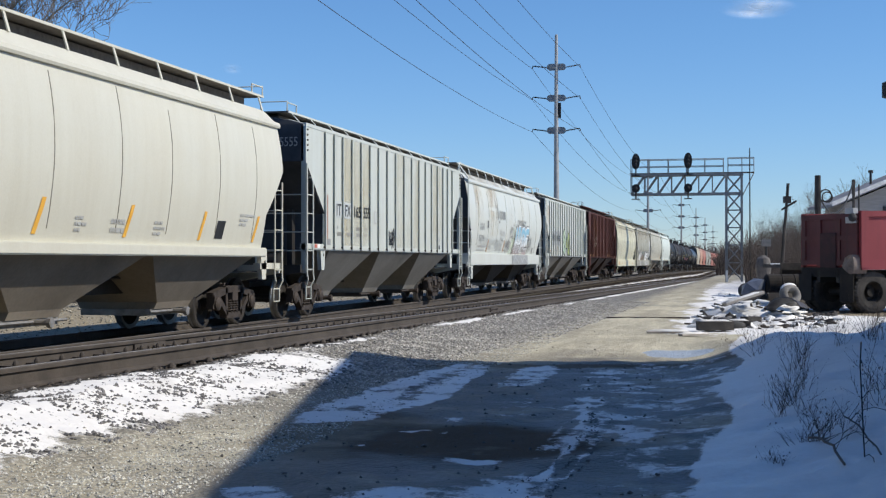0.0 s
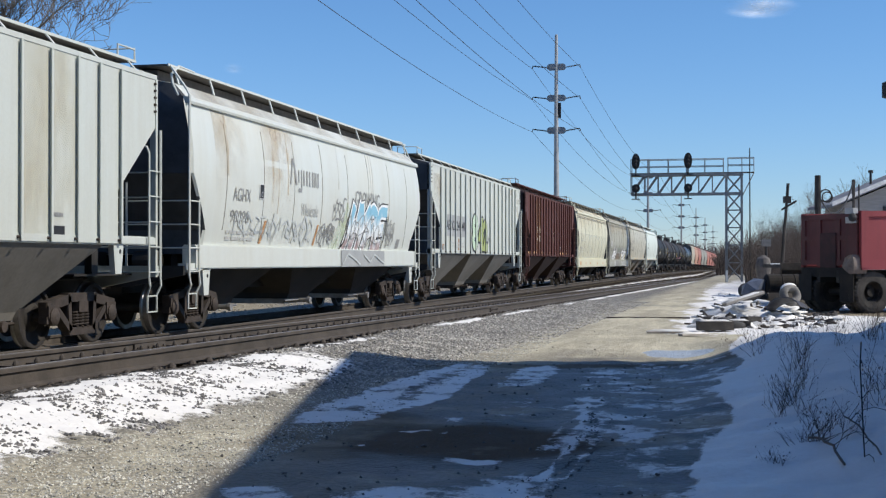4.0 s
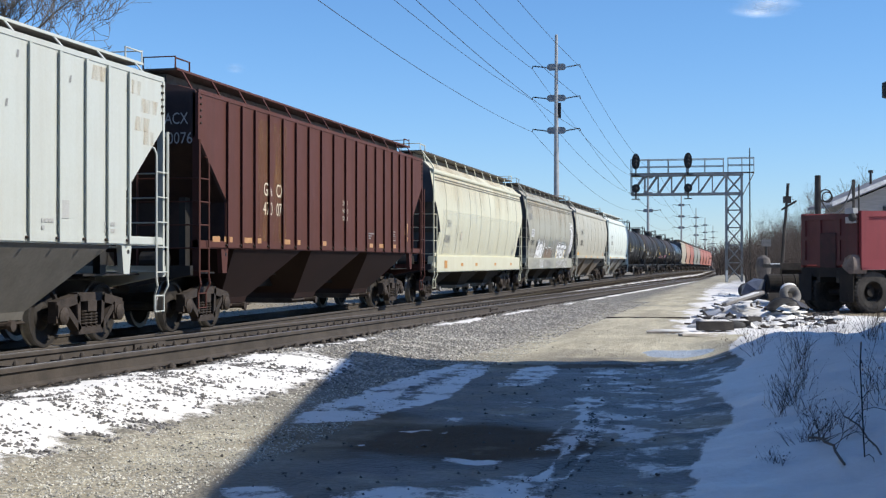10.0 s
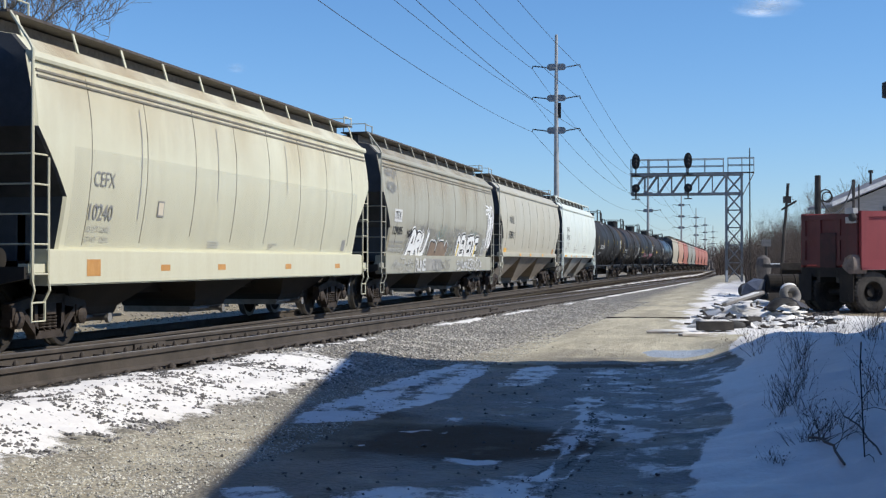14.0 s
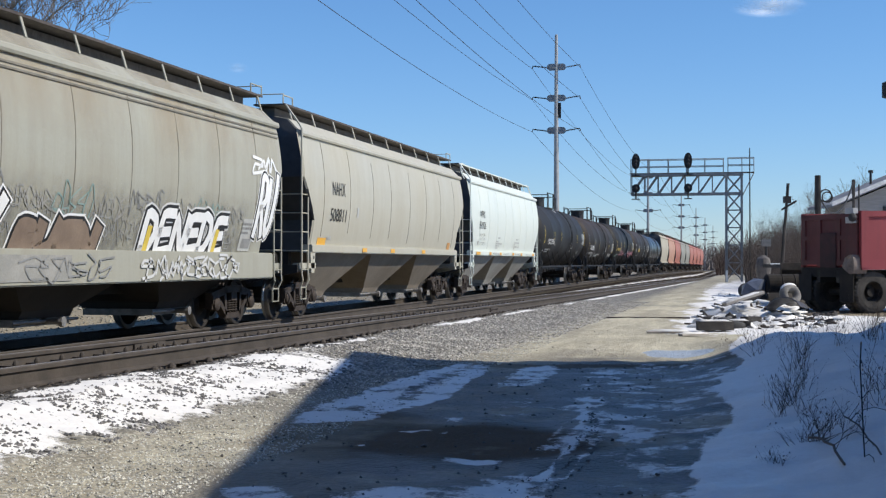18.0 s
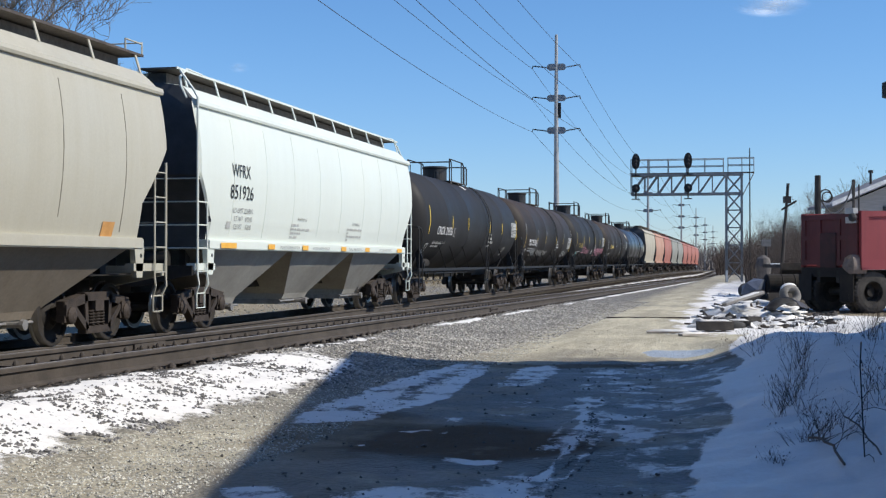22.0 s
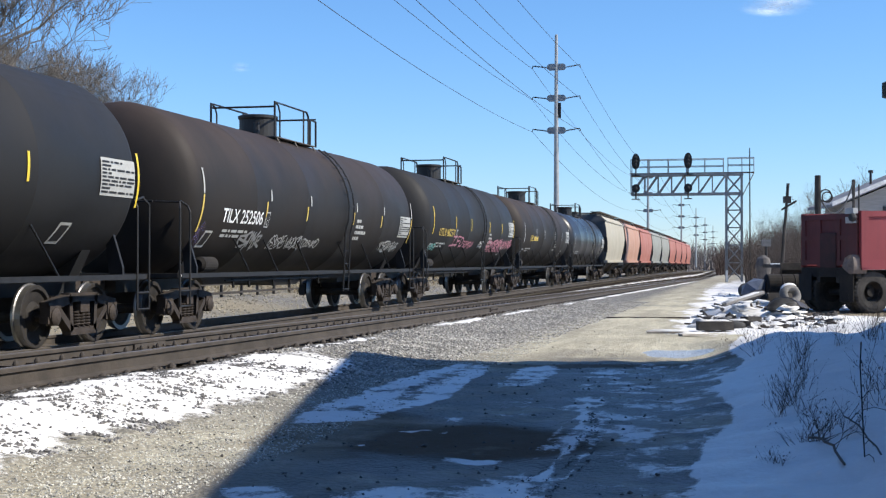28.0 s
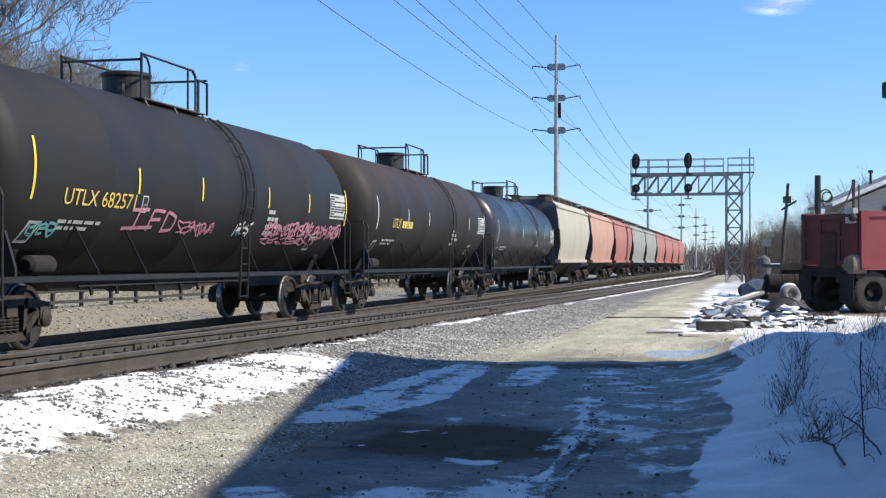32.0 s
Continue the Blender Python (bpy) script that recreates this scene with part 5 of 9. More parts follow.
    part("belly_skid", bm, M["black"], car)
    bm = bmesh.new()
    lathe(bm, [(0.72, 0.12), (0.82, 0.16), (1.0, 0.16), (1.35, 0.3)], 12, "z", (0, 0.2, 0))
    tube(bm, (0.5, -3.6, 0.86), (0.5, 3.2, 0.86), 0.02, n=5)
    for y in (-3.2, -2.3, -0.8, 0.3, 1.1, 2.4):
        tube(bm, (0.5, y, 0.86), (0.3, y, 1.3), 0.025, n=5)
        tube(bm, (0.5, y, 0.86), (0.5, y + 0.05, 0.72), 0.03, n=5)
    part("bottom_outlet", bm, M["black"], car)
    # top: dome, platform and rails
    top = C + R
    bm = bmesh.new()
    lathe(bm, [(top - 0.12, 0.42), (top + 0.36, 0.42), (top + 0.40, 0.45), (top + 0.45, 0.45), (top + 0.47, 0.40)], 28, "z", (0, dome, 0))
    part("dome", bm, M["black"], car, "", False)
    bm = bmesh.new()
    tube(bm, (0.2, dome - 0.62, top - 0.05), (0.2, dome - 0.62, top + 0.26), 0.07, n=8)
    part("valve", bm, M["black"], car)
    bm = bmesh.new()
    tube(bm, (-0.1, dome + 0.75, top - 0.05), (-0.1, dome + 0.75, top + 0.18), 0.09, n=8)
    part("valve", bm, M["black"], car)
    for s in (-1, 1):
        bm = bmesh.new()
        x0, x1 = sorted((s * 0.48, s * 0.76))
        box(bm, x0, x1, dome - 0.9, dome + 1.8, top - 0.10, top - 0.08)
        for y in (dome - 0.8, dome + 0.4, dome + 1.7):
            tube(bm, (s * 0.72, y, top - 0.09), (s * 0.80, y, top - 0.24), 0.02, n=5)
        part("platform", bm, GRATING, car)
        bm = bmesh.new()
        x = s * 0.74
        z0, z1 = top - 0.1, top + 0.66
        chain(bm, [(x, dome - 0.95, z0), (x, dome - 0.95, z1), (x, dome + 1.22, z1), (x, dome + 1.35, z1 - 0.10), (x, dome + 1.35, z0)], 0.026, 6)
        chain(bm, [(x, dome - 0.62, z0), (x, dome - 0.62, z1 - 0.2), (x, dome - 0.72, z1 - 0.06), (x, dome - 0.95, z1)], 0.02, 6)
        chain(bm, [(x, dome + 1.48, z0), (x, dome + 1.48, z1 - 0.14), (x, dome + 1.9, z1 - 0.16), (x, dome + 1.9, z0)], 0.026, 6)
        tube(bm, (x, dome + 1.0, z0), (x, dome + 1.0, z1), 0.022, n=6)
        part("platform_rail", bm, M["black"], car)
    for y in (dome - 0.95, dome + 1.9):
        bm = bmesh.new()
        tube(bm, (-0.74, y, top + 0.56), (0.74, y, top + 0.56), 0.022, n=6)
        part("cross_rail", bm, M["black"], car)
    # ladder bent round the shell
    bm = bmesh.new()
    yl = dome + 1.6
    for u in (0, 0.4):
        pts = [(1.52, yl + u, 0.55), (1.56, yl + u, 1.5)]
        for k in range(0, 8):
            a = radians(-20 + k * 11)
            pts.append(((R + 0.09) * math.cos(a), yl + u, C + (R + 0.09) * math.sin(a)))
        chain(bm, pts, 0.02, 5)
    for k in range(11):
        if k < 4:
            p = (1.53, 0, 0.6 + k * 0.3)
        else:
            a = radians(-22 + (k - 4) * 12)
            p = ((R + 0.09) * math.cos(a), 0, C + (R + 0.09) * math.sin(a))
        tube(bm, (p[0], yl, p[2]), (p[0], yl + 0.4, p[2]), 0.014, n=5)
    part("ladder", bm, M["black"], car)
    # reflector strips
    for y, h in ((-half + 1.65, 0.42), (-half + 4.8, 0.2), (-half + 7.3, 0.2), (2.1, 0.2), (4.6, 0.2), (half - 1.2, 0.42)):
        zc = 2.50 - low
        if bars_ink == "two":
            y = y - 0.25 if y < -half + 2 else y
            patch(car, skin, y, y + 0.06, zc, zc + h + 0.02, "soft", 0, 0.012, "reflector", 10)
            o = 0.0 if h > 0.3 else -0.22
            patch(car, skin, y + o, y + o + 0.06, zc - h * 1.6, zc - 0.02, "amber", 0, 0.012, "reflector", 10)
        else:
            patch(car, skin, y, y + 0.06, zc - h, zc + h, bars_ink, 0, 0.012, "reflector", 10)
    zp = 2.22 - low - (0.25 if bars_ink == "two" else 0.0)
    patch(car, skin, half - 2.40, half - 1.30, zp, zp + 0.56, "soft", 0, 0.01, "placard", 8)
    bars(car, skin, half - 2.37, half - 1.33, zp + 0.03, zp + 0.53, 9, "black", 5, "placard_print", 0.016)
    for ya in (half - 3.35, -half + 1.75):
        patch(car, skin, ya, ya + 0.34, 1.50, 1.80, "soft", 0.10, 0.010, "notice", 3)
        patch(car, skin, ya + 0.05, ya + 0.30, 1.54, 1.76, "black", 0.09, 0.014, "notice", 3)
    bars(car, skin, -half + 2.6, -half + 3.9, 1.68, 1.86, 2, "soft", 9)
    bars(car, skin, 2.2, 3.1, 1.75, 2.3, 4, "soft", 3)
    return car, skin


def roof_stain(car, y0, y1, ink, top=(1.49, 3.95)):
    """Dried rust and dust on the sloping shoulder of a round-sided car's roof."""
    w, z = top
    me = bpy.data.meshes.new("roof_stain")
    me.from_pydata([(w - 0.06 + 0.004, y0, z + 0.14), (w - 0.06 + 0.004, y1, z + 0.14), (w - 0.27 + 0.004, y1, z + 0.354), (w - 0.27 + 0.004, y0, z + 0.354)], [], [(0, 1, 2, 3)])
    me.materials.append(INK[ink])
    place("roof_stain", me, car)


def code_box(car, skin, y, z, size):
    """Small outlined square with a letter in it, behind the car's number."""
    patch(car, skin, y, y + size * 0.75, z, z + size, "dull_white", 0, 0.010, "code_panel")
    patch(car, skin, y + 0.02, y + size * 0.75 - 0.02, z + 0.02, z + size - 0.02, "black", 0, 0.013, "code_panel")
    lettering(car, skin, "C", y + size * 0.25, y + size * 0.5, z + size * 0.15, z + size * 0.5, "dull_white", 0, 0.016)


def end_text(car, text, half, x0, x1, z0, z1):
    """Faded lettering on the end wall that faces back along the train."""
    o = lettering(car, lambda z: 0.0, text, x0, x1, z0, z1, "soft", 0, 0, 0, "end_lettering")
    for v in o.data.vertices:
        v.co = (v.co.y, -half - 0.012, v.co.z)


cars = []


def couple(made, n, dy=0.0):
    cars.append((made, (CUTS[n] + CUTS[n + 1]) / 2 + dy / V))


def half_of(n):
    return (CUTS[n + 1] - CUTS[n]) * V / 2


# car 0: ivory round-sided hopper
c, sk = hopper("ivory round-sided covered hopper car with orange reflector strips", half_of(0), PAINT["ivory"])
for y in (-4.0, -1.39, 1.30, 4.16, 6.75):
    patch(c, sk, y - 0.05, y + 0.06, 1.62, 2.12, "orange", 0.16, name="reflector")
patch(c, sk, 4.85, 5.22, 1.66, 1.98, "black", 0.06, name="data_panel")
for y, z, w, r in ((-0.3, 1.66, 0.35, 3), (0.8, 1.66, 0.5, 2), (2.3, 1.66, 0.5, 3), (5.95, 1.9, 0.8, 3)):
    bars(c, sk, y, y + w, z, z + 0.26, r, "soft", int(y * 10))
couple(c, 0)

# car 1: pale grey ribbed hopper
c, sk = hopper("pale grey ribbed covered hopper car with black lettering", half_of(1), PAINT["pale_grey"], "ribbed", 1.52, 3, cut=1.32, notch=(3.40, 2.32))
end_text(c, "165555", half_of(1) - 0.74, 0.80, 1.38, 3.72, 3.92)
for y0, y1 in ((-5.80, -5.28), (-5.10, -4.52)):
    patch(c, sk, y0, y1, 2.26, 2.64, "pale_grey_spray", name="painted_field")
for word, y0, y1 in (("IT", -5.72, -5.36), ("FX", -5.04, -4.60), ("165", -4.28, -3.74), ("555", -3.48, -2.94)):
    lettering(c, sk, word, y0, y1, 2.31, 2.58, "black", 0.01, 0.014)
for y, w in ((-5.65, 0.5), (-4.9, 0.55), (-4.1, 0.45), (-3.35, 0.25)):
    bars(c, sk, y, y + w, 1.82, 2.12, 2, "spray_grey", int(-y * 7))
patch(c, sk, -2.52, -2.28, 2.20, 2.52, "soft", name="data_panel")
patch(c, sk, -2.49, -2.31, 2.23, 2.49, "pale_grey_spray", 0, 0.012, "data_panel")
scrawl(c, sk, -1.12, -0.55, 1.62, 2.12, 3, 0.03, "black", 4)
scrawl(c, sk, -1.0, -0.6, 1.70, 2.0, 2, 0.04, "black", 5)
for i in (2, 3, 4, 8, 9, 10, 13, 14):
    y, y1 = rib_at(i) * (half_of(1) - 2.06) + 0.03, rib_at(i + 1) * (half_of(1) - 2.06) - 0.04
    patch(c, sk, y, y1, 1.6, 4.14, "cream_wash", 0.0, 0.003, "stain")
for y, z0, z1 in ((-6.42, 1.62, 2.75), (-3.72, 1.66, 2.2), (-1.30, 1.62, 2.1)):
    patch(c, sk, y, y + 0.07, z0, z1, "faded_red", 0, 0.008, "reflector")
bars(c, sk, 4.6, 4.9, 1.75, 2.05, 3, "grey", 4)
patch(c, sk, -6.42, -6.17, 1.56, 1.76, "grey", name="data_panel")
patch(c, sk, 4.62, 4.95, 1.62, 1.74, "black", name="data_panel")
patch(c, lambda z: 1.56, -7.35, -7.15, 1.55, 1.63, "red", 0, 0.006, "reflector")
patch(c, lambda z: 1.56, -7.15, -6.95, 1.55, 1.63, "white", 0, 0.006, "reflector")
couple(c, 1, 0.14)

# car 2: white round-sided hopper with large spray letters
c, sk = hopper("white round-sided covered hopper car with blue spray-painted letters", half_of(2), PAINT["white"], "round", 1.38, 3, band=0.26, notch=(2.75, 1.8), cut=0.75, z_in=2.45, hoop=True)
patch(c, sk, -3.15, -3.09, 2.84, 3.38, "grey", 0.16, name="emblem")
patch(c, sk, -2.80, -2.70, 2.84, 3.38, "grey", -0.16, name="emblem")
for y, w, z0, z1 in ((-2.62, 0.22, 2.70, 2.78), (-2.62, 0.05, 2.90, 3.16), (-2.45, 0.06, 2.74, 3.18), (-2.30, 0.07, 2.85, 3.17), (-2.10, 0.07, 2.85, 3.17), (-1.92, 0.07, 2.85, 3.17),
                     (-1.72, 0.07, 2.85, 3.17), (-1.60, 0.05, 2.85, 3.17), (-1.48, 0.05, 2.85, 3.17), (-1.34, 0.07, 2.85, 3.17)):
    patch(c, sk, y, y + w, z0, z1, "grey", name="emblem")
code_box(c, sk, -4.9, 2.45, 0.30)
lettering(c, sk, "AGHX", -6.25, -5.36, 2.37, 2.61, "grey")
lettering(c, sk, "98098", -6.3, -5.36, 1.97, 2.2, "grey")
bars(c, sk, -6.4, -5.0, 1.62, 1.85, 2, "soft", 17)
lettering(c, sk, "Wholesale", -2.38, -1.24, 2.22, 2.48, "soft")
lettering(c, sk, "GROWING", 1.57, 3.72, 2.55, 2.95, "grey")
ribbon(c, sk, [[(0.25, 1.45), (0.75, 1.95), (1.0, 2.45)], [(0.0, 1.5), (0.3, 1.8), (0.5, 2.1)]], 0.32, "mint_wash", 0.006)
throw_up(c, sk, "HYPE", 0.95, 4.15, 1.62, 2.50, 0.26, ((0.20, "black"), (0.13, "white"), (0.0, "blue_fade")), 0.35, 3, "blue and white spray-painted letters")
ribbon(c, sk, [[(0.55, 1.50), (0.95, 1.72), (1.1, 2.2)], [(4.25, 1.55), (4.4, 1.9), (4.45, 2.4)], [(0.5, 1.5), (2.4, 1.46), (4.3, 1.5)]], 0.05, "black", 0.026)
scrawl(c, sk, 1.0, 4.2, 1.58, 2.35, 9, 0.022, "grey", 22, 0.027)
scrawl(c, sk, -1.05, 0.05, 1.55, 2.15, 6, 0.03, "grey", 23)
scrawl(c, sk, -0.75, 0.0, 1.75, 2.05, 4, 0.03, "grey", 27)
scrawl(c, sk, -0.1, 0.75, 2.1, 2.7, 5, 0.03, "grey", 43)
scrawl(c, sk, 4.5, 5.35, 1.65, 2.3, 6, 0.028, "grey", 24)
scrawl(c, sk, 4.6, 5.4, 1.75, 2.2, 4, 0.03, "soft", 44)
scrawl(c, sk, -6.0, -3.4, 1.6, 2.2, 7, 0.035, "pale_grey_spray", 26)
scrawl(c, sk, -3.2, -1.5, 1.62, 2.15, 5, 0.06, "pale_grey_spray", 45)
patch(c, lambda z: 1.56, 0.6, 4.4, 1.13, 1.52, "mid_grey", 0.0, 0.01, "graffiti")
ribbon(c, lambda z: 1.575, [[(0.7, 1.2), (1.1, 1.42), (1.7, 1.3), (2.1, 1.18)], [(2.5, 1.4), (3.0, 1.25), (3.4, 1.42), (3.9, 1.3), (4.3, 1.22)]], 0.05, "pale_grey_spray", 0.014)
patch(c, sk, -4.9, -2.6, 1.6, 3.93, "brown_run", 0.0, 0.003, "stain", 8)
patch(c, sk, -7.1, -5.4, 1.9, 3.93, "brown_end", 0.0, 0.003, "stain", 8)
for y in (-4.6, -1.30):
    patch(c, sk, y - 0.05, y + 0.06, 1.60, 2.05, "rusty_orange", 0.16, name="reflector")
patch(c, sk, 5.75, 6.05, 1.6, 1.85, "grey", 0.06, name="data_panel")
roof_stain(c, -half_of(2) + 0.9, half_of(2) - 0.9, "roof_dust")
for y, w, z0 in ((-4.2, 0.10, 2.4), (-3.85, 0.06, 2.2), (-3.3, 0.08, 2.6), (0.2, 0.05, 2.9), (2.9, 0.05, 2.5), (3.1, 0.04, 2.9), (-6.6, 0.1, 2.8)):
    patch(c, sk, y, y + w, z0, 3.9, "rust_wash", 0.05, 0.005, "stain", 5)
couple(c, 2)

# car 3: pale grey ribbed hopper with yellow-green spray numbers
c, sk = hopper("pale grey ribbed covered hopper car with yellow-green spray-painted numbers", half_of(3), PAINT["pale_grey"], "ribbed", 1.52, 3, cut=1.32, notch=(3.40, 2.32))
for i, (d, y0, y1, ink) in enumerate((("8", -1.92, -0.95, "mint"), ("4", -0.85, 0.05, "lime"), ("2", -0.05, 0.85, "lime"))):
    bubble(c, lambda z: 1.555, d, y0, y1, 1.62, 2.88 - 0.08 * i, ink, "black", 0.075, 0.05, "yellow-green spray-painted number")
strokes(c, lambda z: 1.56, 0.95, 1.5, 1.9, 2.2, 4, 0.03, "grey", 31)
patch(c, sk, -5.93, -2.83, 2.06, 2.74, "mid_grey", name="painted_field")
for word, y0, y1 in (("AE", -5.90, -5.46), ("X2", -5.20, -4.74), ("24", -4.42, -3.94), ("40", -3.60, -3.12)):
    lettering(c, sk, word, y0, y1, 2.26, 2.56, "black", 0.01, 0.014)
bars(c, sk, -5.3, -3.2, 1.70, 1.90, 2, "soft", 33)
patch(c, sk, -4.15, -4.02, 1.62, 2.0, "rusty", 0.02, 0.008, "stain")
for y, z, w in ((5.6, 4.0, 0.4), (6.7, 3.95, 0.5), (7.2, 3.7, 0.6), (7.0, 3.4, 0.5), (7.3, 3.2, 0.4), (-0.4, 3.85, 0.3)):
    patch(c, sk, y, y + w, z - 0.12, z + 0.10, "rust_wash", 0.05, 0.004, "rust_scuff")
for k in range(14):
    y = -5.5 + k * 0.85 + 0.3 * math.sin(k * 2.7)
    patch(c, sk, y, y + 0.05, 3.1 + 0.9 * abs(math.sin(k * 1.9)), 3.2 + 0.9 * abs(math.sin(k * 1.9)), "grey", 0.02, 0.006, "chip")
patch(c, sk, -7.95, -6.75, 2.9, 3.93, "brown_end", 0.0, 0.004, "stain", 8)
patch(c, sk, -6.5, -6.22, 1.57, 1.79, "rusty", 0, 0.006, "data_panel")
patch(c, sk, -6.46, -6.26, 1.61, 1.75, "grey", 0, 0.010, "data_panel")
patch(c, sk, 4.6, 4.95, 1.85, 2.1, "soft", name="data_panel")
for y in (-4.4, -2.2, 4.2, 6.0):
    bars(c, sk, y, y + 0.35, 1.66, 1.86, 2, "soft", int(y * 9))
couple(c, 3, 0.12)

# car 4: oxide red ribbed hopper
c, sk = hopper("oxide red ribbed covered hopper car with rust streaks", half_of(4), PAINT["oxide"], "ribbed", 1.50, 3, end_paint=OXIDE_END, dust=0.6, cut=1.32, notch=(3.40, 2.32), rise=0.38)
for word, y0, y1, z0 in (("GA", -4.96, -4.5, 2.54), ("CX", -4.25, -3.82, 2.54), ("470", -5.0, -4.48, 2.16), ("076", -4.25, -3.80, 2.16)):
    lettering(c, sk, word, y0, y1, z0, z0 + 0.26, "cream")
for y, w in ((-5.25, 0.7), (-4.4, 0.75)):
    patch(c, sk, y, y + w, 1.65, 4.0, "ochre_wash", 0.0, 0.004, "stain")
end_text(c, "GACX", half_of(4) - 0.74, 0.80, 1.38, 3.62, 3.82)
end_text(c, "470076", half_of(4) - 0.74, 0.76, 1.46, 3.28, 3.48)
for word, z, w in (("DO NOT", 2.56, 0.42), ("HAMMER", 2.38, 0.45), ("ON CAR", 2.20, 0.42)):
    lettering(c, sk, word, 0.28, 0.28 + w, z, z + 0.11, "cream")
for y, w in ((-7.55, 0.35), (-7.0, 0.4), (-6.0, 0.4), (-5.3, 0.2), (-3.75, 0.35), (-2.95, 0.2), (-1.2, 0.25), (2.6, 0.3), (3.5, 0.5), (4.9, 0.28)):
    patch(c, sk, y, y + w, 1.56, 1.70, "rusty_orange", name="reflector")
patch(c, sk, 6.12, 6.42, 1.98, 2.30, "rusty_orange", 0.08, name="patch")
patch(c, sk, 6.16, 6.42, 1.80, 1.92, "rusty_orange", 0.08, name="patch")
for z in (1.80, 2.03):
    patch(c, sk, 4.72, 5.14, z, z + 0.015, "soft", 0, 0.008, "data_panel")
bars(c, sk, 4.76, 5.10, 1.85, 2.0, 3, "grey", 6)
bars(c, sk, 2.5, 3.0, 1.8, 1.98, 3, "grey", 7)
couple(c, 4)

# car 5: cream round-sided hopper with a deep sill
c, sk = hopper("cream round-sided covered hopper car with a deep side sill and stains", half_of(5), PAINT["cream"], "round", 1.26, 3, edge=BOARD_RUST, band=0.34, cut=0.85, z_in=2.85)
lettering(c, sk, "CEFX", -6.38, -5.72, 2.34, 2.56, "grey")
lettering(c, sk, "10240", -6.43, -5.70, 1.85, 2.09, "grey", 0.012)
lettering(c, sk, "LD LMT 223400", -6.43, -5.70, 1.68, 1.77, "soft")
lettering(c, sk, "LT WT   62600", -6.43, -5.70, 1.53, 1.62, "soft")
patch(c, sk, -4.16, -3.92, 1.96, 2.22, "grey")
patch(c, sk, -4.13, -3.95, 1.99, 2.19, "cream", 0, 0.012)
bars(c, sk, -1.9, -1.4, 1.48, 1.62, 3, "soft", 14)
bars(c, sk, 1.2, 1.7, 1.48, 1.62, 3, "soft", 15)
patch(c, sk, -half_of(5) + 0.8, half_of(5) - 0.8, 2.7, 3.94, "tan_wash", 0.0, 0.003, "stain", 8)
for y, z0 in ((-1.75, 2.3), (1.9, 2.6), (-4.85, 1.9)):
    patch(c, sk, y, y + 0.03, z0, 3.6, "grey", 0.0, 0.006, "streak")
patch(c, sk, 6.1, 6.35, 1.5, 1.75, "grey", name="data_panel")
for y, w in ((-6.5, 0.42), (-4.0, 0.36), (-1.6, 0.36), (2.0, 0.36), (5.4, 0.36)):
    patch(c, lambda z: 1.55, y, y + w, 1.04 if y < -6 else 1.10, 1.28 if y < -6 else 1.20, "dull_orange", name="reflector", lift=0.006)
for z in (3.72, 3.80):
    for s in (1,):
        bm = bmesh.new()
        box(bm, sk(z) - 0.02, sk(z) + 0.02, -half_of(5) + 0.8, half_of(5) - 0.8, z, z + 0.03)
        part("roof_seam", bm, SEAM, c)
roof_stain(c, -half_of(5) + 0.9, half_of(5) - 0.9, "roof_rust")
patch(c, sk, -half_of(5) + 1.7, half_of(5) - 1.7, 1.46, 2.86, "grey_film", 0, 0.0035, "faded_panel", 6)
couple(c, 5)

# car 6: dusty grey round-sided hopper with white and grey graffiti
c, sk = hopper("dusty grey covered hopper car with white and grey graffiti", half_of(6), PAINT["dusty"], "round", 1.26, 3, edge=BOARD_RUST, band=0.34, cut=0.85, z_in=2.85)
throw_up(c, sk, "ARU", -4.95, -2.85, 1.42, 1.98, 0.20, ((0.16, "white"), (0.09, "black"), (0.0, "white")), 0.30, 6, "white spray-painted letters")
throw_up(c, sk, "RUEN", -2.25, 0.0, 1.36, 1.72, 0.26, ((0.16, "white"), (0.09, "black"), (0.0, "spray_brown")), 0.1, 7, "brown spray-painted letters")
throw_up(c, lambda z: 1.565, "RUNE", -4.2, -2.95, 0.99, 1.30, 0.07, ((0.0, "dull_white"),), 0.05, 8)
throw_up(c, sk, "DENEDE", 1.5, 4.9, 1.42, 2.02, 0.17, ((0.18, "dull_white"), (0.11, "black"), (0.0, "white")), 0.12, 9, "white spray-painted letters")
scrawl(c, lambda z: 1.56, 1.5, 5.5, 0.97, 1.33, 14, 0.05, "dull_white", 61, 0.010)
scrawl(c, lambda z: 1.56, -2.0, 0.4, 0.97, 1.33, 6, 0.03, "grey", 63, 0.012)
scrawl(c, lambda z: 1.56, -6.6, -4.4, 0.97, 1.33, 9, 0.03, "soft", 84, 0.010)
patch(c, lambda z: 1.56, -3.0, -0.8, 0.98, 1.34, "spray_grey", 0, 0.004, "graffiti")
patch(c, sk, -5.6, 6.4, 1.42, 2.55, "grey_wash", 0, 0.004, "graffiti", 8)
for k in range(9):
    y = -4.9 + k * 1.2
    scrawl(c, sk, y, y + 1.1, 1.75 + 0.1 * (k % 3), 2.25 + 0.12 * (k % 2), 5 + k % 3, 0.026, ("spray_grey", "grey", "spray_grey", "teal_dull")[k % 4], 64 + k, 0.009)
    scrawl(c, sk, y - 0.3, y + 0.7, 1.5, 1.95, 5, 0.022, ("grey", "spray_grey")[k % 2], 164 + k, 0.0095)
throw_up(c, sk, "RU", 6.35, 7.25, 1.75, 2.85, 0.16, ((0.14, "white"), (0.08, "black"), (0.0, "white")), 0.25, 10, "white spray-painted letters")
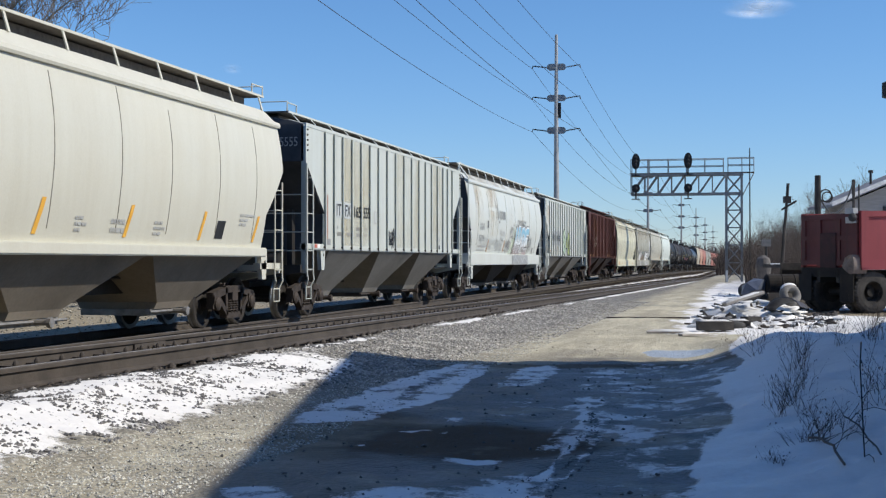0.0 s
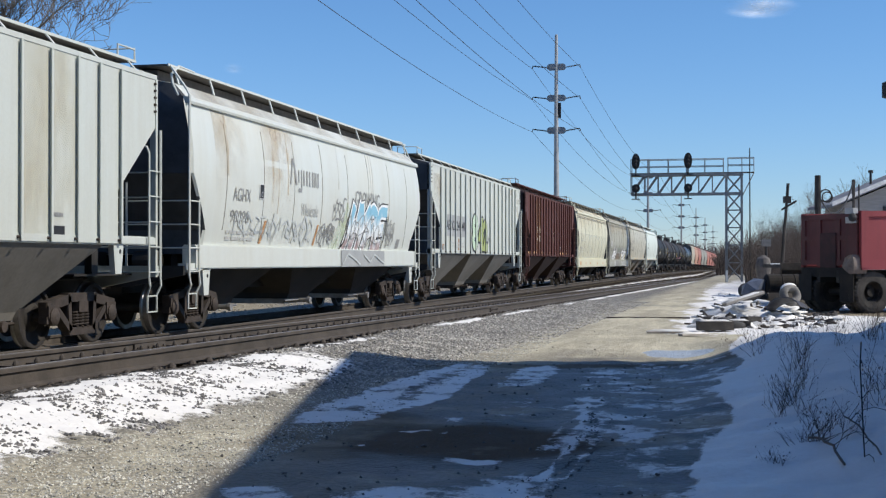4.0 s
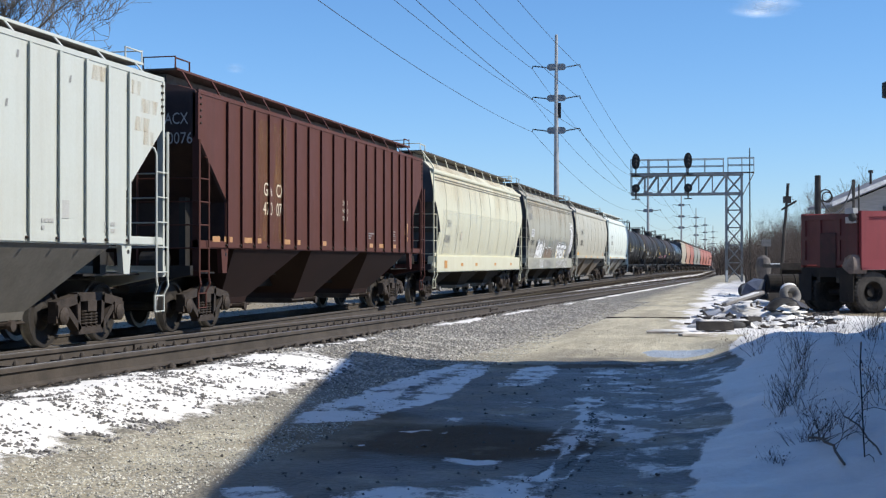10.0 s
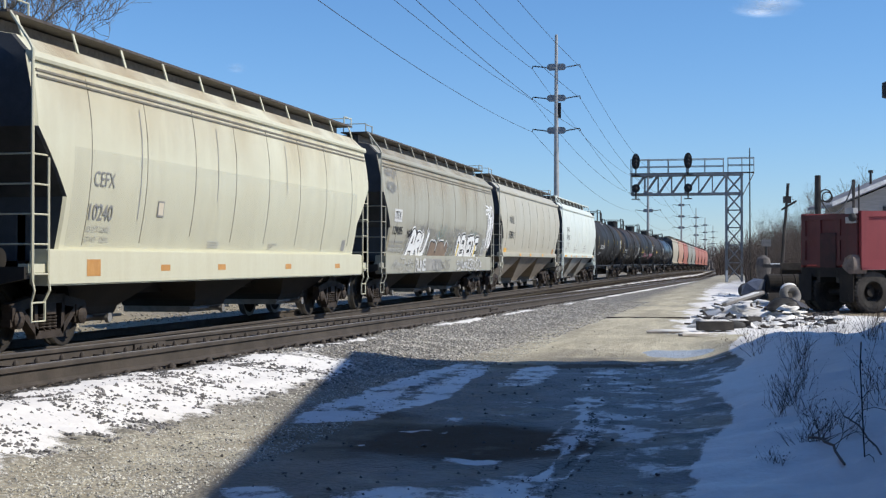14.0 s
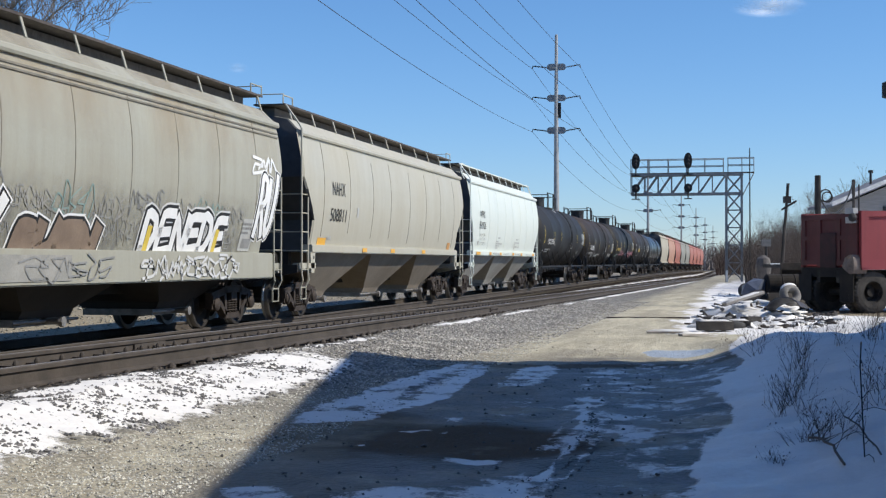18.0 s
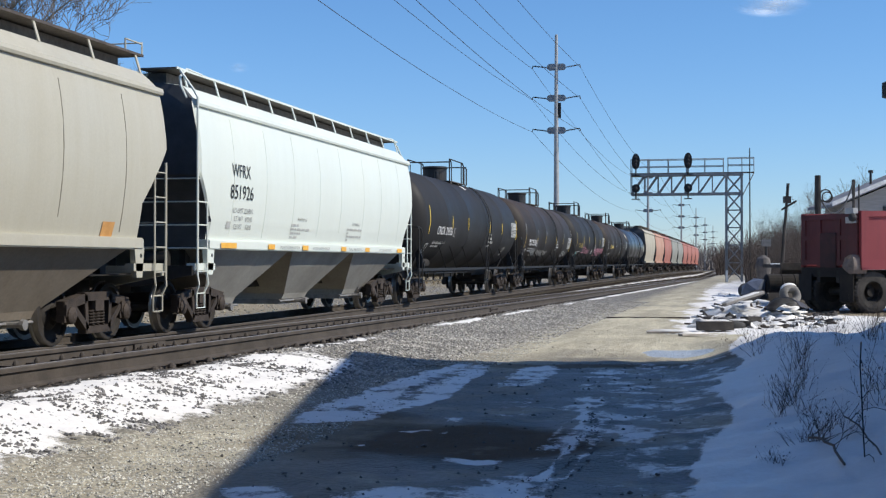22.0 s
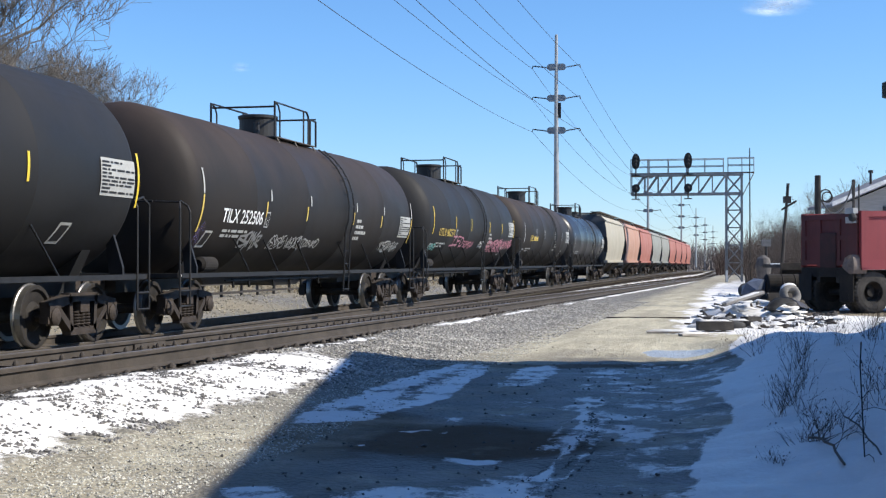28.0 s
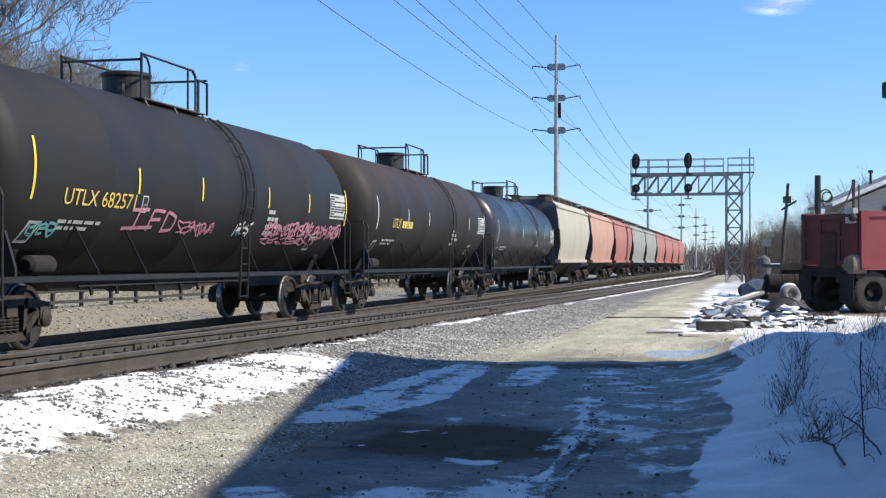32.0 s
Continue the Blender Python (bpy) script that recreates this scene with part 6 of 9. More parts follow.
scrawl(c, sk, 6.2, 7.3, 2.9, 3.3, 3, 0.06, "white", 65, 0.012)
ribbon(c, sk, [[(-4.5, 2.05), (-4.2, 2.12), (-3.8, 2.02)], [(-4.9, 1.98), (-4.6, 2.08), (-4.3, 1.96)]], 0.10, "black", 0.011)
scrawl(c, sk, -5.1, -4.3, 1.9, 2.15, 4, 0.03, "black", 85, 0.012)
patch(c, sk, -6.62, -5.82, 2.32, 2.66, "dull_white", 0.0, 0.008, "data_panel")
lettering(c, sk, "ITFX", -6.52, -5.92, 2.38, 2.60, "black", 0.01)
lettering(c, sk, "129005", -6.66, -5.66, 1.98, 2.2, "black", 0.01)
ribbon(c, sk, [[(-7.05, 1.4), (-6.98, 1.75), (-6.85, 2.15)]], 0.12, "gold_wash", 0.008)
scrawl(c, sk, -6.95, -5.3, 1.50, 1.62, 8, 0.02, "soft", 87)
bars(c, sk, -6.9, -5.4, 1.62, 1.84, 2, "spray_grey", 88)
scrawl(c, sk, -7.5, -6.4, 3.45, 3.75, 6, 0.03, "grey", 67, 0.012)
scrawl(c, sk, -7.4, -6.5, 3.05, 3.35, 6, 0.03, "grey", 86, 0.012)
for y in (1.62, 4.4):
    patch(c, sk, y, y + 0.16, 1.42, 1.82, "gold", 0.1, 0.022, "graffiti")
patch(c, sk, 5.7, 6.3, 1.45, 2.05, "soft", 0.1, 0.010, "data_panel")
bars(c, sk, 5.75, 6.25, 1.75, 2.0, 3, "grey", 9, lift=0.015)
patch(c, sk, 5.8, 6.25, 1.5, 1.68, "grey", 0.05, 0.015, "data_panel")
for z in (3.72, 3.80):
    bm = bmesh.new()
    box(bm, sk(z) - 0.02, sk(z) + 0.02, -half_of(6) + 0.8, half_of(6) - 0.8, z, z + 0.03)
    part("roof_seam", bm, SEAM, c)
roof_stain(c, -half_of(6) + 0.9, half_of(6) - 0.9, "roof_dust")
patch(c, sk, -half_of(6) + 0.9, half_of(6) - 0.9, 2.9, 3.94, "tan_wash", 0.0, 0.003, "stain", 8)
couple(c, 6)

# car 7: beige round-sided hopper
c, sk = hopper("beige round-sided covered hopper car with black lettering", half_of(7), PAINT["beige"], "round", 1.46, 3, edge=BOARD_RUST, cut=0.8, dust=1.35)
lettering(c, sk, "NAHX", -6.22, -5.24, 2.76, 3.06, "black")
lettering(c, sk, "508811", -6.3, -5.08, 2.16, 2.46, "black")
bars(c, sk, -6.3, -5.6, 1.72, 1.86, 1, "soft", 2)
patch(c, sk, -7.0, -6.4, 1.62, 1.78, "orange", name="reflector")
patch(c, sk, -4.2, -4.05, 2.3, 2.55, "soft")
patch(c, sk, 6.10, 6.48, 1.60, 1.84, "dull_orange", 0.04, 0.012, "reflector")
for y in (-3.6, -0.9, 2.6):
    patch(c, lambda z: 1.56, y, y + 0.4, 1.48, 1.58, "orange", name="reflector", lift=0.008)
couple(c, 7)

# car 8: clean white round-sided hopper
c, sk = hopper("clean white round-sided covered hopper car with a stripe of orange reflectors", half_of(8), PAINT["clean"], "round", 1.48, 3, cut=0.6, notch=(2.75, 1.95), mouth=0.8, dust=1.45, smooth_seams=True, hoop=True)
lettering(c, sk, "WFRX", -6.05, -5.12, 2.80, 3.04, "black")
lettering(c, sk, "851926", -6.10, -4.95, 2.40, 2.66, "black")
lettering(c, sk, "LD LMT 225800", -5.9, -4.9, 2.15, 2.24, "grey")
lettering(c, sk, "LT WT   60200", -5.8, -4.9, 2.00, 2.09, "grey")
lettering(c, sk, "CU FT    5200", -5.8, -4.9, 1.85, 1.94, "grey")
patch(c, sk, -6.15, -5.95, 1.85, 1.98, "soft", name="data_panel")
for y in (-2.6, 1.4):
    lettering(c, sk, "WARNING", y + 0.35, y + 0.95, 2.10, 2.17, "grey")
    bars(c, sk, y, y + 1.2, 1.72, 2.05, 4, "soft", int(y * 3))
for y, w in ((-6.45, 0.75), (-4.0, 0.38), (-1.9, 0.38), (0.9, 0.38), (2.9, 0.38), (6.0, 0.5)):
    patch(c, lambda z: 1.56, y, y + w, 1.49, 1.59, "orange", name="reflector", lift=0.012)
for y in (-3.3, -1.2, 1.5, 4.2):
    lettering(c, lambda z: 1.56, "DO NOT HAMMER ON CAR", y, y + 1.2, 1.51, 1.57, "grey")
couple(c, 8)

# cars 9 to 13: tank cars
c, sk = tank_car("black tank car with white lettering and yellow reflectors", half_of(9), PAINT["tank_black"], "yellow", 0.0)
lettering(c, sk, "CRGX 29556", -6.28, -4.15, 2.08, 2.33, "white")
code_box(c, sk, -3.95, 2.05, 0.26)
lettering(c, sk, "LD LMT 199200 LB  90355 KG", -6.5, -4.7, 1.80, 1.875, "grey")
patch(c, sk, 0.35, 0.85, 3.80, 3.92, "dull_white", 0, 0.012, "notice", 4)
couple(c, 9)
c, sk = tank_car("brownish black tank car with white lettering and a scrawl", half_of(10), PAINT["tank_brown"], "two", -0.4, 0.06)
lettering(c, sk, "TILX 252506", -6.28, -4.22, 1.96, 2.22, "white", 0.012)
for y0, y1 in ((-3.4, -2.5), (-2.35, -1.45), (-1.3, -0.3), (4.9, 5.9), (6.0, 6.7)):
    scrawl(c, sk, y0, y1, 1.52, 1.78, 7, 0.022, "soft", int(y0 * 10) + 91)
scrawl(c, sk, -5.0, -3.9, 1.5, 1.8, 5, 0.05, "grey", 98)
ribbon(c, sk, [[(-7.3, 1.5), (-7.0, 1.9), (-6.8, 1.6)], [(-7.2, 1.8), (-6.9, 1.5)]], 0.12, "violet_wash", 0.010)
code_box(c, sk, -4.08, 1.92, 0.30)
couple(c, 10)
c, sk = tank_car("black tank car with amber lettering and pink graffiti", half_of(11), PAINT["tank_black"], "yellow", -0.9)
lettering(c, sk, "UTLX 682571", -5.95, -3.72, 2.05, 2.28, "amber")
ribbon(c, sk, [[(-3.9, 1.76), (-2.9, 1.80)], [(-3.55, 1.76), (-3.5, 2.06)], [(-3.75, 2.05), (-3.2, 2.07)], [(-3.05, 1.76), (-3.0, 2.06), (-2.6, 2.06)], [(-3.0, 1.92), (-2.7, 1.93)],
               [(-2.5, 1.75), (-2.45, 2.05), (-2.1, 1.98), (-2.15, 1.78), (-2.5, 1.75)]], 0.055, "pink", 0.014, "graffiti", "pink spray-painted scrawl")
scrawl(c, sk, -1.9, -0.4, 1.70, 1.96, 7, 0.03, "pink", 94)
code_box(c, sk, -3.5, 2.02, 0.26)
scrawl(c, sk, 0.7, 1.4, 1.72, 2.0, 3, 0.04, "dull_white", 95)
for k in range(5):
    scrawl(c, sk, 2.3 + k * 1.0, 3.2 + k * 1.0, 1.76, 2.06, 5, 0.045, "pink", 96 + k)
scrawl(c, sk, 2.4, 5.6, 1.60, 1.74, 9, 0.025, "pink", 103)
scrawl(c, sk, -6.6, -5.9, 1.6, 1.8, 3, 0.04, "teal", 97)
couple(c, 11)
c, sk = tank_car("dark grey tank car with amber lettering", half_of(12), PAINT["tank_brown"], "dull_white", 0.2)
lettering(c, sk, "UTLX", -5.3, -4.5, 2.15, 2.4, "amber")
bars(c, sk, -4.3, -3.1, 2.10, 2.44, 1, "amber", 12)
couple(c, 12)
c, sk = tank_car("glossy black tank car with sky reflections", half_of(13), PAINT["tank_shiny"], "dull_white", 0.2, 0.08)
couple(c, 13)

# cars 14 to 22: shorter hoppers at the tail
for n, (colour, words) in enumerate((("tan", "tan"), ("salmon", "salmon pink"), ("red", "faded red"), ("grey_green", "grey-green"), ("grey_green", "grey-green"),
                                     ("red", "faded red"), ("red", "faded red"), ("red", "faded red"), ("red", "faded red"))):
    c, sk = hopper(words + " round-sided covered hopper car at the tail of the train", half_of(14 + n), PAINT[colour], "round", 1.2, 2, cut=0.9, notch=(2.9, 1.9), near=False)
    for y in (-2.5, 0, 2.5):
        patch(c, sk, y - 0.02, y + 0.02, 1.5, 3.8, "soft", name="plate_seam")
    couple(c, 14 + n)
# ---- helpers for setting things out from the road ----
VC, VS = math.cos(radians(VIEW)), math.sin(radians(VIEW))


def out(u, d):
    """The place u metres to the right of the line of view and d metres ahead."""
    return u * VC - d * VS, u * VS + d * VC


def ground_at(x, y):
    return float(ground_height(np.array([[x]]), np.array([[y]]))[0, 0])


# ---- ties, plates and spikes ----
def tie_mesh():
    bm = bmesh.new()
    loft(bm, [[(-1.3, -0.11, -0.17), (-1.3, 0.11, -0.17), (-1.3, 0.105, 0.0), (-1.3, -0.105, 0.0)],
              [(0, -0.11, -0.17), (0, 0.11, -0.17), (0, 0.105, 0.004), (0, -0.105, 0.004)],
              [(1.3, -0.11, -0.17), (1.3, 0.11, -0.17), (1.3, 0.10, -0.003), (1.3, -0.10, -0.003)]])
    return mesh_of("tie", bm, M["tie"])


TIE = tie_mesh()
bm = bmesh.new()
box(bm, -0.16, 0.18, -0.08, 0.08, 0.0, 0.016)
for x, y, s in ((0.125, 0.0, 0.045), (-0.125, 0.03, 0.028)):
    lathe(bm, [(0.0, s), (0.035, s * 1.1), (0.06, s * 0.8), (0.075, s * 0.3)], 8, "z", (x, y, 0))
PLATE = mesh_of("tie_plate", bm, M["rail_web"])
near_bed = tagged(thing("track_bed", "wooden ties and spiked plates of the near railway track", "track"), kind="structure")
rng = random.Random(5)
y = 5.0
while y < 78:
    t = place("tie", TIE, near_bed, pose(n_shift(y) + rng.uniform(-0.03, 0.03), y, n_rail(y) - 0.178, 0, 1.4, rng.uniform(-1, 1)))
    if y < 45:
        for s in (-1, 1):
            place("tie_plate", PLATE, t, pose(s * 0.7525, 0, 0.002, 0, 0, 0 if s > 0 else 180))
    y += 0.50
vs, fs = [], []


def add_box(vs, fs, x0, x1, y0, y1, z0, z1):
    n = len(vs)
    vs += [(x0, y0, z0), (x1, y0, z0), (x1, y1, z0), (x0, y1, z0), (x0, y0, z1), (x1, y0, z1), (x1, y1, z1), (x0, y1, z1)]
    fs += [(n + 3, n + 2, n + 1, n), (n + 4, n + 5, n + 6, n + 7), (n, n + 1, n + 5, n + 4), (n + 1, n + 2, n + 6, n + 5), (n + 2, n + 3, n + 7, n + 6), (n + 3, n, n + 4, n + 7)]


for shift, level, a in ((n_shift, n_rail, 78), (t_shift, t_rail, 0)):
    y = a
    while y < 240:
        x, z = shift(y), level(y) - 0.178
        add_box(vs, fs, x - 1.3, x + 1.3, y - 0.11, y + 0.11, z - 0.15, z)
        y += 0.55
me = bpy.data.meshes.new("far_ties")
me.from_pydata(vs, [], fs)
me.materials.append(M["tie"])
tagged(new("far_ties", me), "rows of weathered wooden ties under the rails", "ties", kind="stuff")

# rail joints of the near track
for s, y in ((-1, 15.9), (-1, 29.5), (1, 31.6)):
    bm = bmesh.new()
    x, z = n_shift(y) + s * 0.7525, n_rail(y) + 0.03 * s
    for o in (-1, 1):
        box(bm, x + o * 0.013, x + o * 0.038, y - 0.45, y + 0.45, z - 0.15, z - 0.05)
        for k in range(6):
            tube(bm, (x + o * 0.03, y - 0.375 + k * 0.15, z - 0.1), (x + o * 0.06, y - 0.375 + k * 0.15, z - 0.1), 0.016, n=6)
    tagged(new("rail_joint", mesh_of("rail_joint", bm, M["rail_web"])), "bolted joint bar on a worn rail", "joint bar", kind="structure")


# ---- loose stone: shoulder ballast and road pebbles ----
def stones_of(name, label, count, region, size, material, seed, bury=0.3):
    rng = np.random.default_rng(seed)
    base = np.array([(1, 0, 0), (-1, 0, 0), (0, 1, 0), (0, -1, 0), (0, 0, 1), (0, 0, -1)], float)
    tri = [(0, 2, 4), (2, 1, 4), (1, 3, 4), (3, 0, 4), (2, 0, 5), (1, 2, 5), (3, 1, 5), (0, 3, 5)]
    X, Y = region(rng, count)
    Z = ground_height(X[:, None], Y[:, None])[:, 0]
    vs, fs = [], []
    for i in range(len(X)):
        p = Vector((X[i], Y[i], 0))
        zz = Z[i] + noise.noise(p * 0.6) * 0.03 + noise.noise(p * 2.1) * 0.02
        r = size[0] + (size[1] - size[0]) * rng.random() ** (2.2 if name == "pebbles" else 1.0)
        q = base * (rng.uniform(0.55, 1.15, (6, 1))) * r * np.array([1.2, 1.0, 0.8])
        a = rng.uniform(0, 6.28)
        c, s = math.cos(a), math.sin(a)
        b = rng.uniform(-0.6, 0.6)
        cb, sb = math.cos(b), math.sin(b)
        n = len(vs)
        for x, y, z in q:
            y, z = y * cb - z * sb, y * sb + z * cb
            vs.append((X[i] + x * c - y * s, Y[i] + x * s + y * c, zz + z + r * (0.5 - bury)))
        fs += [(n + t[0], n + t[1], n + t[2]) for t in tri]
    me = bpy.data.meshes.new(name)
    me.from_pydata(vs, [], fs)
    me.materials.append(material)
    return tagged(new(name, me), label, "stones", kind="stuff")


def thinned(x, y, rng, keep_on_snow):
    """Leaves fewer stones where snow lies, in clumps."""
    w = ground_snow(x[:, None], y[:, None])[:, 0]
    clump = np.array([noise.noise(Vector((a * 1.1, b * 1.1, 3))) for a, b in zip(x, y)])
    keep = (w < 0.45) | (rng.random(len(x)) < keep_on_snow * (1 + 2.2 * np.clip(clump, -0.4, 1)))
    return x[keep], y[keep]


def shoulder_region(rng, n):
    y = 5.5 + 40 * rng.random(n) ** 2.0
    wide = np.clip(1.1 + 0.10 * (y - 9), 1.1, 2.5)
    return thinned(N_X + 1.0 + wide * rng.random(n) ** 0.9, y, rng, 0.0)


def snowy_region(rng, n):
    y = 5.5 + 14 * rng.random(n) ** 1.4
    x = N_X + 1.0 + 1.6 * rng.random(n)
    w = ground_snow(x[:, None], y[:, None])[:, 0]
    clump = np.array([noise.noise(Vector((a * 0.9, b * 0.9, 3))) + 0.6 * noise.noise(Vector((a * 3.1, b * 3.1, 8))) for a, b in zip(x, y)])
    keep = (w > 0.4) & (rng.random(n) < np.clip(0.14 + 1.35 * clump, 0.03, 0.95))
    return x[keep], y[keep]


def bed_region(rng, n):
    y = 6 + 40 * rng.random(n) ** 1.8
    return N_X + rng.uniform(-2.4, 1.0, n), y


def road_region(rng, n):
    y = 6.3 + 22 * rng.random(n) ** 1.3
    u = rng.uniform(-0.3, 0.16, n) * y
    keep = rng.random(n) < np.clip((19 - y) / 4, 0.3, 1)
    return thinned((u - 0.22 * y)[keep], y[keep], rng, 0.35)


def verge_region(rng, n):
    y = 6.0 + 16 * rng.random(n) ** 1.5
    return thinned(rng.uniform(-5.0, -3.0, n), y, rng, 0.1)


def far_region(rng, n):
    y = 14 + 60 * rng.random(n) ** 1.6
    return T_X - 6.0 - 22 * rng.random(n), y + 14


M["wet_stone"] = plain("dark_wet_pebble", (0.05, 0.048, 0.045), (0.12, 0.11, 0.10), 3, 0.6, 0, 0.2, 40, 0.4)
stones_of("ballast", "grey crushed stone on the shoulder of the track", 26000, shoulder_region, (0.012, 0.03), M["stone"], 11)
stones_of("ballast", "dark crushed stone between the rails", 7000, bed_region, (0.015, 0.032), plain("sooty_stone", (0.055, 0.045, 0.036), (0.115, 0.095, 0.076), 2, 0.9, 0, 0.3, 40, 0.4), 12, 0.45)
stones_of("ballast", "dark wet stone showing through the snow", 26000, snowy_region, (0.009, 0.028), plain("wet_ballast", (0.07, 0.068, 0.066), (0.20, 0.19, 0.18), 2, 0.7, 0, 0.2, 40, 0.4), 16, 0.42)
stones_of("gravel", "fine pale gravel beside the road", 24000, verge_region, (0.005, 0.013), plain("pale_gravel", (0.31, 0.30, 0.262), (0.63, 0.608, 0.535), 2, 0.9, 0, 0.2, 40, 0.4), 15)
stones_of("pebbles", "loose dark pebbles on the gravel road", 1700, road_region, (0.004, 0.02), M["wet_stone"], 13)


def rut_region(rng, n):
    """Along the two lines of a tyre's print, curving away from the camera."""
    d = 7.1 + 4.2 * rng.random(n)
    line = np.interp(d, [7.0, 7.6, 8.6, 9.6, 10.9], [0.38, 0.50, 0.80, 1.02, 1.22]) + rng.choice([-0.11, 0.0, 0.11], n) * np.clip((11.5 - d) / 3, 0.2, 1) + rng.normal(0, 0.012, n)
    return line * math.cos(radians(VIEW)) - d * math.sin(radians(VIEW)), line * math.sin(radians(VIEW)) + d * math.cos(radians(VIEW))


def clod_region(rng, n):
    d = rng.uniform(10.2, 17.2, n)
    r = rng.uniform(0.2, 2.3, n) + 0.06 * (d - 12)
    return r * math.cos(radians(VIEW)) - d * math.sin(radians(VIEW)), r * math.sin(radians(VIEW)) + d * math.cos(radians(VIEW))


stones_of("clods", "dark frozen clods thrown up along a tyre print", 420, rut_region, (0.003, 0.011), M["wet_stone"], 18, 0.45)
stones_of("clods", "dark frozen clods of mud on the icy road", 75, clod_region, (0.006, 0.024), M["wet_stone"], 19, 0.3)
stones_of("ballast", "grey crushed stone on the far side of the tracks", 14000, far_region, (0.02, 0.065), plain("far_stone", (0.17, 0.15, 0.11), (0.40, 0.36, 0.275), 2, 0.9, 0, 0.3, 40, 0.4), 14)


# ---- transmission poles and wires ----
POLE_X = -15.0


def power_pole(y, top, arms, lean=0.0):
    p = thing("power_pole", "tall grey steel power pole with three pairs of insulator arms", "power pole", pose(POLE_X, y, -0.4), "line of power poles")
    bm = bmesh.new()
    rings = []
    for k in range(7):
        z = (top + 0.4) * k / 6
        r = 0.27 - 0.15 * k / 6
        rings.append([(r * math.cos(a * math.pi / 6) + lean * z, r * math.sin(a * math.pi / 6), z) for a in range(12)])
    loft(bm, rings)
    part("pole", bm, M["galv"], p, smooth=False)
    for z in arms:
        h = z + 0.4
        bm = bmesh.new()
        q = [(-0.75, -0.12), (-0.6, -0.26), (0.6, -0.26), (0.75, -0.12), (0.75, 0.12), (0.6, 0.26), (-0.6, 0.26), (-0.75, 0.12)]
        loft(bm, [[(a, -0.09, h + b) for a, b in q], [(a, 0.09, h + b) for a, b in q]])
        part("arm_bracket", bm, PLATE_GREY, p)
        for s in (-1, 1):
            bm = bmesh.new()
            pts = [(s * 0.7, 0, h - 0.05), (s * 1.1, 0, h + 0.02), (s * 1.5, 0, h + 0.08), (s * 1.9, 0, h + 0.14)]
            chain(bm, pts, 0.035, 6)
            for k in range(8):
                x = s * (0.85 + k * 0.12)
                lathe(bm, [(x - 0.02, 0.05), (x, 0.085), (x + 0.02, 0.05)], 8, "x", (0, 0, h - 0.02 + 0.018 * k))
            tube(bm, (s * 1.9, 0, h + 0.14), (s * 1.95, 0, h - 0.08), 0.035, n=6)
            part("insulator", bm, M["steel_dark"], p)
    return p


PLATE_GREY = plain("weathered_plate", (0.20, 0.21, 0.22), (0.30, 0.31, 0.32), 4, 0.6, 0.3)
HIGH, LOW = (16.9, 14.4, 11.8), (14.3, 11.7, 9.1)
poles = [(2.0, 22.5, (20.0, 17.5, 14.9)), (107.7, 19.5, HIGH), (209.5, 17.0, LOW), (315.8, 17.0, LOW), (406.0, 17.0, LOW), (492.0, 17.0, LOW), (604.0, 17.0, LOW)]
for y, top, arms in poles:
    power_pole(y, top, arms)
bm = bmesh.new()
box(bm, POLE_X + 0.17, POLE_X + 0.37, 107.6, 107.8, 12.8, 14.0)
tagged(new("pole_box", mesh_of("pole_box", bm, M["steel_dark"])), "dark equipment box strapped to the steel pole", "equipment box")
for (ya, _, za), (yb, _, zb) in zip(poles[:4], poles[1:5]):
    for a, b in zip(za, zb):
        for s in (-1, 1):
            bm = bmesh.new()
            n = 24
            pts = []
            for k in range(n + 1):
                q = k / n
                pts.append((POLE_X + s * 1.95, ya + (yb - ya) * q, a - 0.08 + (b - a) * q - 4 * 1.5 * q * (1 - q)))
            chain(bm, pts, 0.015 if ya < 200 else 0.02, 4)
            tagged(new("power_line", mesh_of("power_line", bm, M["steel_dark"])), "dark sagging power line between steel poles", "power line", "power lines")


# ---- low fence beyond the far track ----
fence = thing("fence", "low dark post-and-rail fence along the gravel beyond the tracks", "fence")
bm = bmesh.new()
box(bm, -0.05, 0.05, -0.06, 0.06, -0.6, 0.42)
POST = mesh_of("post", bm, M["scrap"])
bm = bmesh.new()
box(bm, 0.05, 0.10, -1.0, 1.0, -0.05, 0.05)
RAIL = mesh_of("rail_board", bm, M["scrap"])
rng = random.Random(44)
for k in range(46):
    y = 26 + k * 2.0
    place("post", POST, fence, pose(-21.0 + rng.uniform(-0.06, 0.06), y + rng.uniform(-0.15, 0.15), 0.0, rng.uniform(-3, 3), rng.uniform(-3, 3), 0))
    for z in (0.0, 0.36):
        place("rail_board", RAIL, fence, pose(-21.0, y + 1.0, z + rng.uniform(-0.015, 0.015), rng.uniform(-0.5, 0.5), 0, 0))


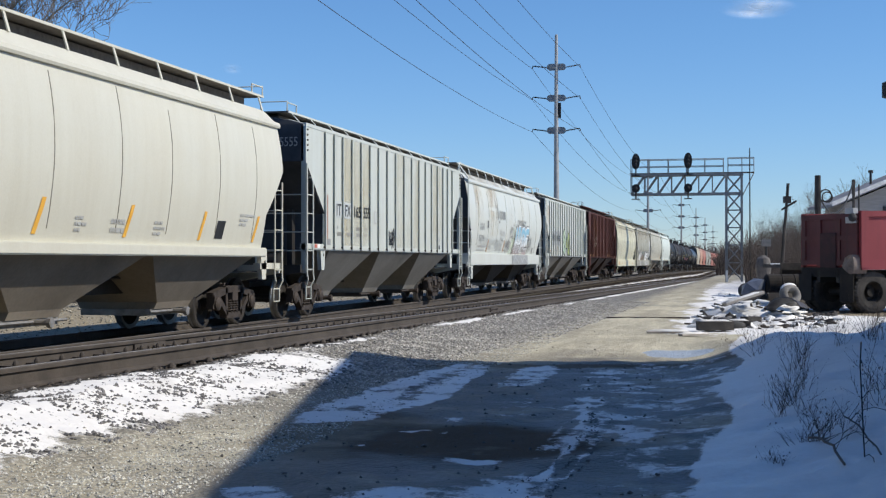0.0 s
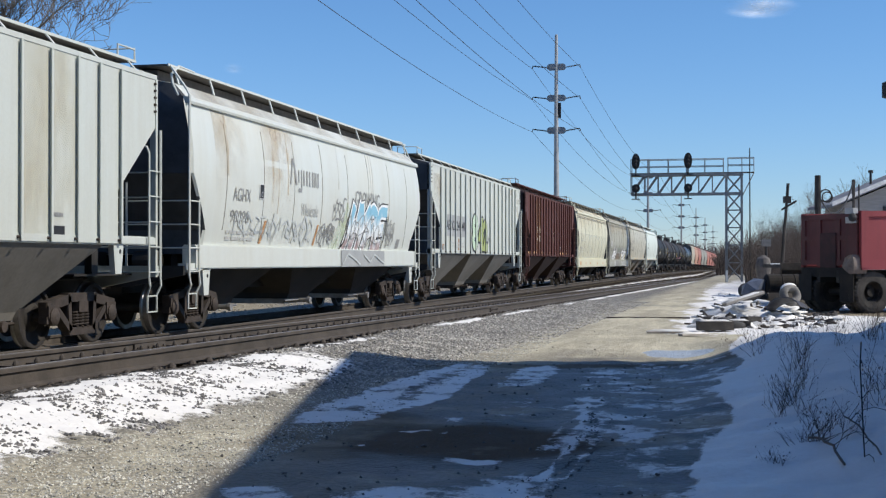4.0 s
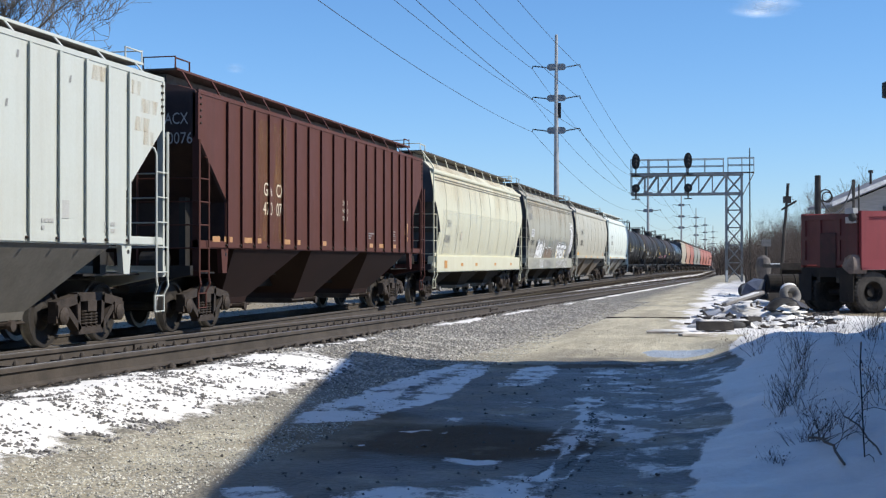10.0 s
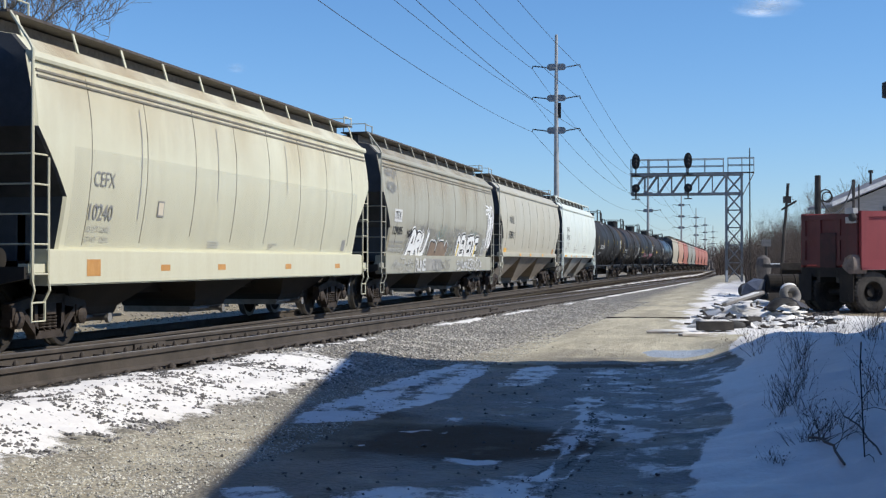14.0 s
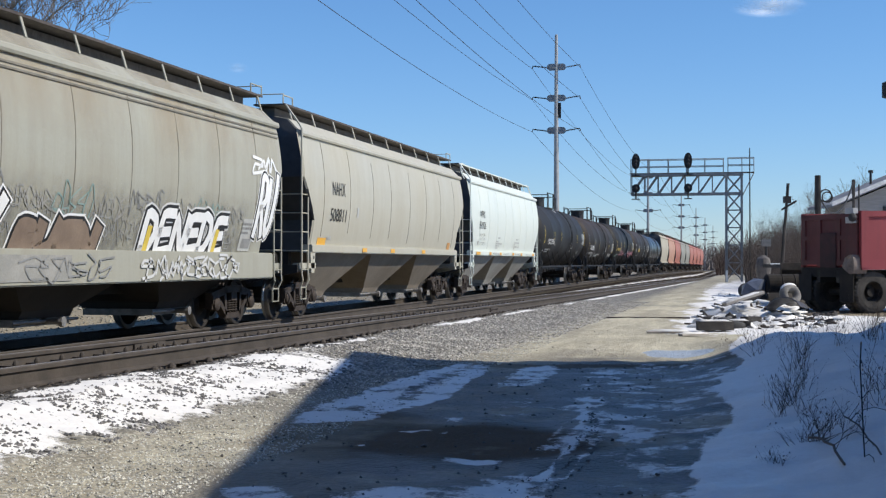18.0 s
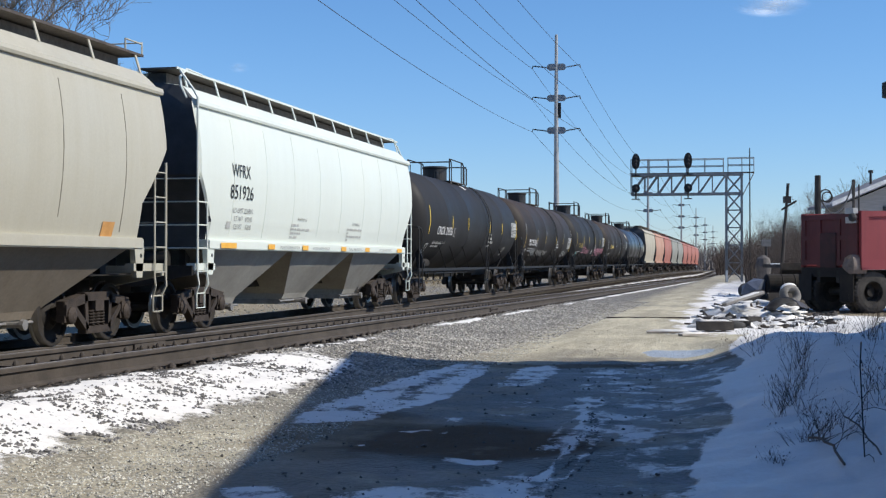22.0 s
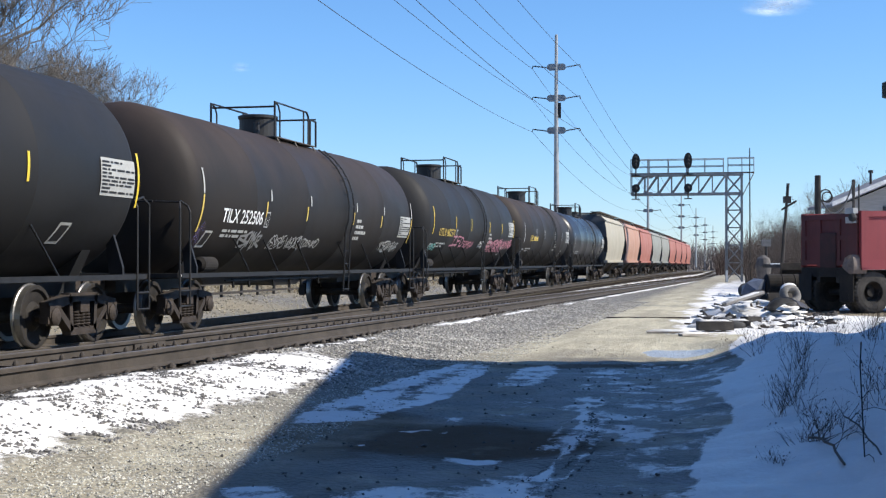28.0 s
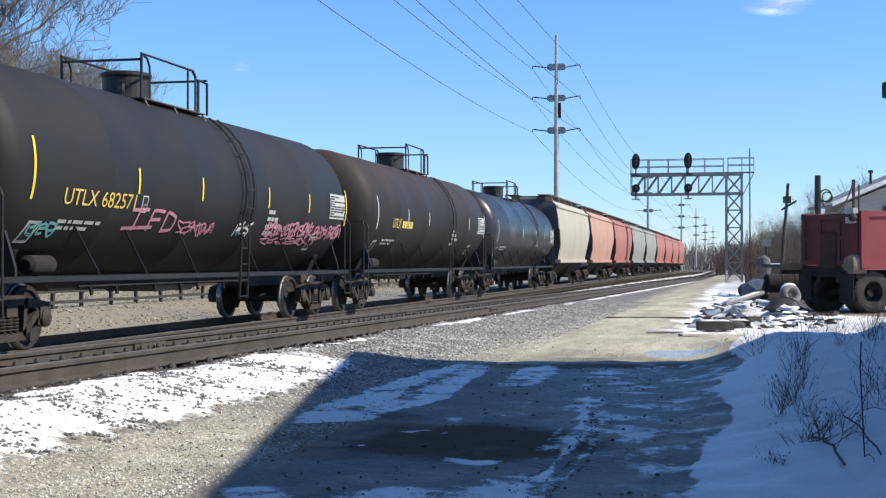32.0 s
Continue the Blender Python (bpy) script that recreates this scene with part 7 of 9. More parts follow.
# ---- signal gantry ----
def gantry():
    g = thing("signal_gantry", "galvanised cantilever signal gantry reaching over both tracks", "signal gantry", pose(-1.05, 106.4, -0.45))
    H0, H1 = 6.95, 8.45
    st = plain("weathered_gantry_steel", (0.17, 0.173, 0.173), (0.28, 0.283, 0.28), 2, 0.6, 0.2, 0.05)
    for x in (-0.58, 0.58):
        for y in (-0.5, 0.5):
            bm = bmesh.new()
            box(bm, x - 0.09, x + 0.09, y - 0.09, y + 0.09, 0, H1 + 0.05)
            part("column_leg", bm, st, g)
    n = 6
    for i in range(n):
        z0, z1 = 0.3 + i * (H1 - 0.4) / n, 0.3 + (i + 1) * (H1 - 0.4) / n
        for y in (-0.52, 0.52):
            for f in (1, -1):
                bm = bmesh.new()
                tube(bm, (-0.58 * f, y, z0), (0.58 * f, y, z1), 0.06, n=4)
                part("column_brace", bm, st, g)
        bm = bmesh.new()
        box(bm, -0.62, 0.62, -0.56, -0.50, z1 - 0.05, z1 + 0.05)
        part("column_strut", bm, st, g)
        for y in (-0.56, 0.46):
            for x in (-0.62, 0.42):
                bm = bmesh.new()
                box(bm, x, x + 0.22, y, y + 0.10, z1 - 0.16, z1 + 0.16)
                part("gusset_plate", bm, st, g)
    x0, x1 = -7.85, 0.6
    for y in (-0.5, 0.5):
        for z in (H0, H1):
            bm = bmesh.new()
            box(bm, x0, x1 + 0.1, y - 0.08, y + 0.08, z - 0.09, z + 0.09)
            part("truss_chord", bm, st, g)
        m = 7
        w = (x1 - 1.2 - x0) / m
        for i in range(m):
            bm = bmesh.new()
            a = x0 + i * w
            tube(bm, (a, y, H0), (a + w, y, H1), 0.06, n=4)
            part("truss_diagonal", bm, st, g)
            bm = bmesh.new()
            tube(bm, (a, y, H0), (a, y, H1), 0.045, n=4)
            part("truss_upright", bm, st, g)
    bm = bmesh.new()
    box(bm, x0 - 0.1, x1 + 0.9, -0.55, 0.55, H1 + 0.10, H1 + 0.15)
    part("walkway", bm, GRATING, g)
    for y in (-0.55, 0.55):
        bm = bmesh.new()
        for z in (H1 + 0.65, H1 + 1.2):
            tube(bm, (x0, y, z), (-0.75, y, z), 0.03, n=5)
            tube(bm, (-0.45, y, z + 0.05), (1.5, y, z + 0.05), 0.03, n=5)
        part("guard_rail", bm, st, g)
        for x in (x0, -6.5, -5.0, -3.6, -2.2, -0.8, -0.45, 0.6, 1.5):
            bm = bmesh.new()
            tube(bm, (x, y, H1 + 0.1), (x, y, H1 + 1.25), 0.03, n=5)
            part("rail_post", bm, st, g)
    bm = bmesh.new()
    tube(bm, (1.5, 0, H1 + 0.1), (0.62, 0, H1 - 1.7), 0.04, n=5)
    part("knee_brace", bm, st, g)
    # two signals above and two below the walkway
    for x in (-7.45, -3.45):
        for z, h in ((H1 + 1.05, 0.62), (H0 + 0.45, 0.34)):
            bm = bmesh.new()
            ring = []
            for a in range(20):
                k = 2 * math.pi * a / 20
                ring.append((0.32 * math.cos(k), h * math.sin(k)))
            loft(bm, [[(x + a, -0.85, z + b) for a, b in ring], [(x + a, -0.80, z + b) for a, b in ring]])
            s = part("signal_head", bm, M["black"], g, "black oval signal head")
            for dz in ((-0.3, 0.0, 0.3) if h > 0.5 else (0.0,)):
                bm = bmesh.new()
                lathe(bm, [(-1.08, 0.10), (-1.05, 0.13), (-0.85, 0.13)], 12, "y", (x, 0, z + dz))
                part("lens_hood", bm, M["black"], s)
            bm = bmesh.new()
            box(bm, x - 0.2, x + 0.2, -0.80, -0.55, z - h * 0.7, z + h * 0.7)
            part("signal_case", bm, M["black"], s)
            bm = bmesh.new()
            tube(bm, (x, -0.7, z - h - 0.5), (x, -0.7, z), 0.06, n=6)
            box(bm, x - 0.3, x + 0.3, -0.9, -0.5, z - h - 0.52, z - h - 0.46)
            part("signal_bracket", bm, M["steel_dark"], g)
    return g


gantry()
bm = bmesh.new()
tube(bm, (0.15, 105.0, -0.5), (0.13, 105.0, 9.9), 0.06, 0.04, 8)
tagged(new("mast", mesh_of("mast", bm, M["steel_dark"])), "slender dark steel mast beside the signal gantry", "mast")
bm = bmesh.new()
box(bm, -1.62, -1.45, 101.9, 102.05, -0.5, 0.62)
tagged(new("marker_post", mesh_of("marker_post", bm, M["white"])), "short white marker post beside the track", "marker post")


# ---- dump truck ----
def dump_truck():
    x, y = out(10.15, 35.3)
    t = thing("dump_truck", "old red dump truck with a dented tailgate and large muddy tyres", "truck", pose(x, y, ground_at(x, y), 0, 0, 31.7 - 90))
    red = car_paint("faded_red_truck_paint", (0.22, 0.026, 0.033), (0.12, 0.021, 0.025), (0.06, 0.035, 0.03), 0.65, 0.75, 0.7)
    # gate panel: darker copy of the red with its shade painted in, plus soot
    sooty_shaded = car_paint("shaded_sooty_gate_paint", (0.115, 0.021, 0.024), (0.032, 0.018, 0.016), (0.05, 0.035, 0.03), 0.6, 0.9, 0.8)
    W, B, T, L = 1.22, 1.22, 2.66, 5.0
    bm = bmesh.new()
    box(bm, -W, W, 0.02, L, B - 0.08, B)
    part("bed_floor", bm, red, t)
    for s in (-1, 1):
        bm = bmesh.new()
        a, b = sorted((s * W, s * (W - 0.06)))
        loft(bm, [[(a, 0.05, B), (b, 0.05, B), (b, L, B), (a, L, B)], [(a, 0.05, T - 0.12), (b, 0.05, T - 0.12), (b, L, T), (a, L, T)]])
        part("bed_side", bm, red, t)
        bm = bmesh.new()
        a, b = sorted((s * (W + 0.05), s * (W - 0.10)))
        loft(bm, [[(a, 0.0, T - 0.2), (b, 0.0, T - 0.2), (b, 0.0, T - 0.06), (a, 0.0, T - 0.06)], [(a, L, T - 0.08), (b, L, T - 0.08), (b, L, T + 0.06), (a, L, T + 0.06)]])
        part("top_rail", bm, red, t)
        for k, yy in enumerate((0.06, 1.25, 2.45, 3.65, 4.85)):
            bm = bmesh.new()
            a, b = sorted((s * W, s * (W + 0.10)))
            box(bm, a, b, yy - 0.09, yy + 0.13, B - 0.05, T - 0.05)
            part("side_rib", bm, red, t)
        bm = bmesh.new()
        a, b = sorted((s * W, s * (W + 0.08)))
        box(bm, a, b, 0.0, L, B - 0.10, B + 0.16)
        part("lower_rail", bm, red, t)
    bm = bmesh.new()
    box(bm, -W, W, L, L + 0.08, B, T + 0.3)
    part("bed_front", bm, red, t)
    # tailgate
    bm = bmesh.new()
    box(bm, -W + 0.04, W - 0.04, -0.06, 0.0, B + 0.02, T - 0.1)
    gate = part("tailgate", bm, sooty_shaded, t)
    for z in (B + 0.08, B + 0.72, T - 0.18):
        bm = bmesh.new()
        box(bm, -W, W, -0.10, -0.05, z - 0.06, z + 0.06)
        part("gate_rail", bm, sooty_shaded, gate)
    for xx in (-W + 0.1, -0.42, 0.42, W - 0.1):
        bm = bmesh.new()
        box(bm, xx - 0.08, xx + 0.08, -0.095, -0.05, B, T - 0.1)
        part("gate_rib", bm, sooty_shaded, gate)
    bm = bmesh.new()
    box(bm, -0.32, 0.36, -0.125, -0.062, B - 0.05, B + 0.85)
    part("chute_door", bm, plain("dark_maroon_chute_paint", (0.020, 0.011, 0.011), (0.055, 0.018, 0.018), 3, 0.8, 0, 0.2), gate)
    bm = bmesh.new()
    box(bm, W - 0.34, W + 0.0, -0.20, -0.06, T - 0.12, T + 0.02)
    box(bm, W - 0.36, W - 0.02, -0.18, -0.06, T - 0.36, T - 0.2)
    part("lamp_box", bm, M["galv"], t, "dirty grey lamp box")
    bm = bmesh.new()
    lathe(bm, [(-0.25, 0.09), (-0.19, 0.11), (-0.14, 0.11)], 12, "y", (W - 0.05, 0, T - 0.22))
    part("tail_lamp", bm, M["black"], t)
    # frame, axles and wheels
    for s in (-1, 1):
        bm = bmesh.new()
        a, b = sorted((s * 0.35, s * 0.48))
        box(bm, a, b, -0.1, 6.5, 0.78, 1.10)
        part("frame_rail", bm, M["black"], t)
        bm = bmesh.new()
        a, b = sorted((s * 0.62, s * 1.2))
        box(bm, a, b, -0.19, -0.17, 0.30, 1.0)
        part("mud_flap", bm, M["grease"], t)
    bm = bmesh.new()
    box(bm, -1.20, 1.20, -0.10, 0.06, 0.92, 1.17)
    part("bumper", bm, M["grease"], t)
    fend = plain("bleached_fender", (0.06, 0.046, 0.04), (0.20, 0.155, 0.13), 4, 0.6)
    bm = bmesh.new()
    rng = random.Random(8)
    rings = []
    for z, a, b in ((1.02, 1.08, 1.22), (1.10, 0.86, 1.25), (1.20, 0.72, 1.26), (1.30, 0.82, 1.26), (1.42, 0.90, 1.24), (1.50, 1.08, 1.18)):
        rings.append([(a, -0.24 + rng.uniform(0, 0.05), z), ((a + b) / 2, -0.28 + rng.uniform(0, 0.05), z + rng.uniform(-0.03, 0.03)), (b, -0.22, z),
                      (b + 0.02, 0.02, z), (b - 0.02, 0.2, z), (a, 0.2, z)])
    loft(bm, rings)
    part("corner_guard", bm, fend, t, "bleached tan corner guard")
    tyre_bm = bmesh.new()
    rings = []
    for h, r in ((-0.14, 0.29), (-0.15, 0.40), (-0.14, 0.49), (-0.11, 0.535), (0.11, 0.535), (0.14, 0.49), (0.15, 0.40), (0.14, 0.29)):
        lug = 0.02 if r > 0.53 else 0.0
        rings.append([(h, (r + lug * (k // 2 % 2)) * math.cos(math.pi * k / 64), (r + lug * (k // 2 % 2)) * math.sin(math.pi * k / 64)) for k in range(128)])
    loft(tyre_bm, rings + rings[:1], False)
    tyre = mesh_of("tyre", tyre_bm, M["muddy_rubber"])
    rim_bm = bmesh.new()
    lathe(rim_bm, [(0.03, 0.03), (0.03, 0.10), (-0.07, 0.12), (-0.09, 0.21), (0.06, 0.255), (0.13, 0.275), (0.14, 0.30), (-0.14, 0.30)], 24)
    rim = mesh_of("rim", rim_bm, M["grease"])
    for yy, xs in ((0.42, (-1.05, -0.72, 0.72, 1.05)), (1.74, (-1.05, -0.72, 0.72, 1.05)), (6.0, (-1.0, 1.0))):
        for xx in xs:
            w = place("wheel", None, t, pose(xx, yy, 0.54, 0, 0, 0 if xx > 0 else 180))
            w.empty_display_size = 0.2
            place("tyre", tyre, w)
            place("rim", rim, w)
        bm = bmesh.new()
        tube(bm, (-1.0, yy, 0.54), (1.0, yy, 0.54), 0.11, n=10)
        part("axle", bm, M["steel_dark"], t)
    # cab beyond the bed
    bm = bmesh.new()
    loft(bm, [[(-1.15, 5.3, 0.9), (1.15, 5.3, 0.9), (1.15, 7.0, 0.9), (-1.15, 7.0, 0.9)], [(-1.15, 5.3, 1.9), (1.15, 5.3, 1.9), (1.15, 7.0, 1.9), (-1.15, 7.0, 1.9)],
              [(-1.05, 5.35, 2.75), (1.05, 5.35, 2.75), (1.05, 6.6, 2.75), (-1.05, 6.6, 2.75)]])
    part("cab", bm, red, t)
    return t


M["muddy_rubber"] = plain("muddy_tyre", (0.020, 0.018, 0.016), (0.062, 0.054, 0.047), 5, 0.9, 0, 0.3)
dump_truck()


# ---- yard clutter between the road and the truck ----
def torus(bm, R, r, n=22, k=8, m=None):
    vs = []
    for i in range(n):
        a = 2 * math.pi * i / n
        ring = []
        for j in range(k):
            b = 2 * math.pi * j / k
            p = Vector(((R + r * math.cos(b)) * math.cos(a), (R + r * math.cos(b)) * math.sin(a), r * 1.2 * math.sin(b)))
            ring.append(bm.verts.new(m @ p if m else p))
        vs.append(ring)
    for i in range(n):
        for j in range(k):
            a, b = vs[i], vs[(i + 1) % n]
            bm.faces.new((a[j], b[j], b[(j + 1) % k], a[(j + 1) % k]))


def snow_cap(parent, x0, x1, y0, y1, z, seed):
    """A lumpy slab of snow lying on a thing."""
    rng = random.Random(seed)
    bm = bmesh.new()
    n, m = 7, 5
    ex, ey = (x1 - x0) * 0.07, (y1 - y0) * 0.1
    g = [[bm.verts.new((x0 + (x1 - x0) * i / n + rng.uniform(-ex, ex), y0 + (y1 - y0) * j / m + rng.uniform(-ey, ey), z + (0.0 if i in (0, n) or j in (0, m) else rng.uniform(0.008, 0.032)))) for j in range(m + 1)] for i in range(n + 1)]
    for i in range(n):
        for j in range(m):
            bm.faces.new((g[i][j], g[i + 1][j], g[i + 1][j + 1], g[i][j + 1]))
    bot = [g[i][0] for i in range(n + 1)] + [g[n][j] for j in range(1, m + 1)] + [g[i][m] for i in range(n - 1, -1, -1)] + [g[0][j] for j in range(m - 1, 0, -1)]
    low = [bm.verts.new((v.co.x, v.co.y, z - 0.015)) for v in bot]
    for i in range(len(bot)):
        j = (i + 1) % len(bot)
        bm.faces.new((bot[i], low[i], low[j], bot[j]))
    bm.faces.new(low[::-1])
    return part("snow_cap", bm, M["snow"], parent, "crusted snow", True)


def old_tyre(u, d, z, R, rx, ry, rz, snow=False):
    x, y = out(u, d)
    bm = bmesh.new()
    torus(bm, R * 0.74, R * 0.26)
    tagged(new("old_tyre", mesh_of("old_tyre", bm, M["rubber"], True)), "discarded black tyre lying in the snowy yard", "tyre", "discarded tyres").matrix_basis = pose(x, y, ground_at(x, y) + z, rx, ry, rz)


old_tyre(5.62, 26.3, 0.08, 0.30, 10, 6, 50)

# bent dark sheet among the scrap
x, y = out(8.05, 31.6)
bm = bmesh.new()
outer = []
for k in range(9):
    a = math.pi * (0.04 + 0.92 * k / 8)
    w = 0.04 * math.sin(k * 1.7)
    outer.append([(-math.cos(a) * 0.40, -0.42 + w, math.sin(a) * 0.30), (-math.cos(a) * 0.40, 0.42 - w, math.sin(a) * 0.26),
                  (-math.cos(a) * 0.385, 0.42 - w, math.sin(a) * 0.24), (-math.cos(a) * 0.385, -0.42 + w, math.sin(a) * 0.28)])
loft(bm, outer)
tagged(new("bent_sheet", mesh_of("bent_sheet", bm, plain("dark_blue_sheet", (0.018, 0.021, 0.030), (0.045, 0.048, 0.06), 4, 0.55, 0, 0.2))),
       "dark bent metal sheet arched over the snowy scrap", "scrap metal").matrix_basis = pose(x, y, ground_at(x, y) + 0.16, -6, -8, VIEW - 28)
old_tyre(8.85, 38.5, 0.45, 0.45, 20, 15, 0)


def timber(name, label, u, d, z, l, w, h, rz, ry=0, mat="tie", snow=True, cat="timber"):
    x, y = out(u, d)
    t = thing(name, label, cat, pose(x, y, ground_at(x, y) + z, 0, ry, VIEW + rz), "scrap timbers")
    bm = bmesh.new()
    rng = random.Random(int(u * 100 + d * 7))
    rings = []
    for k in range(5):
        q = -l / 2 + l * k / 4
        j = rng.uniform(-0.015, 0.015)
        rings.append([(q, -w / 2 + j, 0), (q, w / 2 + j, 0), (q, w / 2 + j, h - 0.01), (q, w / 2 - 0.02 + j, h), (q, -w / 2 + 0.02 + j, h), (q, -w / 2 + j, h - 0.01)])
    loft(bm, rings)
    part("beam", bm, M[mat], t)
    if snow:
        snow_cap(t, -l * 0.46, l * 0.42, -w * 0.42, w * 0.44, h + 0.004, int(u * 10))
    return t


M["tarp"] = plain("blue_grey_tarpaulin", (0.07, 0.085, 0.12), (0.13, 0.15, 0.20), 3, 0.5, 0, 0.3)
M["shaded_dusty_rubber"] = plain("shaded_dusty_tyre", (0.09, 0.085, 0.078), (0.22, 0.205, 0.185), 6, 0.9, 0, 0.3)
M["grey_wood"] = plain("silvered_board", (0.26, 0.24, 0.21), (0.38, 0.35, 0.31), 3, 0.9, 0, 0.3, stretch=(0.5, 8, 8))
timber("timber", "dark creosoted timber with snow on it", 5.03, 25.0, 0.02, 0.66, 0.22, 0.17, 3, 0, "scrap")
timber("timber", "dark creosoted timber half under snow", 5.6, 26.3, 0.02, 0.75, 0.22, 0.13, -10, 0, "scrap")
timber("timber", "dark creosoted timber half under snow", 6.15, 27.0, 0.04, 0.36, 0.22, 0.16, 30, 0, "scrap", False)
timber("board", "grey weathered board in the snow", 4.0, 24.0, 0.01, 0.75, 0.12, 0.04, -8, 0, "grey_wood", True, "board")
timber("board", "grey weathered board in the snow", 4.3, 23.2, 0.01, 0.6, 0.12, 0.04, 30, 0, "grey_wood", True, "board")
timber("board", "dark stick lying across the road", 4.7, 31.0, 0.0, 1.9, 0.07, 0.04, -6, 0, "tie", False, "board")
timber("board", "snow-covered plank leaning on scrap", 7.1, 31.9, 0.42, 1.0, 0.26, 0.06, 12, -16, "grey_wood", True, "board")
timber("board", "pale board lying in snow", 7.95, 32.5, 0.1, 0.42, 0.2, 0.06, -15, 8, "grey_wood", True, "board")
timber("slab", "dark slab tilted against scrap", 7.6, 33.7, 0.36, 0.8, 0.45, 0.10, 14, -24, "scrap", False, "slab")
x, y = out(9.66, 38.0)
drum = thing("drum", "dark steel drum lying on its side under snow", "drum", pose(x, y, ground_at(x, y) + 0.72, 0, 0, VIEW + 6))
bm = bmesh.new()
lathe(bm, [(-0.62, 0.02), (-0.60, 0.23), (-0.57, 0.26), (-0.2, 0.26), (-0.18, 0.275), (-0.16, 0.26), (0.16, 0.26), (0.18, 0.275), (0.2, 0.26), (0.57, 0.26), (0.60, 0.23), (0.62, 0.02)], 20, "x")
part("shell", bm, M["grease"], drum)
x, y = out(9.95, 39.6)
trailer = thing("trailer", "low dark trailer with snow on its deck beside the truck", "trailer", pose(x, y, ground_at(x, y), 0, 0, VIEW + 4))
bm = bmesh.new()
box(bm, -0.30, 0.75, -0.7, 0.9, 1.16, 1.26)
part("deck", bm, M["scrap"], trailer)
bm = bmesh.new()
box(bm, -0.30, 0.75, -0.78, -0.70, 1.10, 1.30)
part("tailboard", bm, M["scrap"], trailer)
snow_cap(trailer, -0.25, 0.7, -0.6, 0.85, 1.26, 12)
for xx in (0.0, 0.6):
    bm = bmesh.new()
    lathe(bm, [(xx - 0.1, 0.1), (xx - 0.1, 0.36), (xx - 0.06, 0.42), (xx + 0.06, 0.42), (xx + 0.1, 0.36), (xx + 0.1, 0.1)], 22, "x", (0, 0, 0.42))
    part("wheel", bm, M["rubber"], trailer)
bm = bmesh.new()
box(bm, -0.05, 0.6, -0.08, 0.08, 0.38, 1.16)
part("axle_frame", bm, M["scrap"], trailer)
rngc = random.Random(9)


def chunk(name, label, u, d, z, sx, sy, sz, rz, tilt, mat, cat):
    """A broken piece of rubble, or a lump of crusted snow: an uneven boulder shape."""
    x, y = out(u, d)
    bm = bmesh.new()
    soft = mat == "snow"
    bmesh.ops.create_icosphere(bm, subdivisions=2 if soft else 1, radius=1.0)
    o = Vector((rngc.uniform(0, 50), rngc.uniform(0, 50), 0))
    for v in bm.verts:
        k = 1 + (1.1 if soft else 0.6) * noise.noise(v.co * 1.4 + o) + 0.3 * noise.noise(v.co * 4 + o)
        v.co = (v.co.x * sx * k, v.co.y * sy * k, max(v.co.z * sz * k, -0.06 if soft else -1))
    o = tagged(new(name, mesh_of(name, bm, M[mat], soft)), label, cat, "pieces of scrap in the snow")
    o.matrix_basis = pose(x, y, ground_at(x, y) + z, tilt, tilt * 0.6, VIEW + rz)
    return o


for k in range(360):
    d = rngc.uniform(25.0, 58) if k % 2 else rngc.uniform(26, 34.5)
    lo = 0.183 + 0.0007 * (d - 25)
    u = d * rngc.uniform(lo, 0.292)
    rise = 0.30 * max(0.0, 1 - ((u - 7.55) / 1.2) ** 2 - ((d - 32.9) / 1.4) ** 2)
    q = rngc.random()
    if q < 0.16:
        timber("board", "broken piece of board in the snow", u, d, rise, rngc.uniform(0.15, 0.5), rngc.uniform(0.04, 0.10), rngc.uniform(0.02, 0.06), rngc.uniform(-75, 75), rngc.uniform(-14, 14), rngc.choice(("tie", "tie", "scrap")), False, "board")
    elif q < 0.70:
        chunk("rubble", "dark chunk of rubble sticking out of snow", u, d, rise + 0.01, rngc.uniform(0.03, 0.15), rngc.uniform(0.03, 0.10), rngc.uniform(0.03, 0.10), rngc.uniform(-90, 90), rngc.uniform(-20, 20), rngc.choice(("scrap", "scrap", "tie", "wet_stone")), "rubble")
    else:
        chunk("snow_lump", "crusted lump of old snow among scrap", u, d, rise, rngc.uniform(0.08, 0.34), rngc.uniform(0.08, 0.30), rngc.uniform(0.03, 0.09), rngc.uniform(-90, 90), rngc.uniform(-8, 8), "snow", "snow")
chunk("tarpaulin", "crumpled blue-grey tarpaulin over scrap", 8.80, 38.0, 0.62, 0.42, 0.35, 0.26, 10, -14, "tarp", "tarpaulin")
# old pump beside the scrap
x, y = out(10.2, 43.0)
pump = thing("pump", "rusty grey pump standing among scrap", "pump", pose(x, y, ground_at(x, y), 0, 0, VIEW))
bm = bmesh.new()
lathe(bm, [(0, 0.24), (0.5, 0.2), (0.9, 0.22), (1.2, 0.26), (1.45, 0.2), (1.55, 0.05)], 14, "z")
part("casing", bm, plain("rusty_grey_iron", (0.05, 0.045, 0.042), (0.14, 0.125, 0.115), 4, 0.8, 0.1, 0.4), pump)
bm = bmesh.new()
tube(bm, (0.2, 0, 0.3), (0.55, 0, 0.25), 0.12, n=10)
part("spout", bm, M["scrap"], pump)
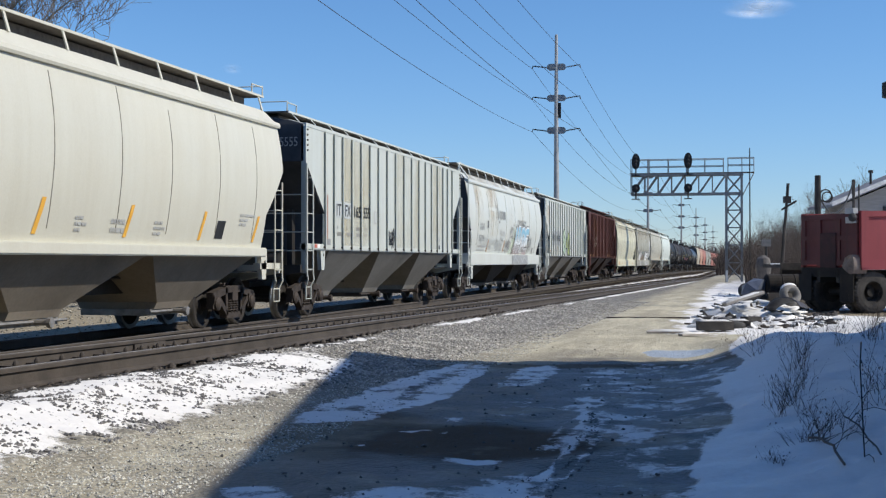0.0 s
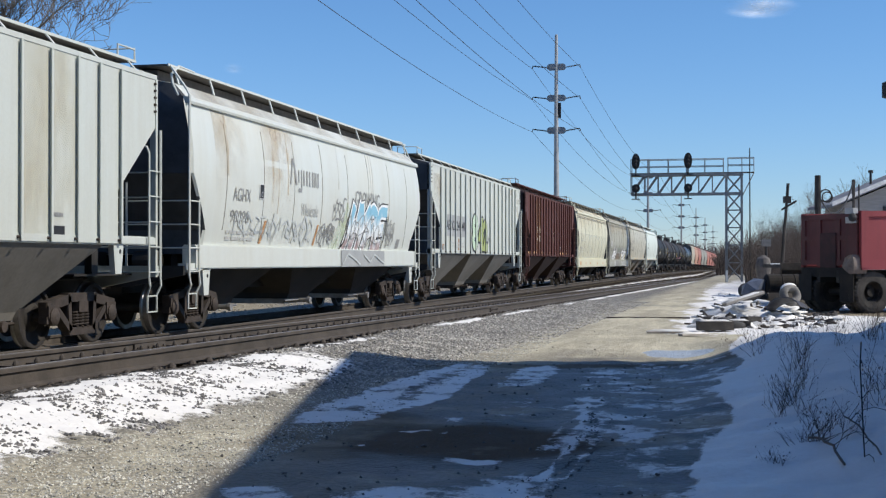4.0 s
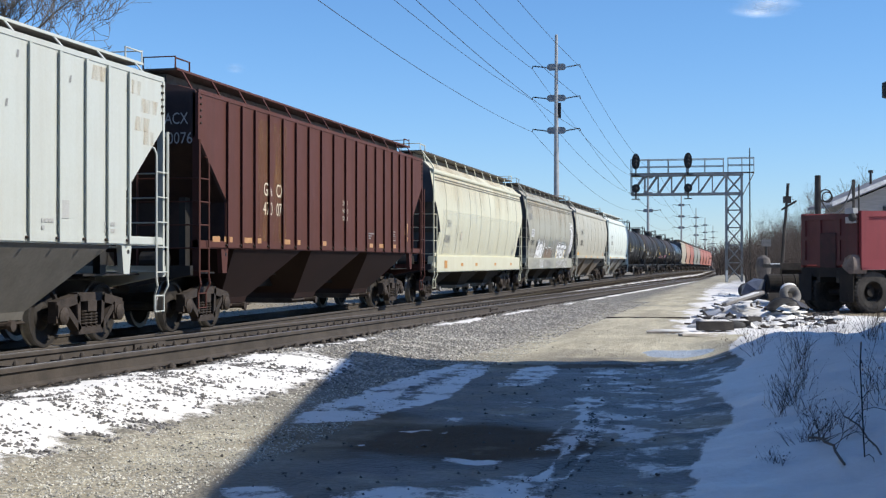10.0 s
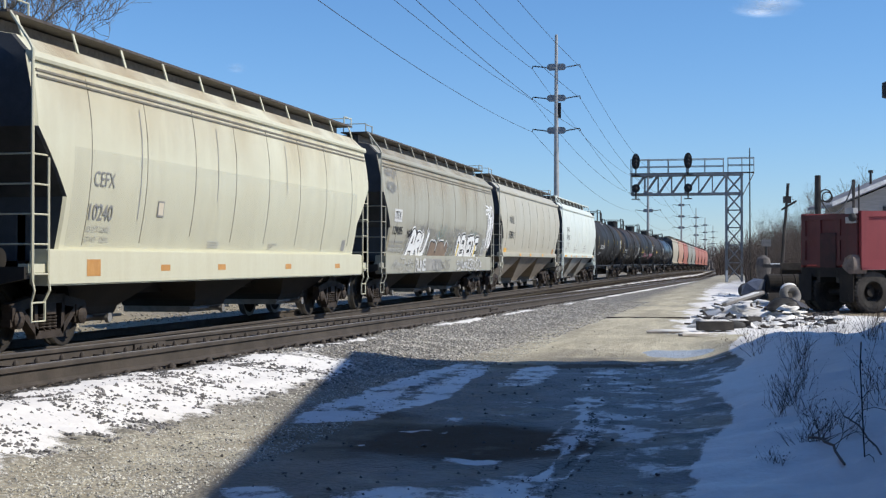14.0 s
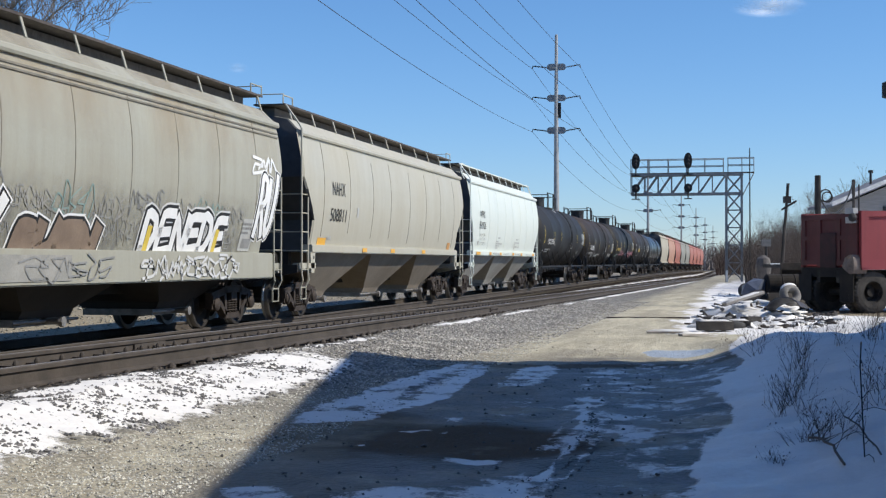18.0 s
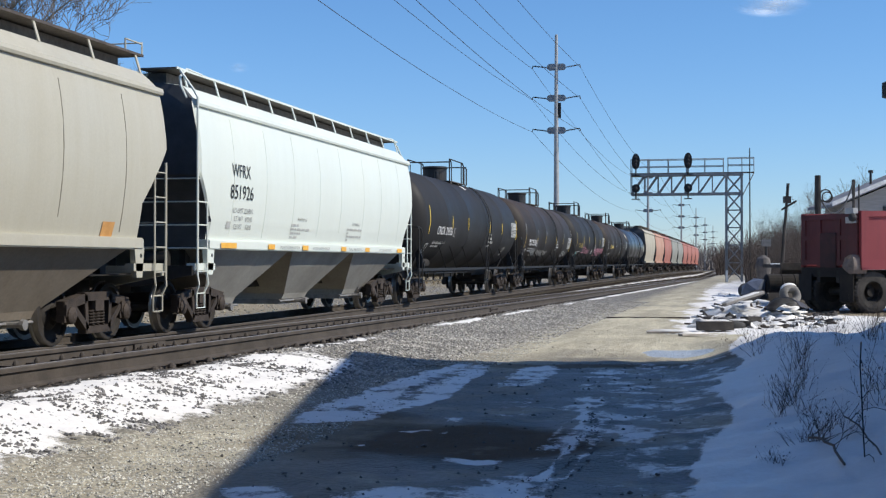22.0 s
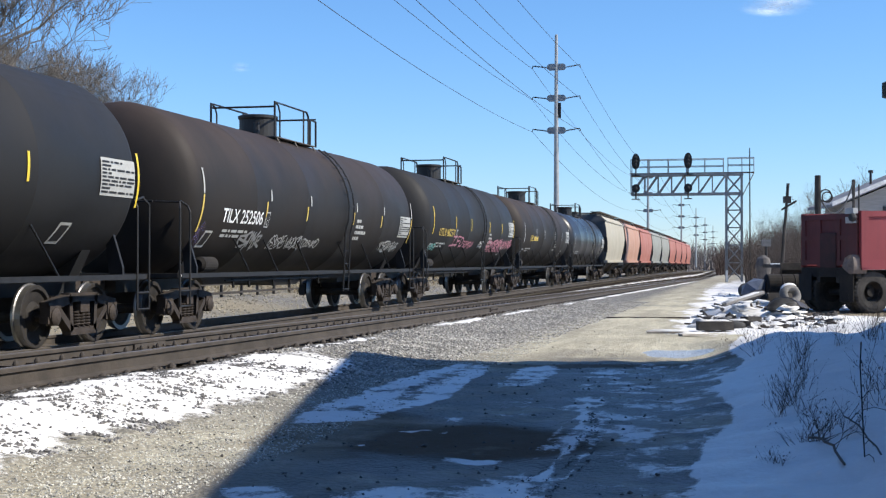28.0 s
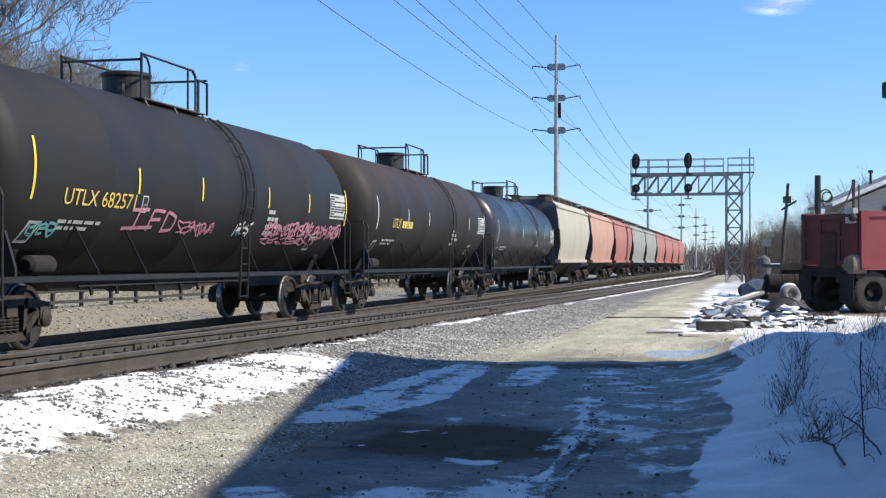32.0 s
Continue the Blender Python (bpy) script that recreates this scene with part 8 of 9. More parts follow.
# snow-crusted tyre standing on its edge
x, y = out(8.3, 32.3)
tyre_t = thing("old_tyre", "large dusty tyre standing on edge with snow on top", "tyre", pose(x, y, ground_at(x, y) + 0.52, 72, 0, VIEW + 22), "discarded tyres")
bm = bmesh.new()
torus(bm, 0.185, 0.095, 26, 9)
part("tread", bm, M["shaded_dusty_rubber"], tyre_t, "", True)
bm = bmesh.new()
rings = []
for k in range(10):
    a = radians(28 + k * 13.5)
    w = 0.085 * math.sin(math.pi * (k + 0.4) / 10) + 0.015
    rings.append([((0.245 + 0.05 * math.cos(b)) * math.cos(a), (0.245 + 0.05 * math.cos(b)) * math.sin(a), w * 1.2 * math.sin(b)) for b in (-2.2, -1.2, 0, 1.2, 2.2)])
loft(bm, rings)
part("snow_cap", bm, M["snow"], tyre_t, "crusted snow", True)


def heap(name, label, u, d, rx, ry, h, seed, mat, cat="heap"):
    """A low uneven mound."""
    x, y = out(u, d)
    bm = bmesh.new()
    n, m = 18, 6
    top = bm.verts.new((0, 0, h))
    prev = None
    for j in range(1, m + 1):
        k = j / m
        ring = []
        for i in range(n):
            a = 2 * math.pi * i / n
            e = 1 + 0.35 * noise.noise((math.cos(a) * 1.3 + seed, math.sin(a) * 1.3, seed))
            z = h * (1 - k ** 1.6) + 0.25 * h * noise.noise((math.cos(a) * 2 * k + seed, math.sin(a) * 2 * k, 3 + seed)) * (1 - k)
            ring.append(bm.verts.new((math.cos(a) * rx * k * e, math.sin(a) * ry * k * e, z if j < m else -0.1)))
        for i in range(n):
            q = (i + 1) % n
            if prev is None:
                bm.faces.new((top, ring[i], ring[q]))
            else:
                bm.faces.new((prev[i], ring[i], ring[q], prev[q]))
        prev = ring
    o = tagged(new(name, mesh_of(name, bm, M[mat], True)), label, cat)
    o.matrix_basis = pose(x, y, ground_at(x, y), 0, 0, VIEW)
    return o


heap("snow_mound", "lumpy mound of snow over scrap", 7.55, 32.9, 1.25, 1.3, 0.34, 2.0, "snow")
heap("scrap_mound", "dark heap of scrap and rubble behind the snow", 9.7, 39.2, 1.25, 1.1, 0.75, 8.0, "scrap")

# ---- house and yard posts behind the truck ----
def house():
    x, y = out(16.35, 52)
    h = thing("house", "grey shed with a shallow snow-edged roof", "shed", pose(x, y, ground_at(x, y), 0, 0, VIEW))
    wall = plain("grey_siding", (0.20, 0.19, 0.18), (0.28, 0.27, 0.26), 2, 0.8, stretch=(1, 1, 12))
    roofm = plain("grey_shingles", (0.16, 0.165, 0.175), (0.25, 0.25, 0.26), 3, 0.9, 0, 0.3)
    bm = bmesh.new()
    q = [(-0.9, 0), (7, 0), (7, 3.9), (3.1, 5.25), (-0.9, 3.6)]
    loft(bm, [[(a, 0, b) for a, b in q], [(a, 2.6, b) for a, b in q]])
    part("wall", bm, wall, h)
    for (xa, za), (xb, zb), lab in (((-1.5, 3.45), (3.1, 5.38), "roof"), ((3.1, 5.38), (7.6, 3.75), "roof")):
        bm = bmesh.new()
        loft(bm, [[(xa, -0.5, za), (xb, -0.5, zb), (xb, -0.5, zb + 0.12), (xa, -0.5, za + 0.12)], [(xa, 3.0, za), (xb, 3.0, zb), (xb, 3.0, zb + 0.12), (xa, 3.0, za + 0.12)]])
        part("roof", bm, roofm, h)
        bm = bmesh.new()
        loft(bm, [[(xa, -0.56, za + 0.05), (xb, -0.56, zb + 0.05), (xb, -0.56, zb + 0.2), (xa, -0.56, za + 0.2)],
                  [(xa, -0.2, za + 0.12), (xb, -0.2, zb + 0.12), (xb, -0.2, zb + 0.19), (xa, -0.2, za + 0.19)]])
        part("snow_edge", bm, M["snow"], h)
    for xx in (0.6, 1.3):
        bm = bmesh.new()
        tube(bm, (xx, 1.5, 4.1), (xx, 1.5, 4.95), 0.05, n=8)
        lathe(bm, [(4.9, 0.10), (5.0, 0.10)], 10, "z", (xx, 1.5, 0))
        part("vent_pipe", bm, M["steel_dark"], h)
    bm = bmesh.new()
    box(bm, 0.6, 1.6, -0.06, 0.06, 2.6, 3.5)
    part("window", bm, M["black"], h)


house()


M["dark_post"] = plain("dark_weathered_post", (0.022, 0.019, 0.017), (0.06, 0.053, 0.047), 3, 0.85, 0, 0.3)


def wood_post(u, d, z1, r, lean, label, name="utility_post"):
    x, y = out(u, d)
    z0 = ground_at(x, y) - 0.2
    t = thing(name, label, "post", pose(x, y, z0, 0, 0, VIEW))
    bm = bmesh.new()
    rng = random.Random(int(u * 31))
    rings = []
    for k in range(6):
        q = k / 5
        rings.append([((r * (1 - 0.25 * q)) * math.cos(a * math.pi / 5) + lean * q + rng.uniform(-0.02, 0.02), r * math.sin(a * math.pi / 5), (z1 - z0) * q) for a in range(10)])
    loft(bm, rings)
    part("shaft", bm, M["dark_post"], t)
    return t


t = wood_post(14.94, 60, 4.75, 0.075, 0.40, "leaning weathered post in the brush")
bm = bmesh.new()
tube(bm, (0.1, 0, 3.9), (0.75, -0.1, 4.3), 0.05, n=6)
box(bm, 0.2, 0.5, -0.15, 0.15, 4.2, 4.5)
part("bracket", bm, M["steel_dark"], t)
t = wood_post(12.5, 45, 4.15, 0.13, 0.0, "grey square-topped post with coiled cable")
bm = bmesh.new()
for k in range(2):
    torus(bm, 0.20 - 0.03 * k, 0.022, 16, 6, pose(0.22 + 0.06 * k, -0.1, 3.75 - 0.05 * k, 90, 70, 0))
part("cable_coil", bm, M["black"], t)
t = wood_post(14.9, 49.0, 4.25, 0.07, 0.0, "thin dark post with a hanging cable")
t = wood_post(15.25, 49.5, 4.1, 0.05, 0.0, "thin dark post with a hanging cable")
t = wood_post(13.30, 40, 6.75, 0.13, 0.0, "tall dark utility post behind the truck")
bm = bmesh.new()
lathe(bm, [(-0.30, 0.08), (-0.26, 0.19), (0.16, 0.19), (0.22, 0.06)], 12, "z", (-0.12, -0.08, 6.4 - t.matrix_basis.translation.z))
part("insulator", bm, M["black"], t)
a, b = Vector((*out(12.5, 45), 3.55)), Vector((*out(14.9, 49.0), 4.2))
bm = bmesh.new()
chain(bm, [a.lerp(b, k / 14) - Vector((0, 0, 0.9 * 4 * (k / 14) * (1 - k / 14) * (1.0))) for k in range(15)], 0.03, 5)
tagged(new("cable", mesh_of("cable", bm, M["black"])), "black cable hanging between two posts", "cable")
x, y = out(14.0, 58.5)
t = thing("sign", "small grey box on a post in the brush", "sign", pose(x, y, ground_at(x, y), 0, 0, VIEW))
bm = bmesh.new()
tube(bm, (0, 0, 0), (0, 0, 2.1), 0.05, n=6)
part("post", bm, M["steel_dark"], t)
bm = bmesh.new()
box(bm, -0.20, 0.20, -0.08, 0.05, 2.06, 2.36)
part("panel", bm, plain("dull_sign_back", (0.11, 0.11, 0.11), (0.20, 0.20, 0.20), 5, 0.7, 0, 0.1), t)

# tall dry stalk standing out of the bank
x, y = out(2.36, 7.55)
stalk = thing("dry_stalk", "tall thin dry brown stalk standing in the snow bank", "weed", pose(x, y, ground_at(x, y) - 0.03, 0, 0, VIEW))
bm = bmesh.new()
chain(bm, [(0, 0, 0), (-0.008, 0.01, 0.18), (-0.02, 0.0, 0.40), (-0.027, 0.01, 0.60), (-0.024, 0.0, 0.74)], 0.0042, 5)
part("stem", bm, M["dark_post"], stalk)
rng = random.Random(77)
for k in range(9):
    z = 0.10 + 0.065 * k
    a = rng.uniform(0, 2 * math.pi)
    l = rng.uniform(0.05, 0.14)
    bm = bmesh.new()
    p = Vector((-0.035 * z, 0.004, z))
    q = p + Vector((math.cos(a) * l, math.sin(a) * l, rng.uniform(-0.02, 0.07)))
    chain(bm, [p, p.lerp(q, 0.5) + Vector((0, 0, 0.015)), q, q + Vector((math.cos(a) * 0.012, 0, -0.025))], 0.0022, 4)
    part("twig", bm, M["dark_post"], stalk)

# ---- building behind the camera, whose shade lies over the road ----
b = thing("workshop", "plain brown workshop beside the road, behind the camera", "building", pose(0, 0, 0, 0, 0, VIEW))
wallm = plain("brown_block_wall", (0.17, 0.145, 0.12), (0.25, 0.21, 0.175), 1.5, 0.85)
bm = bmesh.new()
box(bm, 6.42, 16, -14, 15.9, -0.3, 6.9)
part("wall", bm, wallm, b)
bm = bmesh.new()
box(bm, 6.32, 16.2, -14.2, 16.0, 6.9, 7.0)
part("roof", bm, M["steel_dark"], b)
# unseen block added to cut the skylight on the shaded road
bm = bmesh.new()
box(bm, -4.2, 6.0, -16, -2.5, -0.3, 12.0)
part("rear_wing", bm, wallm, b)
# ---- bare trees, brush and weeds ----
def grow(bm, p, d, length, r, depth, rng, spread, lift, n, thin=0.0, bend=0.24):
    """A limb in three bends, then its forks."""
    r = max(r, thin)
    for k in range(3):
        d = (d + Vector((rng.uniform(-1, 1), rng.uniform(-1, 1), rng.uniform(-0.6, 1) + lift)) * bend).normalized()
        q = p + d * length / 3
        tube(bm, p, q, r, r * 0.86, n, False)
        p, r = q, r * 0.86
        if depth > 0 and k == 1 and rng.random() < 0.7:
            side = (d + Vector((rng.uniform(-1, 1), rng.uniform(-1, 1), rng.uniform(-0.3, 0.6))) * spread * 1.2).normalized()
            grow(bm, p, side, length * rng.uniform(0.5, 0.75), r * 0.55, depth - 1, rng, spread, lift, max(3, n - 1), thin, bend)
    if depth > 0:
        for k in range(rng.choice((2, 2, 3))):
            side = (d + Vector((rng.uniform(-1, 1), rng.uniform(-1, 1), rng.uniform(-0.4, 0.7))) * spread).normalized()
            grow(bm, p, side, length * rng.uniform(0.62, 0.85), r * rng.uniform(0.55, 0.75), depth - 1, rng, spread, lift, max(3, n - 1), thin, bend)
    elif thin:
        for k in range(2):
            side = (d + Vector((rng.uniform(-1, 1), rng.uniform(-1, 1), rng.uniform(-0.5, 0.7))) * 0.8).normalized()
            tube(bm, p, p + side * rng.uniform(0.25, 0.7), thin * 0.9, thin * 0.4, 3, False)


def bare_tree(height, seed, depth=5, spread=0.75):
    rng = random.Random(seed)
    t = thing("tree", "bare winter tree with a tangle of fine grey branches", "tree", None, "bare trees beyond the tracks")
    bm = bmesh.new()
    p = Vector((0, 0, -0.3))
    d = Vector((rng.uniform(-0.1, 0.1), rng.uniform(-0.1, 0.1), 1)).normalized()
    r = height * 0.019
    for k in range(4):
        q = p + d * height * 0.07
        tube(bm, p, q, r, r * 0.92, 8, False)
        p, r = q, r * 0.92
        d = (d + Vector((rng.uniform(-0.12, 0.12), rng.uniform(-0.12, 0.12), 0.2))).normalized()
    part("trunk", bm, M["bark"], t)
    bm = bmesh.new()
    for k in range(5):
        a = 6.28 * k / 5 + rng.uniform(-0.5, 0.5)
        side = Vector((math.cos(a) * 0.65, math.sin(a) * 0.65, rng.uniform(0.7, 1.2))).normalized()
        grow(bm, p - d * height * 0.03 * k, side, height * rng.uniform(0.14, 0.20), r * 0.72, depth, rng, spread, 0.15, 5, 0.010, 0.50)
    part("crown", bm, M["bark"], t)
    return t


kinds = [bare_tree(16.5, 3, 6, 0.9), bare_tree(15.5, 8, 6, 0.9), bare_tree(14.5, 15, 6, 0.9), bare_tree(11.5, 21, 4, 1.0)]
spots = [(-39, 58, 0, 1.62), (-44, 66.5, 1, 1.6), (-45.5, 75, 2, 1.4), (-39, 90, 3, 1.22)]
for x, y, k, s in spots:
    kinds[k].matrix_basis = pose(x, y, ground_at(x, y), 0, 0, 40 * k) @ Matrix.Scale(s, 4)
more = [(-40, 70.5, 0, 1.05), (-43, 88.5, 1, 1.0), (-43.2, 96.5, 2, 1.0), (-46, 62, 2, 1.65), (-41, 83, 3, 0.75), (-31, 72, 3, 0.75), (-30, 90, 3, 0.65), (-37, 95, 1, 0.5), (-33, 110, 3, 0.7),
        (-40, 125, 2, 0.5), (-36, 140, 3, 0.7), (-44, 160, 1, 0.5), (-40, 185, 0, 0.5), (-46, 215, 2, 0.55)]
for i, (x, y, k, s) in enumerate(more):
    o = copy_thing(kinds[k], pose(x, y, ground_at(x, y), 0, 0, 67 * i))
    o.scale = (s, s, s)


for i, (u, d, k, s) in enumerate(((20.5, 75, 3, 0.62), (22.5, 78, 3, 0.55), (26.0, 82, 3, 0.75), (17.5, 72, 3, 0.42))):
    x, y = out(u, d)
    o = copy_thing(kinds[k], pose(x, y, ground_at(x, y), 0, 0, 80 * i))
    o.scale = (s, s, s)


def brush(name, label, places, height, stems, seed, mat="twig", depth=2, r=0.012):
    """Thicket of upright bare shoots."""
    rng = random.Random(seed)
    bm = bmesh.new()
    for i in range(stems):
        x, y = places(rng)
        h = height * rng.uniform(0.5, 1.15)
        p = Vector((x, y, ground_at(x, y) - 0.1))
        d = Vector((rng.uniform(-0.3, 0.3), rng.uniform(-0.3, 0.3), 1)).normalized()
        grow(bm, p, d, h * 0.42, r * rng.uniform(0.8, 1.6), depth, rng, 0.7, 0.3, 3)
    return tagged(new(name, mesh_of(name, bm, M[mat])), label, "brush", kind="stuff")


def right_brush(rng):
    d = rng.uniform(62, 105)
    return out(d * rng.uniform(0.232, 0.262) + rng.uniform(0, 2), d)


def right_far(rng):
    d = rng.uniform(95, 190)
    return out(d * rng.uniform(0.224, 0.30), d)


def left_line(rng):
    y = rng.uniform(70, 260)
    return -38 - rng.random() * 14, y


brush("brush", "thicket of bare brown brush beyond the truck", right_brush, 3.3, 950, 31, depth=3, r=0.020)
brush("brush", "distant bare brown woods beside the tracks", right_far, 4.2, 700, 32, depth=2, r=0.06)
brush("brush", "low bare brush along the far side of the tracks", left_line, 3.0, 150, 33, depth=2, r=0.02)
def track_side(rng):
    d = rng.uniform(170, 300)
    return out(d * rng.uniform(0.203, 0.245), d)


brush("brush", "distant bare brown thicket beside the tracks", track_side, 4.5, 800, 35, depth=2, r=0.08)
M["far_twig"] = plain("distant_woods", (0.115, 0.095, 0.085), (0.18, 0.15, 0.135), 0.4, 0.95, 0, 0)


def far_woods(rng):
    return rng.uniform(-75, 45), rng.uniform(430, 640)


brush("woods", "line of distant bare woods at the horizon", far_woods, 10.5, 1000, 34, "far_twig", 2, 0.2)


def tufts(name, label, places, count, seed):
    """Dry grass: bundles of bent blades."""
    rng = random.Random(seed)
    vs, fs = [], []
    for i in range(count):
        x, y = places(rng)
        z = ground_at(x, y)
        for k in range(7):
            a, l, h = rng.uniform(0, 6.28), rng.uniform(0.1, 0.4), rng.uniform(0.1, 0.34)
            w = 0.012
            c, s = math.cos(a), math.sin(a)
            n = len(vs)
            vs += [(x - s * w, y + c * w, z - 0.02), (x + s * w, y - c * w, z - 0.02), (x + c * l * 0.5 + s * w * 0.7, y + s * l * 0.5 - c * w * 0.7, z + h * 0.7),
                   (x + c * l * 0.5 - s * w * 0.7, y + s * l * 0.5 + c * w * 0.7, z + h * 0.7), (x + c * l, y + s * l, z + h)]
            fs += [(n, n + 1, n + 2, n + 3), (n + 3, n + 2, n + 4)]
    me = bpy.data.meshes.new(name)
    me.from_pydata(vs, [], fs)
    me.materials.append(M["grass"])
    return tagged(new(name, me), label, "grass", kind="stuff")


def far_grass(rng):
    return T_X - rng.uniform(9, 42), rng.uniform(58, 150)


tufts("dry_grass", "dry straw-coloured grass beyond the tracks", far_grass, 5200, 41)


def weed(u, d, height, stems, seed, reach=0.6, leaves=True):
    """Dead weed: thin crooked stems with side twigs and curled leaves."""
    rng = random.Random(seed)
    x, y = out(u, d)
    w = thing("weed", "dead brown weed standing in the snow", "weed", pose(x, y, ground_at(x, y)), "dead weeds on the snow bank")
    lv = []
    for i in range(stems if stems < 3 else int(stems * 1.8)):
        bm = bmesh.new()
        a = rng.uniform(0, 6.28)
        p = Vector((rng.uniform(-0.08, 0.08), rng.uniform(-0.08, 0.08), -0.05))
        dd = Vector((math.cos(a) * reach * rng.random(), math.sin(a) * reach * rng.random(), 1)).normalized()
        seg = height * rng.uniform(0.6, 1.1) / 6
        r = 0.0034
        ring = [bm.verts.new(p + Vector((math.cos(j * 2.094), math.sin(j * 2.094), 0)) * r) for j in range(3)]
        for k in range(6):
            q = p + dd * seg
            r *= 0.84
            nxt = [bm.verts.new(q + Vector((math.cos(j * 2.094), math.sin(j * 2.094), 0)) * r) for j in range(3)]
            for j in range(3):
                bm.faces.new((ring[j], ring[(j + 1) % 3], nxt[(j + 1) % 3], nxt[j]))
            ring = nxt
            p = q
            dd = (dd + Vector((rng.uniform(-0.3, 0.3), rng.uniform(-0.3, 0.3), rng.uniform(-0.15, 0.12)))).normalized()
            if k > 1:
                for _ in range(2):
                    e = p + (dd + Vector((rng.uniform(-1, 1), rng.uniform(-1, 1), rng.uniform(-0.3, 0.7)))).normalized() * rng.uniform(0.05, 0.16)
                    tip = bm.verts.new(e)
                    for j in range(2):
                        bm.faces.new((ring[j], ring[j + 1], tip))
                    lv.append(e)
        part("stem", bm, M["weed"], w)
    if leaves:
        bm = bmesh.new()
        for e in lv:
            if rng.random() < 0.4:
                s = rng.uniform(0.004, 0.012)
                n = Vector((rng.uniform(-1, 1), rng.uniform(-1, 1), rng.uniform(-1, 1))).normalized() * s
                m = n.orthogonal().normalized() * s * 0.6
                v = [bm.verts.new(e + n), bm.verts.new(e + m), bm.verts.new(e - n * 0.8 + Vector((0, 0, -s))), bm.verts.new(e - m)]
                bm.faces.new(v)
        part("dead_leaves", bm, M["weed"], w)
    return w


M["weed"] = plain("dead_weed", (0.075, 0.055, 0.045), (0.14, 0.105, 0.085), 6, 0.9, 0, 0)
weed(2.42, 8.7, 0.34, 8, 1, 1.0)
weed(2.62, 8.9, 0.28, 7, 2, 1.3)
weed(2.3, 8.5, 0.16, 5, 3, 1.3)
weed(3.35, 12.8, 0.42, 8, 4, 0.8)
weed(3.55, 13.2, 0.38, 6, 5, 0.9)
weed(3.02, 9.8, 0.85, 1, 6, 0.08, False)
weed(3.45, 10.6, 0.42, 6, 7, 1.0)
weed(3.25, 10.2, 0.3, 5, 8, 1.1)
weed(4.75, 15.0, 0.6, 7, 10, 0.9)
weed(5.0, 15.8, 0.6, 7, 11, 0.9)
weed(1.95, 8.0, 0.10, 4, 13, 1.3)
weed(4.1, 14.0, 0.4, 5, 14, 0.9)
for k, (u, d, h, n) in enumerate(((3.62, 15.5, 0.36, 6), (3.85, 16.4, 0.40, 7), (4.3, 16.0, 0.30, 6), (2.72, 10.6, 0.30, 8), (2.95, 11.2, 0.34, 8), (2.55, 10.0, 0.24, 7),
                                  (4.55, 14.2, 0.36, 6), (4.9, 17.2, 0.4, 6))):
    weed(u, d, h, n, 50 + k, 1.2)

def fallen_stick(u0, d0, u1, d1, r):
    """A bare dead branch lying across the snow bank, with a few side twigs."""
    a, b = Vector((*out(u0, d0), 0)), Vector((*out(u1, d1), 0))
    rng = random.Random(int(u0 * 100))
    bm = bmesh.new()
    pts = []
    for k in range(9):
        p = a.lerp(b, k / 8) + Vector((rng.uniform(-0.015, 0.015), rng.uniform(-0.015, 0.015), 0))
        p.z = ground_at(p.x, p.y) + 0.045 + 0.05 * math.sin(k * 0.4)
        pts.append(p)
    chain(bm, pts, r, 5)
    for k in range(2, 9):
        e = pts[k] + Vector((rng.uniform(-0.14, 0.14), rng.uniform(-0.14, 0.14), rng.uniform(0.03, 0.14)))
        tube(bm, pts[k], e, r * 0.45, r * 0.2, 4)
    tagged(new("stick", mesh_of("stick", bm, M["weed"])), "bare dead branch lying on the snow bank", "stick")


fallen_stick(2.24, 7.5, 2.36, 8.7, 0.008)
fallen_stick(2.50, 7.7, 2.78, 9.4, 0.006)

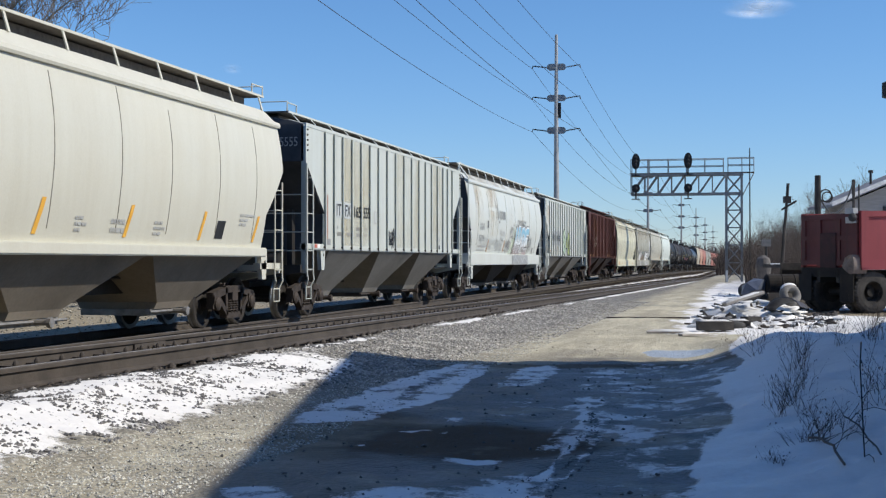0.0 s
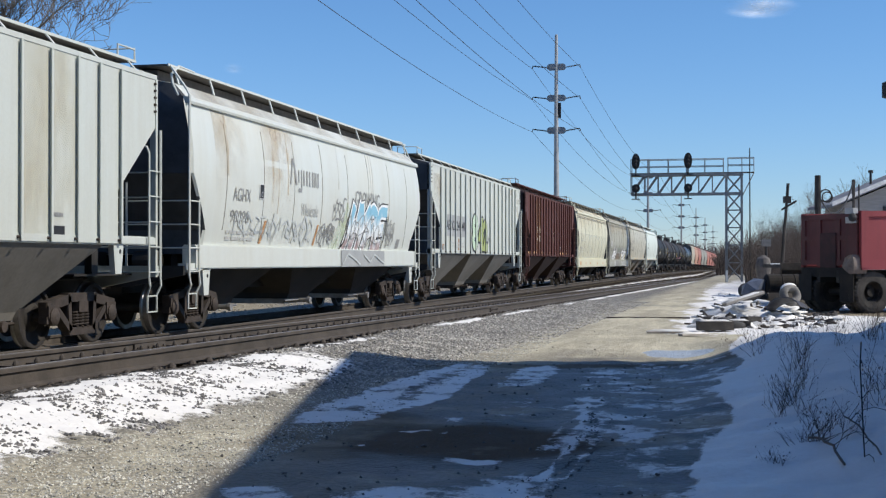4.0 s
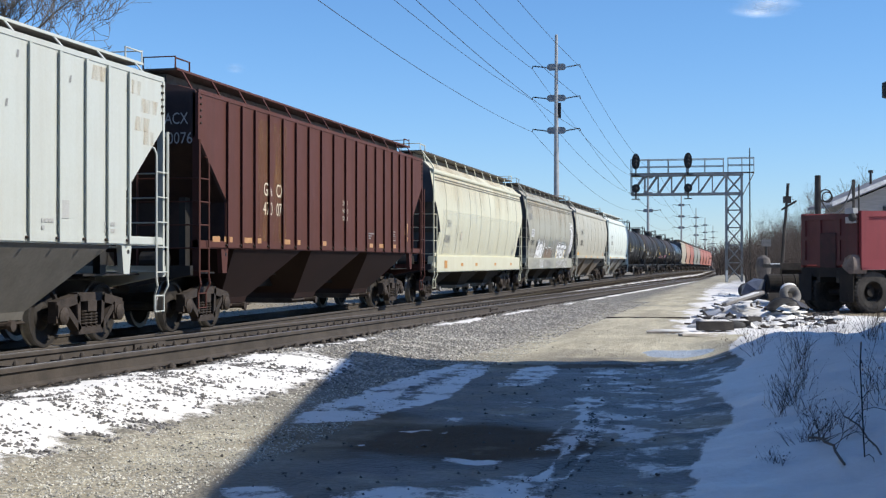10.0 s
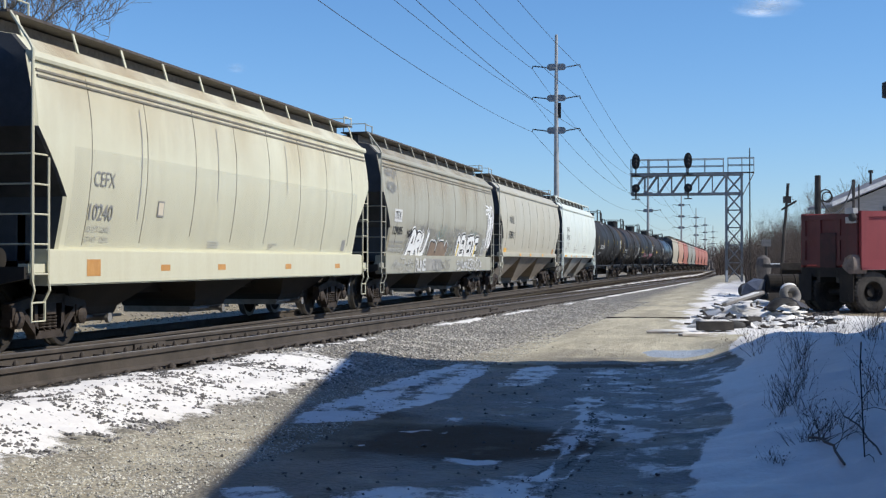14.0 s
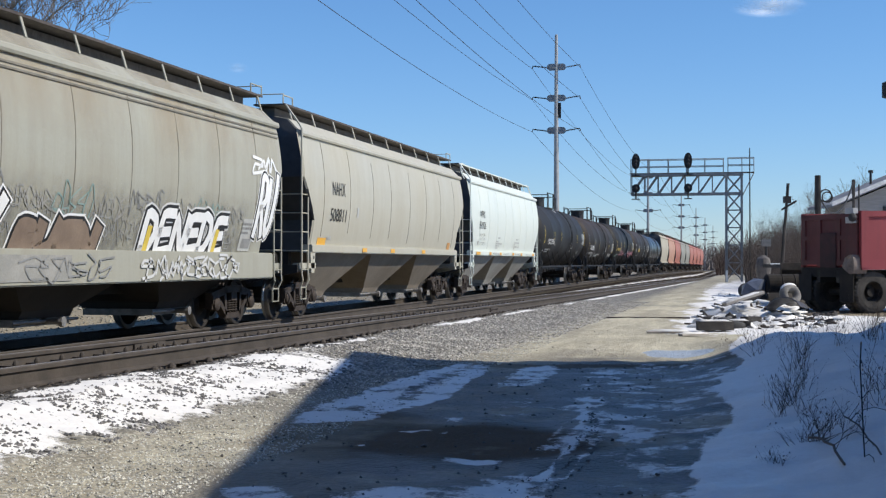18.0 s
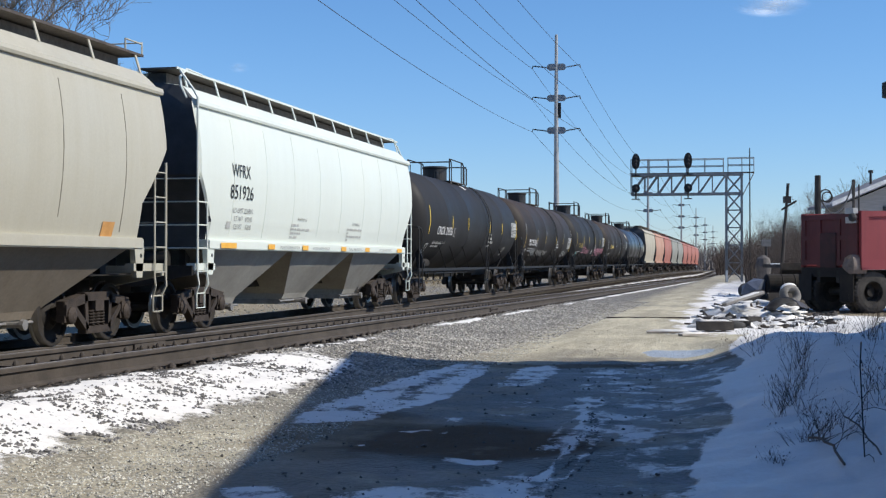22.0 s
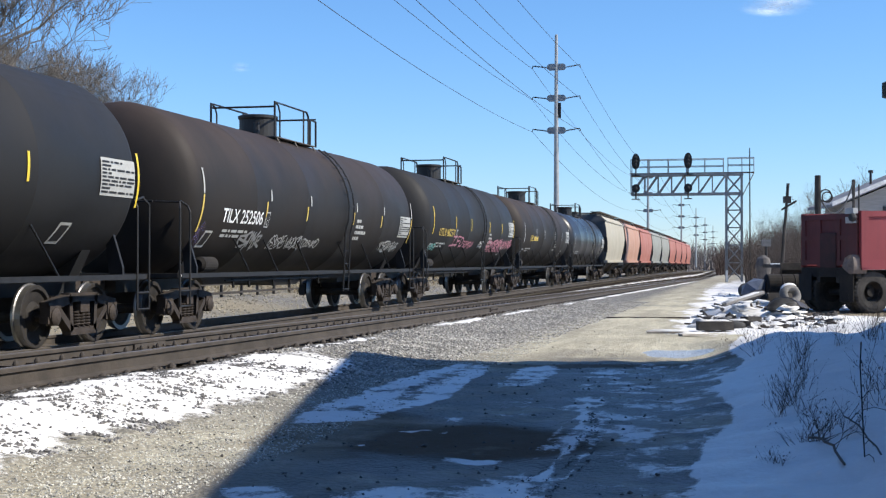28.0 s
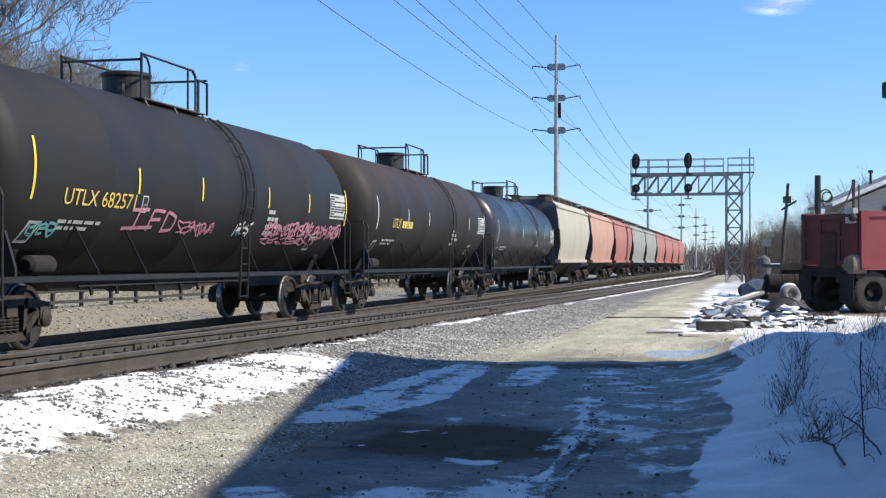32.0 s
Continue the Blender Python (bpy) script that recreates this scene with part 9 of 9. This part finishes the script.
# ---- two small clouds, drifting slowly ----
def wisp(name, label, a, b, c, thick):
    """A thin cloud: an ellipsoid of vapour that frays towards its rim."""
    m, nt, bs = shader("thin_" + name)
    bs.inputs["Base Color"].default_value = (0.95, 0.95, 0.96, 1)
    # faint glow added in place of sunlight scattered through the cloud
    bs.inputs["Emission Color"].default_value = (0.93, 0.96, 1.0, 1)
    bs.inputs["Emission Strength"].default_value = 0.35
    bs.inputs["Roughness"].default_value = 1.0
    tc = nt.nodes.new("ShaderNodeTexCoord").outputs["Object"]
    mp = add(nt, "ShaderNodeMapping", [(0, tc), (3, (1 / a, 0, 1 / c))])
    far = add(nt, "ShaderNodeVectorMath", [(0, mp.outputs[0])], op="LENGTH").outputs["Value"]
    core = ramp(nt, far, 0.92, 0.0)
    core = add(nt, "ShaderNodeMath", [(0, core), (1, core)], op="MULTIPLY").outputs[0]
    fray = ramp(nt, noise_of(nt, tc, 0.022, 4, 0.5, (1, 0, 1.6)), 0.22, 0.66)
    k = add(nt, "ShaderNodeMath", [(0, core), (1, fray)], op="MULTIPLY").outputs[0]
    nt.links.new(add(nt, "ShaderNodeMath", [(0, k), (1, thick)], op="MULTIPLY").outputs[0], bs.inputs["Alpha"])
    bm = bmesh.new()
    bmesh.ops.create_uvsphere(bm, u_segments=32, v_segments=16, radius=1.0)
    for v in bm.verts:
        v.co = (v.co.x * a, v.co.y * b, v.co.z * c)
    cl = thing("cloud", label, "cloud")
    part("vapour", bm, m, cl, smooth=True)
    return cl


cloud = wisp("cloud", "small thin white cloud high in a blue sky", 96, 45, 25, 0.85)
faint_cloud = wisp("wisp", "faint wisp of cloud in a blue sky", 30, 25, 12, 0.22)

# ---- what moves: the train's cars and their wheels ----
def motions():
    for (car, s0) in cars:
        rows = []
        for t in range(0, 33, 4):
            y = car_y(s0, t)
            rows.append((t, pose(t_shift(y), y, t_rail(y), 0, 0, -math.degrees(math.atan(max(0, y - 230) / 7600)))))
        walk(car, rows)
    walk(cloud, [(0, pose(*out(700, 3000), 565, 0, 0, VIEW)), (32, pose(*out(746, 3000), 571, 0, 0, VIEW))])
    walk(faint_cloud, [(0, pose(*out(-468, 3000), 430, 0, 0, VIEW)), (32, pose(*out(-447, 3000), 434, 0, 0, VIEW))])
    turn = V / 0.457                 # radians a second
    for w, dy in wheelsets[:56]:
        walk(w, [(k / 10, Matrix.LocRotScale((0, dy, 0.457), Euler((turn * k / 10 % (2 * math.pi), 0, 0)), None)) for k in range(0, 321)])


motions()
